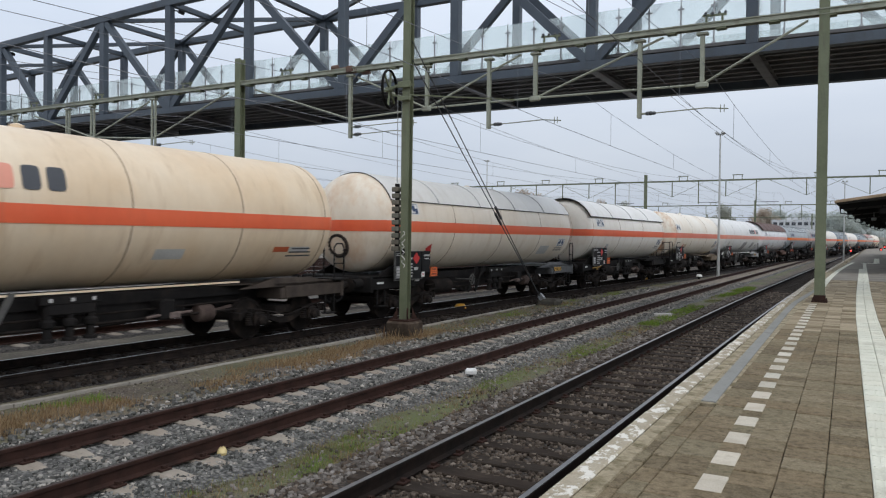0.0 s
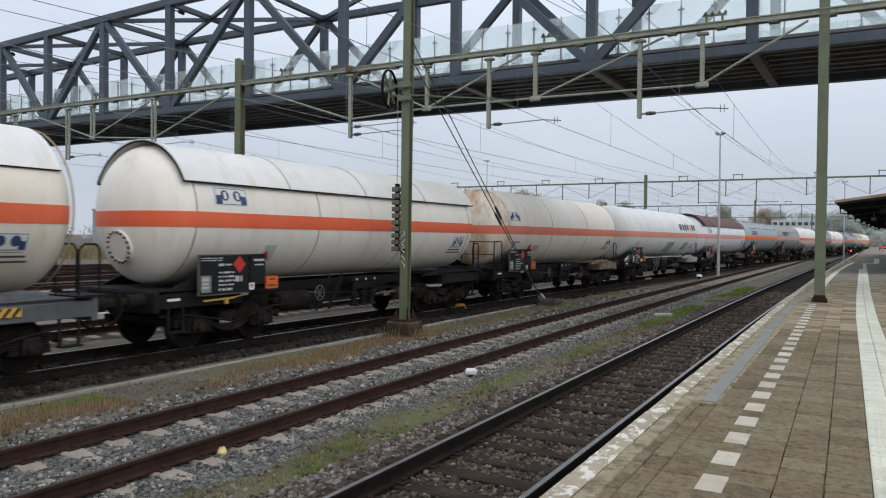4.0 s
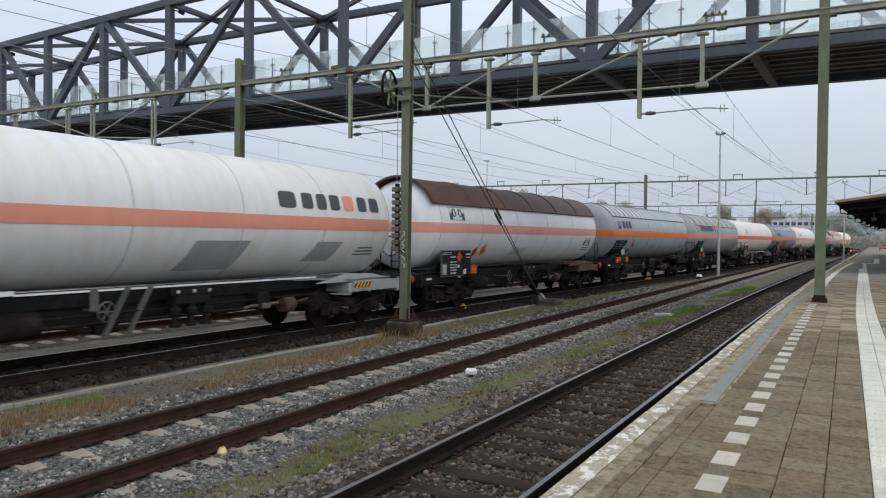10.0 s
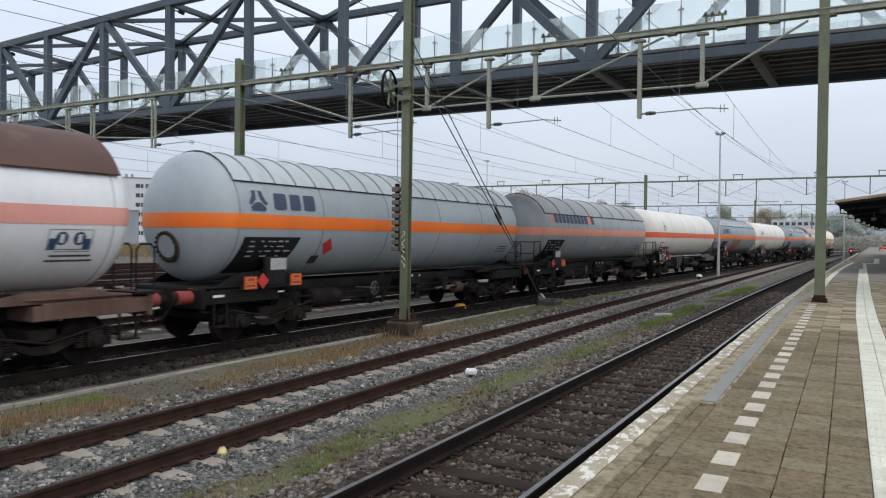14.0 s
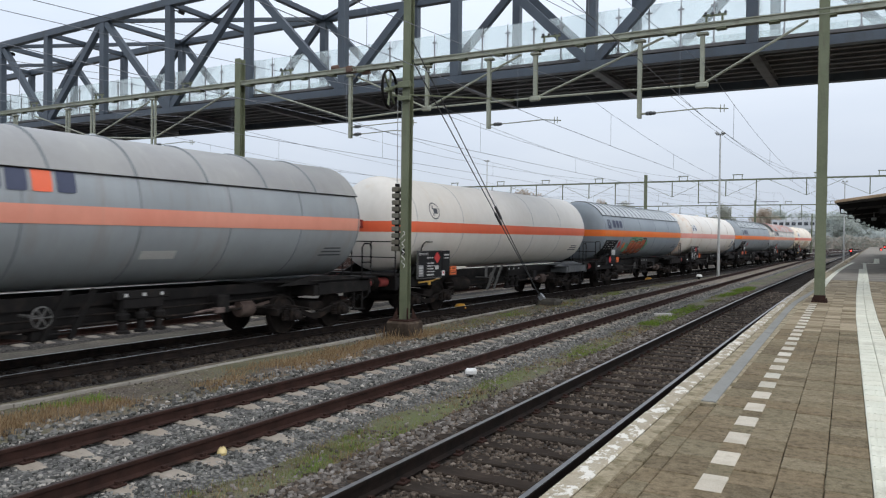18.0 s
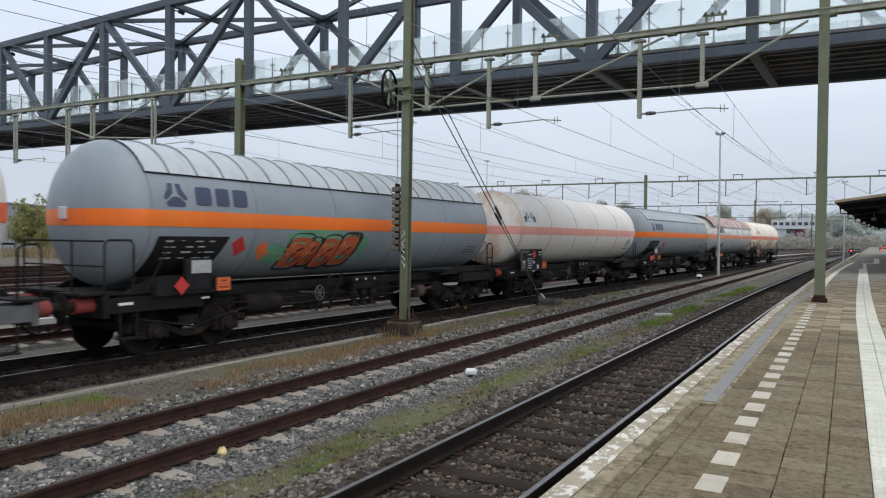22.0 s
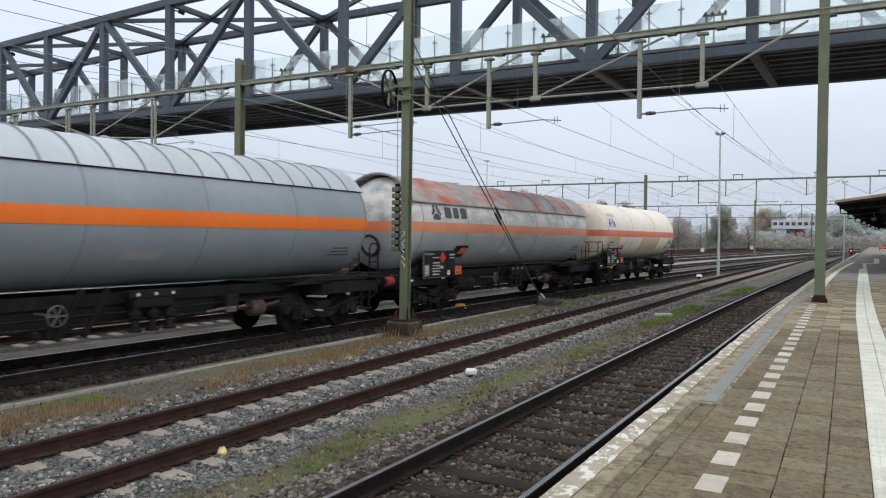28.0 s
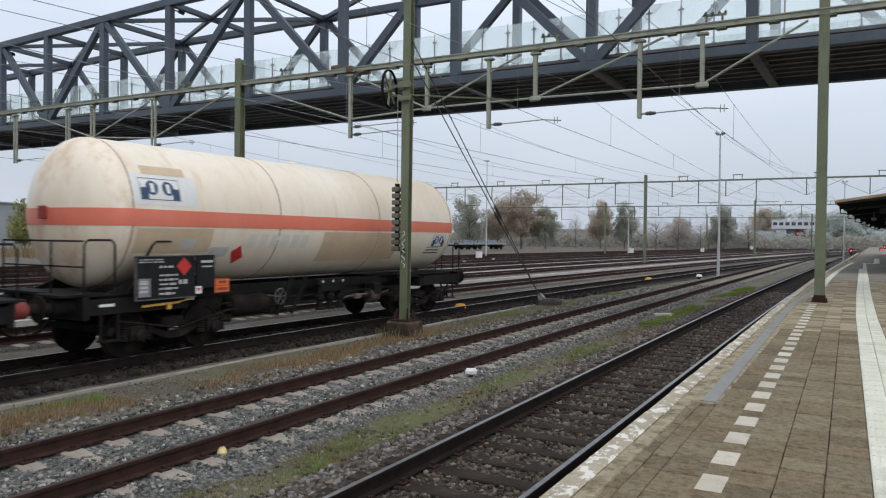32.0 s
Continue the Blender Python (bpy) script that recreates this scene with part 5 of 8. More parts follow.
def wagon(label, u, length, tank_mat, stripe_mat, roof=None, ribs=10, overhang=0.0, flange="ring", rails=False, red_buffers=False, board="plate", seams=(), seam_mat=None,
          deco=None, stripe=(-0.25, 0.062), seed=1, roof_edge=None, yellow=False, ring_dark=False, rib_mat=None, rear_mat=None, striped=False, front_mat=None, lip=False, rear_over=None):
    rng = random.Random(seed)
    t = thing("tank_wagon", Matrix(), label, "tank wagon", "wagons of the goods train")
    tank = part("tank", barrel(length), tank_mat, t, smooth=30)
    part("stripe", loop(length, [stripe[0] + (stripe[1] - stripe[0]) * k / 4 for k in range(5)]), stripe_mat, t, "horizontal painted stripe", 30)
    # weld seams round the barrel
    for y in seams:
        ring = Shape().lathe([(TR + 0.001, -0.02), (TR + 0.007, -0.008), (TR + 0.007, 0.008), (TR + 0.001, 0.02)], (0, y, TZ), "y", 48)
        ring.f = [f for f in ring.f if len(f) == 4]
        ring.m = [0] * len(ring.f)
        part("weld_seam", ring, seam_mat or tank_mat, tank, "", 30)
    if roof:
        part("sun_roof", shield(length, ribs, overhang, 32.0 if ribs > 12 else 26.0, rear_over), [roof, roof_edge or M_BLACK, rib_mat or roof], t, "curved sun roof sheet over the tank", 30)
    # front dome fitting
    if flange == "ring":
        fy, fz = 1.41 - TD * 0.88 - 0.005, TZ - 0.66
        # the flange leans with the dome
        rot = Matrix.Rotation(radians(13), 3, "X")
        sh = Shape().lathe([(0.30, 0.12), (0.345, 0.08), (0.345, -0.03), (0.28, -0.045), (0.26, -0.03), (0.05, -0.03)], (0, 0, 0), "y", 28)
        sh.v = [tuple(rot @ Vector(v) + Vector((-0.03, fy, fz))) for v in sh.v]
        fl = part("manhole", sh, M_GRIME if ring_dark else tank_mat, t, "round bolted manhole cover", 30)
        part("cover_disc", Shape().lathe([(0.01, 0.0), (0.245, 0.004), (0.255, 0.03)], (0, 0, 0), "y", 24).turned(rot, (-0.03, fy - 0.052, fz)), tank_mat, fl, "", 30)
        for k in range(18):
            b = Shape()
            a = 2 * math.pi * k / 18
            p = rot @ Vector((0.315 * math.cos(a), -0.05, 0.315 * math.sin(a))) + Vector((-0.03, fy, fz))
            b.box(p, (0.04, 0.05, 0.04), rot)
            part("bolt", b, M_BOGIE if ring_dark else M_GRIME, fl)
    else:
        part("lamp_box", Shape().box((-0.08, 1.41 - TD - 0.02, TZ - 0.02), (0.14, 0.16, 0.24), ch=0.015), flange if not isinstance(flange, str) else M_BLACK, t)
    # manlid cover bumps on top
    part("top_valve", Shape().lathe([(0.12, 0), (0.12, 0.07), (0.05, 0.1)], (0, length / 2, TZ + TR - 0.02), "z", 12), tank_mat, t, smooth=30)
    # underframe; its deep black boxes also stand in for shade below the tank
    f = part("underframe", Shape().box((0, length / 2, 0.98), (0.9, length - 3.2, 0.34), ch=0.02).box((0, length / 2 - 0.7, 0.86), (1.1, length - 8.8, 0.36), ch=0.02)
             .box((0.55, length / 2, 1.12), (0.12, length - 6.6, 0.22)).box((-0.55, length / 2, 1.12), (0.12, length - 6.6, 0.22)), M_BLACK, t)
    for sx in (-1, 1) if lip else ():
        part("sill_lip", Shape().bar((sx * 1.08, 4.9, 1.325), (sx * 1.08, length - 4.1, 1.325), 0.04, 0.035), tank_mat, t)
        skirt = [(2.95, 1.28), (3.7, 1.28), (4.9, 1.325), (4.9, 1.40), (2.95, 1.40)]
        vs = [(sx * 1.10 + o, y, z) for o in (-0.012, 0.012) for y, z in skirt]
        part("skirt", Shape().add(vs, [(0, 1, 2, 3, 4), (5, 6, 7, 8, 9)] + [(i, (i + 1) % 5, 5 + (i + 1) % 5, 5 + i) for i in range(5)]), tank_mat, t)
    for e, d in ((0.0, 1), (length, -1)):
        sh = Shape().box((0, e + d * 0.66, 1.02), (2.5, 0.12, 0.42), ch=0.02)
        sh.box((1.18, e + d * 1.7, 1.03), (0.10, 2.1, 0.28), ch=0.01).box((-1.18, e + d * 1.7, 1.03), (0.10, 2.1, 0.28), ch=0.01)
        sh.box((0, e + d * 2.65, 1.0), (2.4, 0.5, 0.26), ch=0.02)
        part("end_frame", sh, (rear_mat if d < 0 else None) or M_BLACK, t)
        # deck plate that spreads towards the headstock
        part("deck_plate", Shape().add([(sx * w, e + d * y, z) for z in (1.225, 1.245) for sx, w, y in ((-1, 1.22, 0.62), (1, 1.22, 0.62), (1, 1.22, 2.9), (1, 0.6, 4.3), (-1, 0.6, 4.3), (-1, 1.22, 2.9))],
                                       [(0, 1, 2, 3, 4, 5), (6, 7, 8, 9, 10, 11)] + [(i, (i + 1) % 6, 6 + (i + 1) % 6, 6 + i) for i in range(6)]), rear_mat if d < 0 and rear_mat else M_BLACK, t)
        # saddle plates under the tank
        for sx in (-1, 1):
            vs = []
            for o in (-0.03, 0.03):
                vs += [(sx * 1.12 + o, e + d * 0.85, 1.16), (sx * 1.12 + o, e + d * 4.1, 1.16), (sx * 1.10 + o, e + d * 3.0, 1.56 if d > 0 else 1.36), (sx * 1.08 + o, e + d * 1.75, 1.52 if d > 0 else 1.34)]
            part("saddle", Shape().add(vs, [(0, 1, 2, 3), (4, 5, 6, 7), (0, 1, 5, 4), (1, 2, 6, 5), (2, 3, 7, 6), (3, 0, 4, 7)]), (rear_mat if d < 0 else front_mat) or M_BLACK, t)
        for sx in (-0.875, 0.875):
            bf = new("buffer", ME_BUFFER_RED if red_buffers else ME_BUFFER_TUBE)
            bf.parent = t
            bf.matrix_basis = Matrix.Translation((sx, e + d * 0.24, 1.05)) @ (Matrix() if d > 0 else Matrix.Rotation(math.pi, 4, "Z"))
            hd = new("buffer_head", ME_BUFFER_PLATE)
            hd.parent = bf
        part("coupling", Shape().tube([(0, e + d * 0.6, 0.98), (0, e + d * 0.2, 0.94), (0, e, 0.90)], 0.05, 6).box((0, e + d * 0.5, 0.98), (0.12, 0.25, 0.16)), M_BOGIE, t)
        part("brake_hose", Shape().tube([(0.45, e + d * 0.6, 0.95), (0.45, e + d * 0.3, 0.62), (0.42, e + d * 0.12, 0.55), (0.4, e + d * 0.05, 0.7)], 0.03, 6), M_BLACK, t)
        part("corner_step", Shape().bar((1.2, e + d * 0.95, 0.9), (1.2, e + d * 0.95, 0.42), 0.04, 0.04).bar((1.2, e + d * 1.3, 0.9), (1.2, e + d * 1.3, 0.42), 0.04, 0.04)
             .box((1.2, e + d * 1.12, 0.42), (0.2, 0.38, 0.03)), M_BLACK, t)
    # bogies
    for yc in (2.65, length - 2.65):
        bg = new("bogie", ME_BOGIE)
        bg.parent, bg.matrix_basis = t, Matrix.Translation((0, yc, 0))
        for dy in (-0.9, 0.9):
            ws = new("wheelset", ME_WHEELSET)
            ws.parent, ws.matrix_basis = bg, Matrix.Translation((0, dy, AXLE))
            WHEELS.append(ws)
            for sx in (-1, 1):
                ab = new("axle_box", ME_AXLEBOX)
                ab.parent = bg
                ab.matrix_basis = Matrix.Translation((sx * 1.10, dy, AXLE)) @ (Matrix() if sx > 0 else Matrix.Rotation(math.pi, 4, "Z"))
                if sx > 0:
                    for k in (-0.26, 0.26):
                        sp = new("spring", ME_SPRING)
                        sp.parent, sp.matrix_basis = bg, Matrix.Translation((1.10, dy + k, AXLE))
        br = new("brake_gear", ME_BRAKE)
        br.parent = bg
    # brake gear, outlet valves and ladder struts amidships
    mid = length / 2 - 0.6
    for k in (-0.62, -0.12):
        part("ladder_strut", Shape().bar((1.12, mid + k, 1.36), (0.98, mid + k - 0.38, 0.50), 0.10, 0.045, (1, 0, 0)), M_DULLGREY if lip else M_BLACK, t)
    part("ladder_rung", Shape().tube([(1.05, mid - 0.82, 0.90), (1.05, mid - 0.30, 0.90)], 0.02, 6), M_BLACK, t)
    part("ladder_rung", Shape().tube([(1.0, mid - 0.94, 0.62), (1.0, mid - 0.44, 0.62)], 0.02, 6), M_BLACK, t)
    part("valve_plate", Shape().box((1.0, mid + 0.95, 1.20), (0.16, 1.15, 0.16), ch=0.015).box((0.92, mid + 0.95, 1.04), (0.3, 0.9, 0.2), ch=0.02), M_BLACK, t)
    for k in range(3):
        y = mid + 0.55 + 0.40 * k
        v = part("outlet_valve", Shape().lathe([(0.03, 0.48), (0.13, 0.49), (0.13, 0.54), (0.075, 0.56), (0.075, 0.72), (0.12, 0.75), (0.13, 0.84), (0.075, 0.88), (0.075, 1.15)], (0.98, y, 0.0), "z", 12), M_BLACK, t, "", 40)
        part("valve_handle", Shape().box((1.085, y, 1.20), (0.01, 0.07, 0.06)), M_DULLWHITE, v, "small pale valve tag")
    part("gear_box", Shape().box((0.86, mid + 3.0, 0.86), (0.34, 0.34, 0.40), ch=0.03).tube([(0.86, mid + 1.6, 0.66), (0.9, mid + 2.4, 0.70), (0.86, mid + 3.0, 0.80)], 0.03, 6), M_BLACK, t)
    part("brake_rigging", Shape().box((0.8, mid - 0.9, 0.62), (0.3, 0.5, 0.2), ch=0.03).bar((0.8, mid - 2.6, 0.70), (0.8, mid + 2.8, 0.70), 0.05, 0.05).bar((0.88, mid - 2.4, 0.82), (0.88, mid - 1.2, 0.60), 0.04, 0.08), M_BLACK, t)
    wheel = Shape().lathe([(0.17, -0.015), (0.19, 0.0), (0.17, 0.015)], (1.24, mid - 1.15, 0.95), "x", 18)
    wheel.f = [q for q in wheel.f if len(q) == 4]
    wheel.m = [0] * len(wheel.f)
    for k in range(3):
        a = k * math.pi / 3
        wheel.bar((1.24, mid - 1.15 - 0.18 * math.cos(a), 0.95 - 0.18 * math.sin(a)), (1.24, mid - 1.15 + 0.18 * math.cos(a), 0.95 + 0.18 * math.sin(a)), 0.02, 0.02, (1, 0, 0))
    wheel.tube([(0.6, mid - 1.15, 0.95), (1.24, mid - 1.15, 0.95)], 0.025, 6)
    part("hand_brake_wheel", wheel, M_DULLGREY, t)
    if lip:
        part("wheel_bracket", Shape().box((1.10, mid - 1.30, 1.16), (0.03, 0.16, 0.40), ch=0.005), M_DULLGREY, t)
    part("air_reservoir", Shape().lathe([(0.05, 0), (0.22, 0.06), (0.24, 0.12), (0.24, 1.1), (0.22, 1.16), (0.05, 1.22)], (0.75, 4.3, 0.78), "y", 16), M_BOGIE, t, "", 40)
    part("brake_cylinder", Shape().lathe([(0.05, 0), (0.17, 0.03), (0.19, 0.10), (0.19, 0.38), (0.15, 0.44), (0.05, 0.46)], (0.85, length - 5.1, 0.70), "y", 16).bar((0.85, length - 4.66, 0.72), (0.85, length - 4.1, 0.80), 0.04, 0.06), M_DUSTYBROWN, t, "dusty brown brake cylinder", 40)
    part("valve_block", Shape().box((0.98, length - 5.75, 0.74), (0.14, 0.26, 0.13), ch=0.02).tube([(0.98, length - 6.4, 0.73), (0.98, length - 6.1, 0.76), (0.98, length - 5.3, 0.78)], 0.03, 6), M_DUSTYPINK, t, "pale dusty valve block and pipe")
    part("brake_pipe", Shape().tube([(0.95, 4.0, 0.72), (0.95, length - 4.0, 0.72)], 0.03, 6).tube([(0.9, 3.9, 0.86), (0.9, length - 3.9, 0.90)], 0.022, 6), M_BOGIE, t)
    # placard board or black field with bars for lettering
    if board == "plate":
        b = part("placard_board", Shape().box((1.36, 2.22, 1.52), (0.04, 1.35, 0.80), ch=0.006).box((1.34, 3.18, 1.60), (0.06, 0.46, 0.66), ch=0.01), M_BOARD, t, "black board with white lettering bars")
        sh = Shape()
        bars(sh, 1.385, 1.60, 1.86, 0.55, 2, rng, 0.022, 0.045)
        bars(sh, 1.385, 2.05, 1.56, 0.42, 4, rng, 0.04, 0.085)
        bars(sh, 1.385, 2.05, 1.21, 0.36, 1, rng, 0.05)
        bars(sh, 1.385, 2.5, 1.42, 0.2, 1, rng, 0.12)
        bars(sh, 1.385, 2.05, 1.72, 0.35, 1, rng, 0.05)
        sh.box((1.388, 1.71, 1.46), (0.006, 0.17, 0.02)).box((1.378, 3.2, 1.80), (0.006, 0.3, 0.05)).box((1.378, 3.2, 1.70), (0.006, 0.26, 0.03))
        for k in range(3):
            sh.box((1.388, 1.70, 1.42 - 0.075 * k), (0.006, 0.17, 0.045))
        tagged(part("lettering", sh, M_DULLWHITE, b), "white bars of lettering", kind="stuff")
        q = Shape().box((1.386, 2.62, 1.72), (0.008, 0.25, 0.25), Matrix.Rotation(radians(45), 3, "X"))
        part("hazard_diamond", q, M_RED, b, "red hazard diamond")
        sq = part("square_label", Shape().box((1.386, 2.98, 1.24), (0.008, 0.15, 0.15)), M_WHITE, b, "small white square label")
        part("label_triangle", Shape().add([(1.392, 2.93, 1.28), (1.392, 3.03, 1.28), (1.392, 2.98, 1.20), (1.388, 2.93, 1.28), (1.388, 3.03, 1.28), (1.388, 2.98, 1.20)], [(0, 1, 2), (3, 5, 4), (0, 3, 4, 1), (1, 4, 5, 2), (2, 5, 3, 0)]), M_RED, sq, "small dark red triangle")
        part("board_frame", Shape().box((1.372, 2.22, 1.925), (0.05, 1.38, 0.02)).box((1.372, 2.22, 1.115), (0.05, 1.38, 0.02)).box((1.372, 1.535, 1.52), (0.05, 0.02, 0.8)), M_DULLGREY, b, "thin worn metal frame")
        part("board_panel", Shape().box((1.383, 1.72, 1.34), (0.006, 0.26, 0.34)), M_PANELGREY, b, "grey data panel")
        hazard_plate(t, 3.60, 1.30, 0.38, 0.29)
        part("plate_bracket", Shape().box((1.33, 3.60, 1.30), (0.03, 0.50, 0.10)), M_BLACK, t)
    else:
        sh = Shape()
        patch(sh, 1.50, 2.7, 1.50, 2.30, n=6, slant=0.15)
        patch(sh, 2.55, 3.15, 1.62, 2.30, n=6, slant=0.28)
        part("placard_field", sh, M_BOARD, t, "black painted field with white lettering bars")
        sh = Shape()
        for r in range(4):
            y = 1.85
            while y < 3.0:
                ln = rng.uniform(0.06, 0.25)
                patch(sh, y, y + ln, 2.19 - r * 0.11, 2.222 - r * 0.11 + rng.uniform(-0.01, 0.006), grow=0.012, n=1)
                y += ln + rng.uniform(0.04, 0.3)
        tagged(part("lettering", sh, M_DULLWHITE, t), "white bars of lettering", kind="stuff")
        part("equipment_box", Shape().box((1.30, 2.62, 1.55), (0.12, 0.62, 0.62), ch=0.015), M_BOARD, t)
        part("box_notice", Shape().box((1.365, 2.68, 1.70), (0.006, 0.5, 0.26)), surface("grey notice plate", (0.3, 0.3, 0.29), (0.45, 0.45, 0.44), 20, 60, 0.6), t)
        hazard_plate(t, 3.25, 1.33, 0.36, 0.28)
        if board == "two":
            hazard_plate(t, 1.82, 1.31, 0.36, 0.28)
        else:
            part("blank_plate", Shape().box((1.37, 1.78, 1.30), (0.03, 0.34, 0.28), ch=0.004), M_BOARD, t)
        part("plate_rail", Shape().box((1.33, 2.5, 1.22), (0.03, 1.9, 0.10)), M_BLACK, t)
        part("hazard_diamond", Shape().box((1.38, 2.18, 1.34), (0.01, 0.25, 0.25), Matrix.Rotation(radians(45), 3, "X")), M_RED, t, "red hazard diamond")
    part("frame_number", Shape().box((1.236, 1.05, 1.06), (0.004, 0.30, 0.05)).box((1.236, 2.9, 1.06), (0.004, 0.2, 0.04)), M_WHITE, t)
    # small lettering and data panel near the rear end
    sh = Shape()
    for k in range(3):
        patch(sh, length - 2.6 - k * 0.05, length - 1.95 + k * 0.06, 2.02 - k * 0.085, 2.055 - k * 0.085, n=1)
    part("data_panel", sh, M_GREYLOGO, t, "small grey lettering bars")
    # rear and front end access: ladders, rails
    if rails:
        sh = Shape()
        for x in (1.22, 0.45):
            sh.tube([(x, 0.62, 1.25), (x, 0.62, 2.15), (x, 0.70, 2.22), (x, 1.15, 2.22), (x, 1.22, 2.14), (x, 1.22, 1.3)] if x > 1 else [(x, 0.50, 1.25), (x, 0.50, 2.22)], 0.02, 6)
        sh.tube([(1.22, 0.60, 2.20), (-1.22, 0.60, 2.20)], 0.02, 6).tube([(1.22, 0.60, 1.75), (-1.22, 0.60, 1.75)], 0.016, 6).tube([(-1.22, 0.6, 1.25), (-1.22, 0.6, 2.2)], 0.02, 6)
        sh.tube([(1.25, 1.45, 1.25), (1.30, 1.95, 2.12), (1.32, 2.02, 2.2), (1.40, 2.3, 2.2)], 0.02, 6)
        part("handrail", sh, M_BLACK, t)
        part("end_platform", Shape().box((0, 0.72, 1.26), (2.4, 0.5, 0.04)).box((0.8, 0.4, 1.26), (0.8, 0.4, 0.04)), M_BLACK, t)
    sh = Shape()
    e = length
    sh.tube([(1.2, e - 0.95, 1.2), (1.2, e - 0.95, 2.05), (1.2, e - 0.85, 2.15), (1.2, e - 0.62, 2.15), (1.2, e - 0.55, 2.05), (1.2, e - 0.55, 1.2)], 0.02, 6)
    sh.tube([(1.2, e - 0.95, 1.65), (1.2, e - 0.55, 1.65)], 0.016, 6)
    part("rear_rail", sh, M_BLACK, t)
    part("rear_rail", Shape().tube([(0.55, e - 0.95, 1.2), (0.55, e - 0.95, 2.05), (0.55, e - 0.85, 2.15), (0.55, e - 0.62, 2.15), (0.55, e - 0.55, 2.05), (0.55, e - 0.55, 1.2)], 0.02, 6), M_BLACK, t)
    part("rear_walkway", Shape().box((0.9, e - 0.75, 1.25), (0.8, 0.6, 0.04)), M_BLACK, t)
    if yellow:
        part("yellow_lever", Shape().bar((1.28, 1.75, 0.99), (1.28, 2.6, 1.02), 0.025, 0.04).box((1.28, 2.35, 0.96), (0.05, 0.09, 0.12)).bar((1.28, 2.3, 1.0), (1.28, 2.95, 1.07), 0.018, 0.025), M_YELLOW, t, "faded yellow brake lever")
    if striped:
        pl = part("warning_plate", Shape().box((1.245, e - 2.35, 1.07), (0.02, 0.75, 0.15), ch=0.004), M_YELLOW, t, "yellow plate with black slanted stripes")
        for k in range(5):
            part("warning_stripe", Shape().bar((1.257, e - 2.72 + k * 0.15, 1.0), (1.257, e - 2.60 + k * 0.15, 1.14), 0.05, 0.004, (1, 0, 0)), M_BLACK, pl)
    if deco:
        deco(t, length)
    WAGONS.append((t, u))
    return t


M_DULLGREY = surface("dull grey hand wheel paint", (0.07, 0.07, 0.068), (0.12, 0.118, 0.112), 6, 40, 0.7)
M_DUSTYBROWN = surface("dusty brown brake steel", (0.05, 0.035, 0.03), (0.10, 0.075, 0.065), 4, 40, 0.85)
M_DUSTYPINK = surface("pale brake dust", (0.09, 0.065, 0.058), (0.20, 0.16, 0.145), 7, 40, 0.9, dirt=(0.06, 0.045, 0.04), dirt_scale=6)
M_DULLWHITE = flat("dulled white lettering paint", (0.46, 0.46, 0.45))
M_GRIME = surface("grimy saddle paint", (0.035, 0.029, 0.025), (0.075, 0.06, 0.05), 2, 30, 0.8, dirt=(0.07, 0.055, 0.045))
WHEELS = []
# ---------------------------------------------------------------- liveries and marks


def rounded_block(y0, y1, z0, z1, grow, slant=0.0, soft=0.32):
    """A patch with rounded corners on the tank's side."""
    r, sh, ring = TR + grow, Shape(), []
    cy, cz, hy, hz = (y0 + y1) / 2, (z0 + z1) / 2, (y1 - y0) / 2, (z1 - z0) / 2
    for k in range(20):
        a = 2 * math.pi * k / 20
        c, q = math.cos(a), math.sin(a)
        ring.append((cy + hy * math.copysign(abs(c) ** soft, c), cz + hz * math.copysign(abs(q) ** soft, q)))
    pts = [(cy, cz)] + ring
    return sh.add([(math.sqrt(max(r * r - (z - TZ) ** 2, 0.01)), y + slant * (z - z0), z) for y, z in pts], [(0, 1 + k, 1 + (k + 1) % 20) for k in range(20)])


def letter_blocks(t, y0, z0, h, spec, name="wordmark", label="plain painted block of a wordmark", fill=0.74, soft=0.38, slant=0.06):
    """A brand's wordmark as plain rounded blocks: (width, height factor, material)."""
    y = y0
    for w, k, mat in spec:
        part(name, rounded_block(y, y + w * fill, z0, z0 + h * k, 0.012, slant, soft), mat, t, label, 30)
        y += w


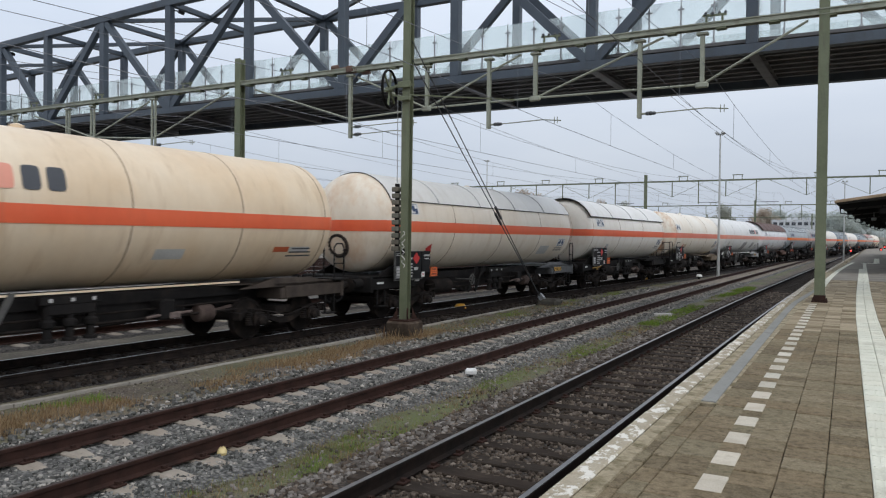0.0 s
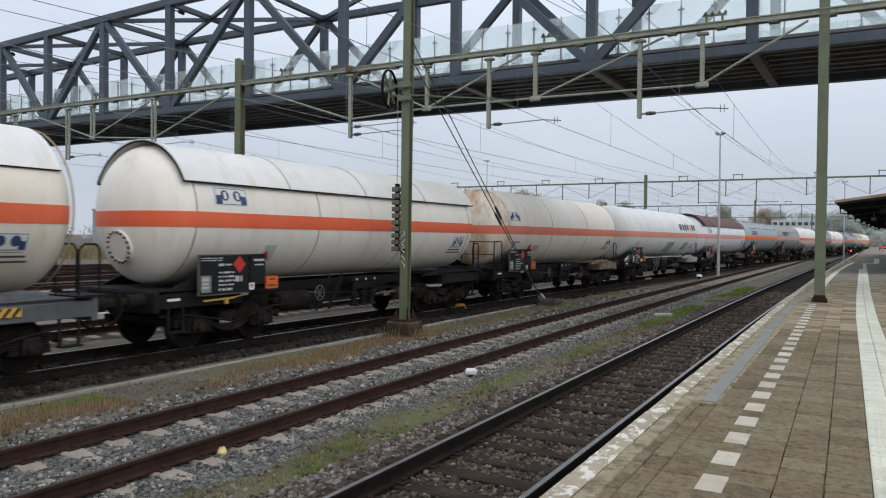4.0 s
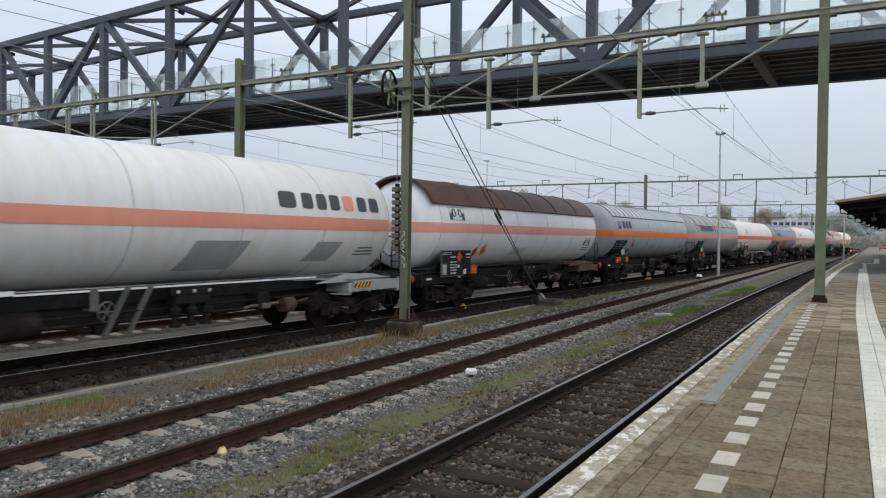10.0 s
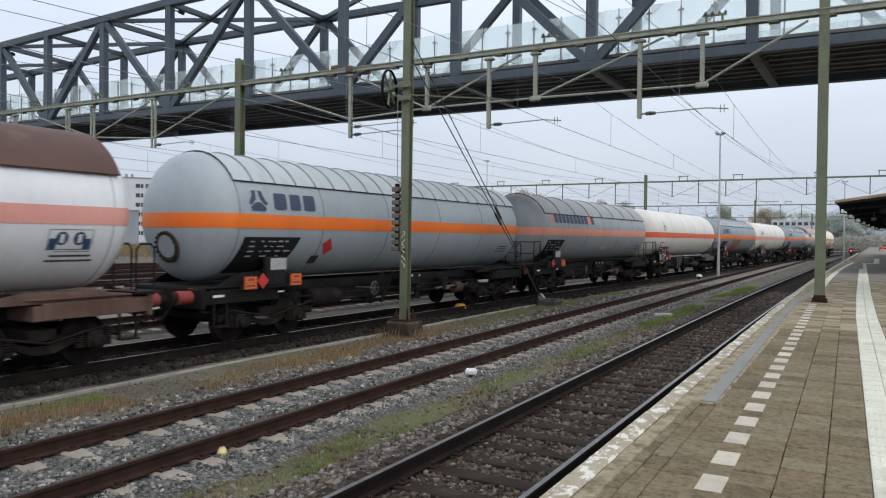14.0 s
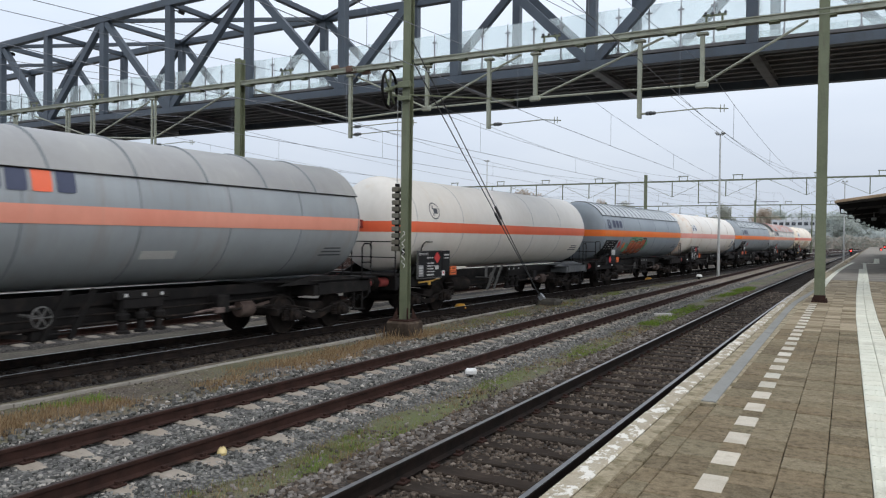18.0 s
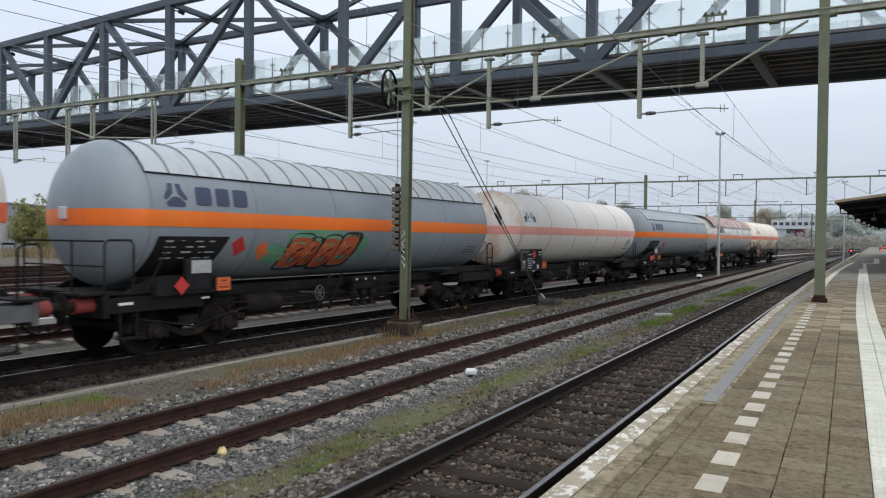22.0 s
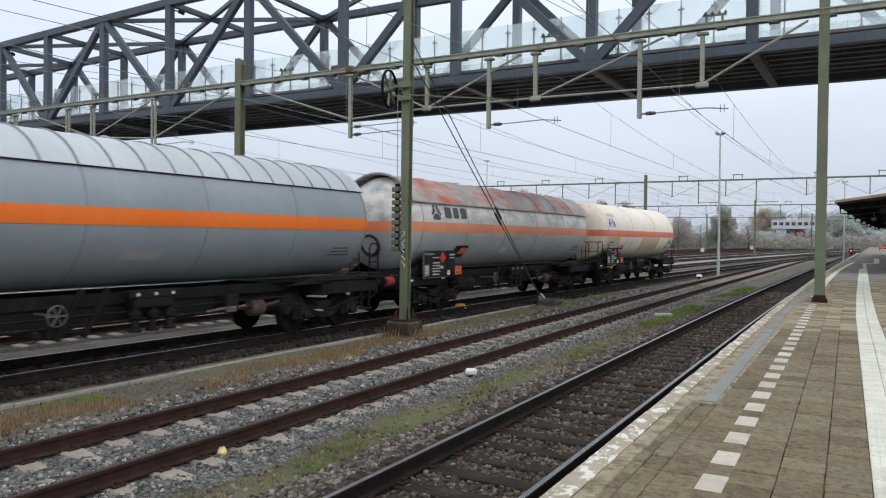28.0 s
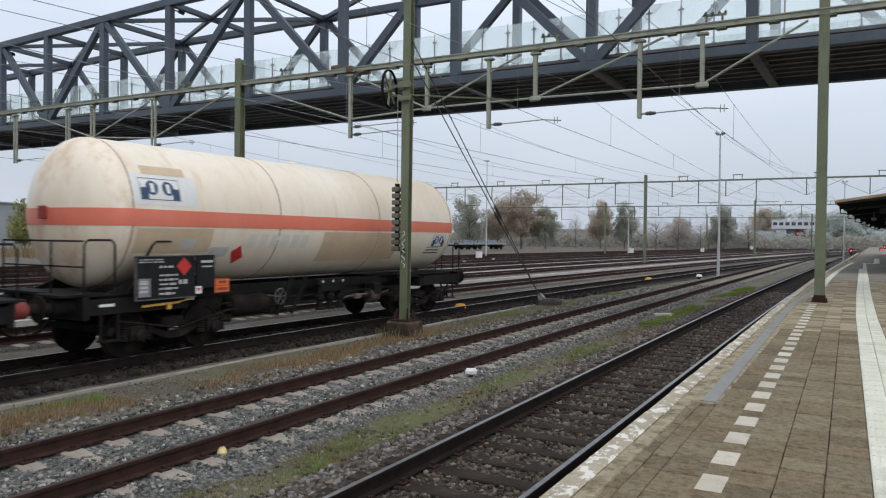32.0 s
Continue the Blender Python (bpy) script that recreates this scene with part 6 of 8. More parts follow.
def twin_mark(t, y0, z0, w, h, plain=False):
    """A framed panel with a dark field and two pale round spots."""
    sh = Shape()
    patch(sh, y0 - 0.06, y0 + w + 0.06, z0 - 0.03, z0 + h + 0.03, grow=0.007, n=4)
    p = part("logo_panel", sh, M_WHITE, t, "white panel of a painted logo")
    sh = Shape()
    patch(sh, y0, y0 + w, z0 + h - 0.012, z0 + h, grow=0.011, n=1)
    patch(sh, y0, y0 + 0.012, z0, z0 + h, grow=0.011, n=3)
    patch(sh, y0 + w - 0.012, y0 + w, z0, z0 + h, grow=0.011, n=3)
    patch(sh, y0, y0 + w, z0 - 0.006, z0 + 0.008, grow=0.011, n=1)
    part("logo_frame", sh, M_BLUE, p, "thin dark frame of the logo")
    r = TR + 0.011
    for c, e in ((0.30, -1), (0.70, 1)):
        sh = Shape()
        patch(sh, y0 + (0.02 if e < 0 else w * 0.80), y0 + (w * 0.20 if e < 0 else w - 0.02), z0 + 0.01, z0 + h * 0.55, grow=0.011, n=3)
        ring = [(y0 + w * c + h * 0.34 * math.cos(a * math.pi / 9), z0 + h * 0.55 + h * 0.34 * math.sin(a * math.pi / 9)) for a in range(18)]
        sh.add([(math.sqrt(r * r - (b - TZ) ** 2) + 0.002, a, b) for a, b in ring], [tuple(range(18))])
        part("logo_field", sh, M_BLUE, p, "dark blue field of the logo")
    if not plain:
        for c in (0.3, 0.7):
            sh = Shape()
            patch(sh, y0 + w * c - h * 0.11, y0 + w * c + h * 0.11, z0 + h * 0.33, z0 + h * 0.76, grow=0.018, n=3)
            part("logo_spot", sh, M_WHITE, p, "pale spot of the logo")


def arrow_mark(t, y0, z0, h, mat):
    """A three-armed mark and three plain blocks."""
    sh, r = Shape(), TR + 0.010
    cy, cz = y0 + 0.26, z0 + h * 0.46
    def poly(pts):
        sh.add([(math.sqrt(max(r * r - (z - TZ) ** 2, 0.01)), y, z) for y, z in pts], [tuple(range(len(pts)))])
    for e in (-1, 1):
        poly([(cy + e * a, cz + b) for a, b in ((0.03, 0.21), (0.15, 0.21), (0.17, 0.10), (0.285, -0.07), (0.22, -0.12), (0.06, 0.02))])
    poly([(cy + a, cz + b) for a, b in ((-0.235, -0.17), (-0.20, -0.24), (0.20, -0.24), (0.235, -0.17), (0.10, -0.06), (0.0, -0.04), (-0.10, -0.06))])
    part("logo", sh, mat, t, "three-armed painted mark")
    letter_blocks(t, y0 + 0.74, z0 - 0.02, h * 1.02, [(0.52, 1.0, mat), (0.46, 1.0, mat), (0.52, 1.0, mat)], fill=0.78, soft=0.25)


def warn_diamond(t, y, z, s, mat=M_RED):
    sh = Shape()
    r = TR + 0.012
    ring = [(y - s, z + 0.3 * s), (y - 0.1 * s, z - s), (y + s, z - 0.3 * s), (y + 0.1 * s, z + s)]
    sh.add([(math.sqrt(r * r - (b - TZ) ** 2), a, b) for a, b in ring], [(0, 1, 2, 3)])
    part("hazard_label", sh, mat, t, "small slanted hazard label")


def ghost(t, y0, y1, z0, z1, mat, name="repainted_patch", label="repainted patch", slant=0.0):
    sh = Shape()
    patch(sh, y0, y1, z0, z1, grow=0.005, n=5, slant=slant)
    part(name, sh, mat, t, label, 30)


def chalked(name, base, second, chalk, warm):
    """Grey paint that has weathered to pale chalk in brushed clouds on its upper half."""
    m, nt, b = principled(name)
    tc = nt.nodes.new("ShaderNodeTexCoord").outputs["Object"]
    col = ramp(nt, noise_of(nt, tc, 0.7, 5.0), [(0.32, base), (0.68, second)])
    sep = nt.nodes.new("ShaderNodeSeparateXYZ")
    nt.links.new(tc, sep.inputs["Vector"])
    high = nt.nodes.new("ShaderNodeMapRange")
    high.inputs["From Min"].default_value, high.inputs["From Max"].default_value = 2.35, 3.1
    high.inputs["To Min"].default_value, high.inputs["To Max"].default_value = 0.12, 1.0
    nt.links.new(sep.outputs["Z"], high.inputs["Value"])
    cloud = ramp(nt, noise_of(nt, tc, 1.5, 6.0, (1.0, 0.55, 1.5), 0.62), [(0.33, (0, 0, 0)), (0.56, (0.95, 0.95, 0.95))])
    col = mix_of(nt, mix_of(nt, 1.0, cloud, high.outputs["Result"], "MULTIPLY"), col, chalk)
    stains = ramp(nt, noise_of(nt, tc, 2.3, 6.0, (1.0, 0.8, 0.7), 0.65), [(0.56, (0, 0, 0)), (0.74, (0.6, 0.6, 0.6))])
    col = mix_of(nt, mix_of(nt, 1.0, stains, high.outputs["Result"], "MULTIPLY"), col, warm)
    nt.links.new(col, b.inputs["Base Color"])
    b.inputs["Roughness"].default_value = 0.6
    return m


M_CREAM0 = paint("dirty cream tank paint", (0.7, 0.54, 0.36), (0.76, 0.64, 0.48), (0.46, 0.31, 0.17), stain=((0.50, 0.30, 0.14), 0.5))
M_CREAM1 = paint("cream tank paint", (0.74, 0.65, 0.52), (0.8, 0.74, 0.64), (0.55, 0.42, 0.28), stain=((0.66, 0.48, 0.32), 0.44))
M_CREAM2 = paint("pale cream tank paint", (0.78, 0.74, 0.66), (0.82, 0.79, 0.73), (0.58, 0.48, 0.36))
M_CREAM3 = paint("cream tank paint with rust dust", (0.76, 0.7, 0.59), (0.81, 0.77, 0.69), (0.58, 0.36, 0.14), (0.56, 0.82), stain=((0.46, 0.22, 0.07), 0.42))
M_WHITE4 = paint("white tank paint", (0.67, 0.675, 0.67), (0.73, 0.735, 0.73), (0.60, 0.575, 0.48), (0.47, 0.78))
M_WHITE5 = paint("cool white tank paint", (0.70, 0.715, 0.735), (0.77, 0.785, 0.80), (0.56, 0.52, 0.46), (0.6, 0.9))
M_GREY6 = paint("blue grey tank paint", (0.225, 0.26, 0.285), (0.27, 0.305, 0.33), (0.24, 0.24, 0.23), (0.58, 0.9))
M_GREY6B = paint("lighter blue grey tank paint", (0.295, 0.335, 0.36), (0.345, 0.385, 0.41), (0.24, 0.24, 0.23), (0.58, 0.9))
M_GREY7 = paint("dusty grey tank paint", (0.255, 0.28, 0.295), (0.31, 0.335, 0.35), (0.22, 0.19, 0.15), (0.52, 0.85))
M_WHITE8 = paint("ivory tank paint", (0.66, 0.63, 0.57), (0.72, 0.69, 0.635), (0.6, 0.5, 0.38), (0.6, 0.9))
M_GREY9 = paint("slate grey tank paint", (0.20, 0.237, 0.268), (0.25, 0.287, 0.318), (0.2, 0.2, 0.19), (0.58, 0.9))
M_CREAM10 = paint("ivory cream tank paint", (0.70, 0.66, 0.60), (0.75, 0.725, 0.67), (0.6, 0.45, 0.28), (0.58, 0.85), stain=((0.55, 0.30, 0.13), 0.46))
M_PALE12 = chalked("chalky grey tank paint", (0.255, 0.285, 0.30), (0.33, 0.355, 0.36), (0.68, 0.655, 0.59), (0.54, 0.46, 0.35))
M_CREAM13 = paint("warm cream tank paint", (0.76, 0.67, 0.53), (0.82, 0.75, 0.64), (0.58, 0.42, 0.24), (0.56, 0.82), stain=((0.55, 0.33, 0.16), 0.48))
M_STRIPE = paint("vermilion stripe paint", (0.77, 0.12, 0.045), (0.80, 0.155, 0.065), (0.45, 0.15, 0.09), (0.6, 0.95))
M_STRIPEFADE = paint("faded coral stripe paint", (0.70, 0.26, 0.18), (0.74, 0.32, 0.23), (0.55, 0.30, 0.22), (0.6, 0.95))
M_STRIPEPINK = paint("faded pink stripe paint", (0.74, 0.31, 0.255), (0.77, 0.37, 0.31), (0.6, 0.36, 0.29), (0.6, 0.95))
M_STRIPECORAL = paint("red coral stripe paint", (0.70, 0.17, 0.105), (0.74, 0.22, 0.145), (0.52, 0.26, 0.18), (0.6, 0.95))
M_STRIPEORANGE = paint("orange stripe paint", (0.80, 0.15, 0.012), (0.84, 0.19, 0.02), (0.45, 0.2, 0.1), (0.62, 0.95))
M_BROWN = surface("red brown roof paint", (0.075, 0.036, 0.027), (0.11, 0.052, 0.038), 0.9, 30, 0.6, dirt=(0.14, 0.08, 0.055), dirt_scale=1.0)
M_SHIELDWHITE = paint("off white roof paint", (0.68, 0.675, 0.65), (0.77, 0.765, 0.74), (0.54, 0.50, 0.43), (0.54, 0.82))
M_SHIELDGREY = paint("grey roof paint", (0.40, 0.44, 0.46), (0.47, 0.51, 0.53), (0.28, 0.28, 0.26), (0.55, 0.85))
M_SHIELDGREY7 = paint("dull grey roof paint", (0.24, 0.24, 0.24), (0.30, 0.30, 0.29), (0.38, 0.37, 0.35), (0.55, 0.8))
M_PEEL = surface("peeling red and grey roof paint", (0.36, 0.335, 0.325), (0.54, 0.50, 0.485), 0.8, 12, 0.75, dirt=(0.42, 0.14, 0.095), dirt_at=(0.46, 0.64), dirt_scale=0.7, dirt_stretch=(1, 0.7, 1.6), bump=0.2)
M_STRIPEWORN = paint("worn orange stripe paint", (0.70, 0.20, 0.085), (0.70, 0.28, 0.16), (0.50, 0.40, 0.32), (0.5, 0.85))
M_SEAMDARK = surface("dirt in the weld", (0.30, 0.22, 0.15), (0.42, 0.32, 0.22), 2, 30, 0.8)
M_SEAMPALE = surface("grey dirt in the weld", (0.40, 0.40, 0.39), (0.58, 0.58, 0.56), 1.2, 30, 0.8)
M_RUSTDECK = surface("rust brown deck paint", (0.10, 0.06, 0.047), (0.17, 0.11, 0.09), 1.5, 30, 0.8, dirt=(0.05, 0.035, 0.03))
M_SEAMGREY = surface("dirt in the grey weld", (0.17, 0.19, 0.20), (0.24, 0.26, 0.27), 2, 30, 0.8)
M_GHOSTGREY = surface("grey repaint", (0.48, 0.48, 0.46), (0.55, 0.55, 0.53), 2, 30, 0.6)
M_GHOSTDARK = surface("darker grey repaint", (0.30, 0.31, 0.31), (0.37, 0.375, 0.37), 2, 30, 0.65)
M_STEELBLUE = surface("dull blue grey frame paint", (0.075, 0.08, 0.085), (0.13, 0.135, 0.14), 1.5, 30, 0.7, dirt=(0.05, 0.042, 0.036), dirt_scale=2)
M_GRIMYTAN = surface("grimy tan frame paint", (0.16, 0.125, 0.09), (0.27, 0.215, 0.155), 1.5, 30, 0.75, dirt=(0.06, 0.048, 0.038), dirt_scale=2)
M_GHOSTPALE = surface("pale faded repaint", (0.66, 0.63, 0.57), (0.72, 0.69, 0.63), 2, 30, 0.6)
M_GHOSTTAN = surface("tan primer patch", (0.55, 0.42, 0.28), (0.63, 0.50, 0.35), 2, 30, 0.7)
M_SYMBOLBLUE = flat("blue mark paint", (0.045, 0.055, 0.10))
M_SPRAYORANGE = surface("orange spray paint", (0.42, 0.085, 0.03), (0.52, 0.13, 0.05), 3, 30, 0.6)
M_SPRAYGREEN = surface("green spray haze", (0.10, 0.27, 0.16), (0.16, 0.33, 0.22), 2, 30, 0.7)
M_SPRAYPINK = flat("pale pink spray paint", (0.62, 0.36, 0.30))
M_SPRAYBLACK = flat("black spray paint", (0.015, 0.014, 0.014))


def deco0(t, ln):
    G = M_GREYLOGO
    letter_blocks(t, ln - 11.35, 3.02, 0.40, [(0.58, 1, G), (0.44, 1, G), (0.40, 1, G), (0.42, 1, G), (0.48, 1, M_STRIPEFADE), (0.42, 1, G), (0.44, 1, G)])
    ghost(t, ln - 3.2, ln - 2.7, 1.96, 2.08, M_SPRAYORANGE, "data_panel", "worn orange and grey data panel")
    ghost(t, ln - 2.69, ln - 2.0, 1.97, 2.08, M_GHOSTGREY, "data_panel", "grey data panel")
    ghost(t, ln - 6.4, ln - 5.7, 1.85, 2.05, M_GHOSTGREY)


def deco1(t, ln):
    twin_mark(t, 1.95, 3.02, 0.72, 0.27, True)
    twin_mark(t, ln - 2.55, 2.06, 0.62, 0.26, True)
    warn_diamond(t, 3.55, 1.95, 0.2)
    ghost(t, ln - 4.2, ln - 3.3, 1.72, 2.05, M_GHOSTGREY)


def deco2(t, ln):
    twin_mark(t, 1.95, 2.97, 0.85, 0.33)
    twin_mark(t, ln - 2.5, 2.06, 0.6, 0.3)
    ghost(t, 3.5, 3.85, 1.75, 2.12, M_GHOSTGREY)
    warn_diamond(t, 3.6, 1.85, 0.15)


def deco3(t, ln):
    twin_mark(t, 1.55, 3.0, 0.80, 0.30, True)
    twin_mark(t, ln - 2.4, 2.06, 0.6, 0.26, True)
    warn_diamond(t, 3.55, 1.95, 0.2)
    ghost(t, 3.8, 4.4, 1.85, 2.08, M_GHOSTTAN)


def deco4(t, ln):
    G = M_GREYLOGO
    letter_blocks(t, ln - 5.75, 2.98, 0.38, [(0.78, 1, G), (0.54, 1, G), (0.50, 1, G), (0.52, 1, G), (0.60, 1, M_STRIPEFADE), (0.52, 1, G), (0.54, 1, G)])
    ghost(t, 2.35, 2.85, 2.0, 2.28, M_GHOSTGREY, slant=0.04)
    ghost(t, 8.1, 9.6, 1.60, 2.22, M_GHOSTDARK, slant=0.3)
    ghost(t, ln - 4.6, ln - 3.6, 1.72, 2.2, M_GHOSTDARK, slant=0.3)


def deco5(t, ln):
    twin_mark(t, 1.95, 2.90, 0.95, 0.40)
    twin_mark(t, ln - 2.75, 2.06, 0.8, 0.34)
    warn_diamond(t, 4.05, 1.86, 0.18)
    warn_diamond(t, 4.6, 1.92, 0.22, M_STRIPE)
    ghost(t, 6.8, 7.9, 1.72, 1.98, M_GHOSTGREY, slant=0.2)


def deco_arrow(t, ln):
    arrow_mark(t, 1.75, 2.94, 0.36, M_SYMBOLBLUE)
    warn_diamond(t, 4.5, 2.08, 0.22)
    ghost(t, 4.05, 4.35, 1.66, 1.86, M_SPRAYBLACK)
    ghost(t, 7.6, 8.5, 1.85, 2.03, M_GHOSTDARK)


def deco7(t, ln):
    D = M_SYMBOLBLUE
    sh = Shape()
    for k in range(5):
        patch(sh, 1.60 + 0.08 * k, 2.15, 3.0 + 0.075 * k, 3.05 + 0.075 * k, grow=0.010, n=1)
    part("logo", sh, M_STRIPE, t, "red striped triangular mark")
    letter_blocks(t, 2.26, 3.0, 0.37, [(0.418, 1, D)] * 9 + [(0.418, 1, M_STRIPE), (0.418, 1, D)], fill=0.82, soft=0.22)
    ghost(t, 8.2, 9.0, 1.86, 2.02, M_GHOSTGREY)


def deco8(t, ln):
    sh = Shape()
    stroke(sh, [(2.45 + 0.27 * math.cos(a * math.pi / 12), 3.14 + 0.24 * math.sin(a * math.pi / 12)) for a in range(25)], 0.035)
    stroke(sh, [(2.38, 3.0), (2.38, 3.28)], 0.05)
    stroke(sh, [(2.46, 3.14), (2.56, 3.14)], 0.16)
    part("logo", sh, M_GREYLOGO, t, "dark ring mark with plain strokes")


def deco9(t, ln):
    arrow_mark(t, 1.75, 2.94, 0.36, M_SYMBOLBLUE)
    warn_diamond(t, 3.75, 2.1, 0.22)
    warn_diamond(t, 4.5, 2.0, 0.22, M_ORANGE)
    def blob(y, z, ry, rz, mat, grow, name, label, k):
        rng = random.Random(k)
        ring = []
        for a in range(22):
            q = rng.uniform(0.72, 1.1)
            ring.append((y + ry * q * math.cos(a * math.pi / 11), z + rz * q * math.sin(a * math.pi / 11)))
        r = TR + grow
        sh = Shape().add([(math.sqrt(r * r - (v - TZ) ** 2), u, v) for u, v in [(y, z)] + ring], [(0, 1 + i, 1 + (i + 1) % 22) for i in range(22)])
        part(name, sh, mat, t, label)
    blob(6.3, 2.3, 1.3, 0.24, M_SPRAYGREEN, 0.0075, "spray_haze", "green spray haze", 8)
    blob(7.65, 2.05, 0.75, 0.36, M_SPRAYGREEN, 0.008, "spray_haze", "green spray haze", 5)
    blob(4.95, 1.92, 0.42, 0.26, M_SPRAYGREEN, 0.008, "spray_haze", "green spray haze", 6)
    y = 5.15
    for k, (w, low, top, lean, soft) in enumerate(((0.74, 1.58, 2.32, 0.30, 0.45), (0.40, 1.62, 2.24, 0.22, 0.5), (0.70, 1.56, 2.30, 0.28, 0.6), (0.72, 1.60, 2.36, 0.34, 0.42))):
        o = part("spray_outline", rounded_block(y - 0.08, y + w + 0.08, low - 0.06, top + 0.09, 0.011 + 0.001 * k, lean, soft), M_SPRAYBLACK, t, "black outline of a sprayed shape")
        part("spray_fill", rounded_block(y + 0.01, y + w - 0.02, low + 0.02, top - 0.02, 0.017, lean, soft), M_SPRAYORANGE, o, "orange sprayed shape")
        sh = Shape()
        stroke(sh, [(y + w * 0.40 + lean * 0.15, low + 0.14), (y + w * 0.50 + lean * 0.4, low + 0.40), (y + w * 0.72 + lean * 0.4, low + 0.46)], 0.05, 0.021)
        stroke(sh, [(y + w * 0.62 + lean * 0.1, low + 0.10), (y + w * 0.80 + lean * 0.2, low + 0.26)], 0.04, 0.021)
        part("spray_line", sh, M_SPRAYBLACK, o, "black sprayed line")
        sh = Shape()
        stroke(sh, [(y + w * 0.18 + lean * 0.3, low + 0.30), (y + w * 0.24 + lean * 0.5, low + 0.58)], 0.03, 0.021)
        part("spray_highlight", sh, M_SPRAYPINK, o, "pale pink sprayed highlight")
        y += w + 0.0


def deco10(t, ln):
    twin_mark(t, 1.70, 2.98, 1.0, 0.38)
    twin_mark(t, ln - 2.55, 2.06, 0.62, 0.3)


def deco12(t, ln):
    arrow_mark(t, 1.95, 2.96, 0.34, M_GREYLOGO)
    ghost(t, 3.55, 4.4, 1.68, 2.08, M_BOARD, "placard_field", "dark panel with an orange smear", 0.1)
    ghost(t, 3.95, 4.4, 1.80, 2.0, M_ORANGE, "hazard_label", "faded orange label", 0.1)
    ghost(t, 6.9, 7.4, 1.80, 2.0, M_GHOSTGREY)


def deco13(t, ln):
    ghost(t, 1.45, 2.95, 2.88, 3.45, M_WHITE4)
    twin_mark(t, 1.62, 2.98, 0.9, 0.40)
    ghost(t, 1.55, 3.35, 1.98, 2.45, M_GHOSTTAN)
    ghost(t, 6.85, 10.2, 1.72, 2.44, M_GHOSTTAN)
    for k in range(6):
        ghost(t, 4.35 + 0.34 * k, 4.58 + 0.34 * k, 2.06, 2.36, M_GHOSTPALE, "faded_mark", "pale faded painted mark", 0.05)
    ghost(t, 1.75, 2.75, 3.46, 3.62, M_GHOSTTAN)
    twin_mark(t, ln - 2.45, 2.06, 0.7, 0.36)
    warn_diamond(t, 4.18, 1.92, 0.2)
    ghost(t, 2.6, 2.95, 2.05, 2.27, M_GHOSTGREY)
    ghost(t, 3.35, 3.85, 1.88, 2.08, M_GHOSTGREY, slant=0.05)


def thirds(ln, n=4):
    return [1.45 + (ln - 2.9) * k / n for k in range(n + 1)]


SD, SG = M_SEAMDARK, M_SEAMGREY
wagon("dirty cream tank wagon with a vermilion stripe", -0.60, 16.62, M_CREAM0, M_STRIPE, rear_mat=M_GRIME, seams=thirds(16.47, 5), seam_mat=SD, deco=deco0, seed=1, lip=True)
wagon("cream tank wagon with a close-fitting pale sun roof", 16.02, 16.05, M_CREAM1, M_STRIPE, M_SHIELDWHITE, 5, rib_mat=M_SEAMPALE, rear_mat=M_STEELBLUE, striped=True, ring_dark=True, seams=thirds(16.3), seam_mat=SD, deco=deco1, seed=2)
wagon("short pale cream tank wagon with a sun roof", 32.07, 14.32, M_CREAM2, M_STRIPE, M_SHIELDWHITE, 4, 0.12, rib_mat=M_SEAMPALE, seams=thirds(14.1, 3), seam_mat=SD, deco=deco2, seed=3, yellow=True)
wagon("short cream tank wagon with rust stained end and railings", 46.39, 14.49, M_CREAM3, M_STRIPECORAL, flange=M_REDBUFFER, rails=True, rear_mat=M_GRIMYTAN, seams=thirds(14.6, 3), seam_mat=SD, deco=deco3, seed=4)
wagon("clean white tank wagon with a coral stripe", 60.88, 16.43, M_WHITE4, M_STRIPEFADE, rear_mat=M_GHOSTDARK, front_mat=M_GHOSTGREY, striped=True, seams=thirds(16.46, 5), seam_mat=M_SEAMPALE, deco=deco4, seed=5, lip=True)
wagon("white tank wagon under a red brown sun roof", 77.31, 16.62, M_WHITE5, M_STRIPEPINK, M_BROWN, 6, 0.28, rear_over=-0.06, rear_mat=M_RUSTDECK, red_buffers=True, seams=thirds(16.5, 5), seam_mat=M_SEAMPALE, deco=deco5, seed=6, roof_edge=M_BROWN)
wagon("blue grey tank wagon with ribbed roof and orange stripe", 93.93, 16.58, M_GREY6B, M_STRIPEORANGE, M_SHIELDGREY, 20, rib_mat=M_SEAMGREY, red_buffers=True, board="two", ring_dark=True, seams=thirds(16.6, 5), seam_mat=SG, deco=deco_arrow, seed=7)
wagon("dusty grey tank wagon with a faded orange stripe", 110.51, 16.07, M_GREY7, M_STRIPEFADE, M_SHIELDGREY7, 8, rib_mat=M_SEAMGREY, flange=M_BLACK, rails=True, red_buffers=True, board="one", seams=thirds(16.1, 6), seam_mat=SG, deco=deco7, seed=8)
wagon("ivory tank wagon with a vermilion stripe and end railings", 126.58, 16.52, M_WHITE8, M_STRIPE, flange=M_REDBUFFER, rails=True, rear_mat=M_STEELBLUE, red_buffers=True, seams=thirds(16.5, 5), seam_mat=M_SEAMPALE, deco=deco8, seed=9, lip=True, yellow=True)
wagon("slate grey tank wagon with orange spray-painted shapes", 143.10, 16.43, M_GREY9, M_STRIPEORANGE, M_SHIELDGREY, 20, rib_mat=M_SEAMGREY, flange=M_GHOSTGREY, rails=True, red_buffers=True, board="one", seams=thirds(16.4, 5), seam_mat=SG, deco=deco9, seed=10)
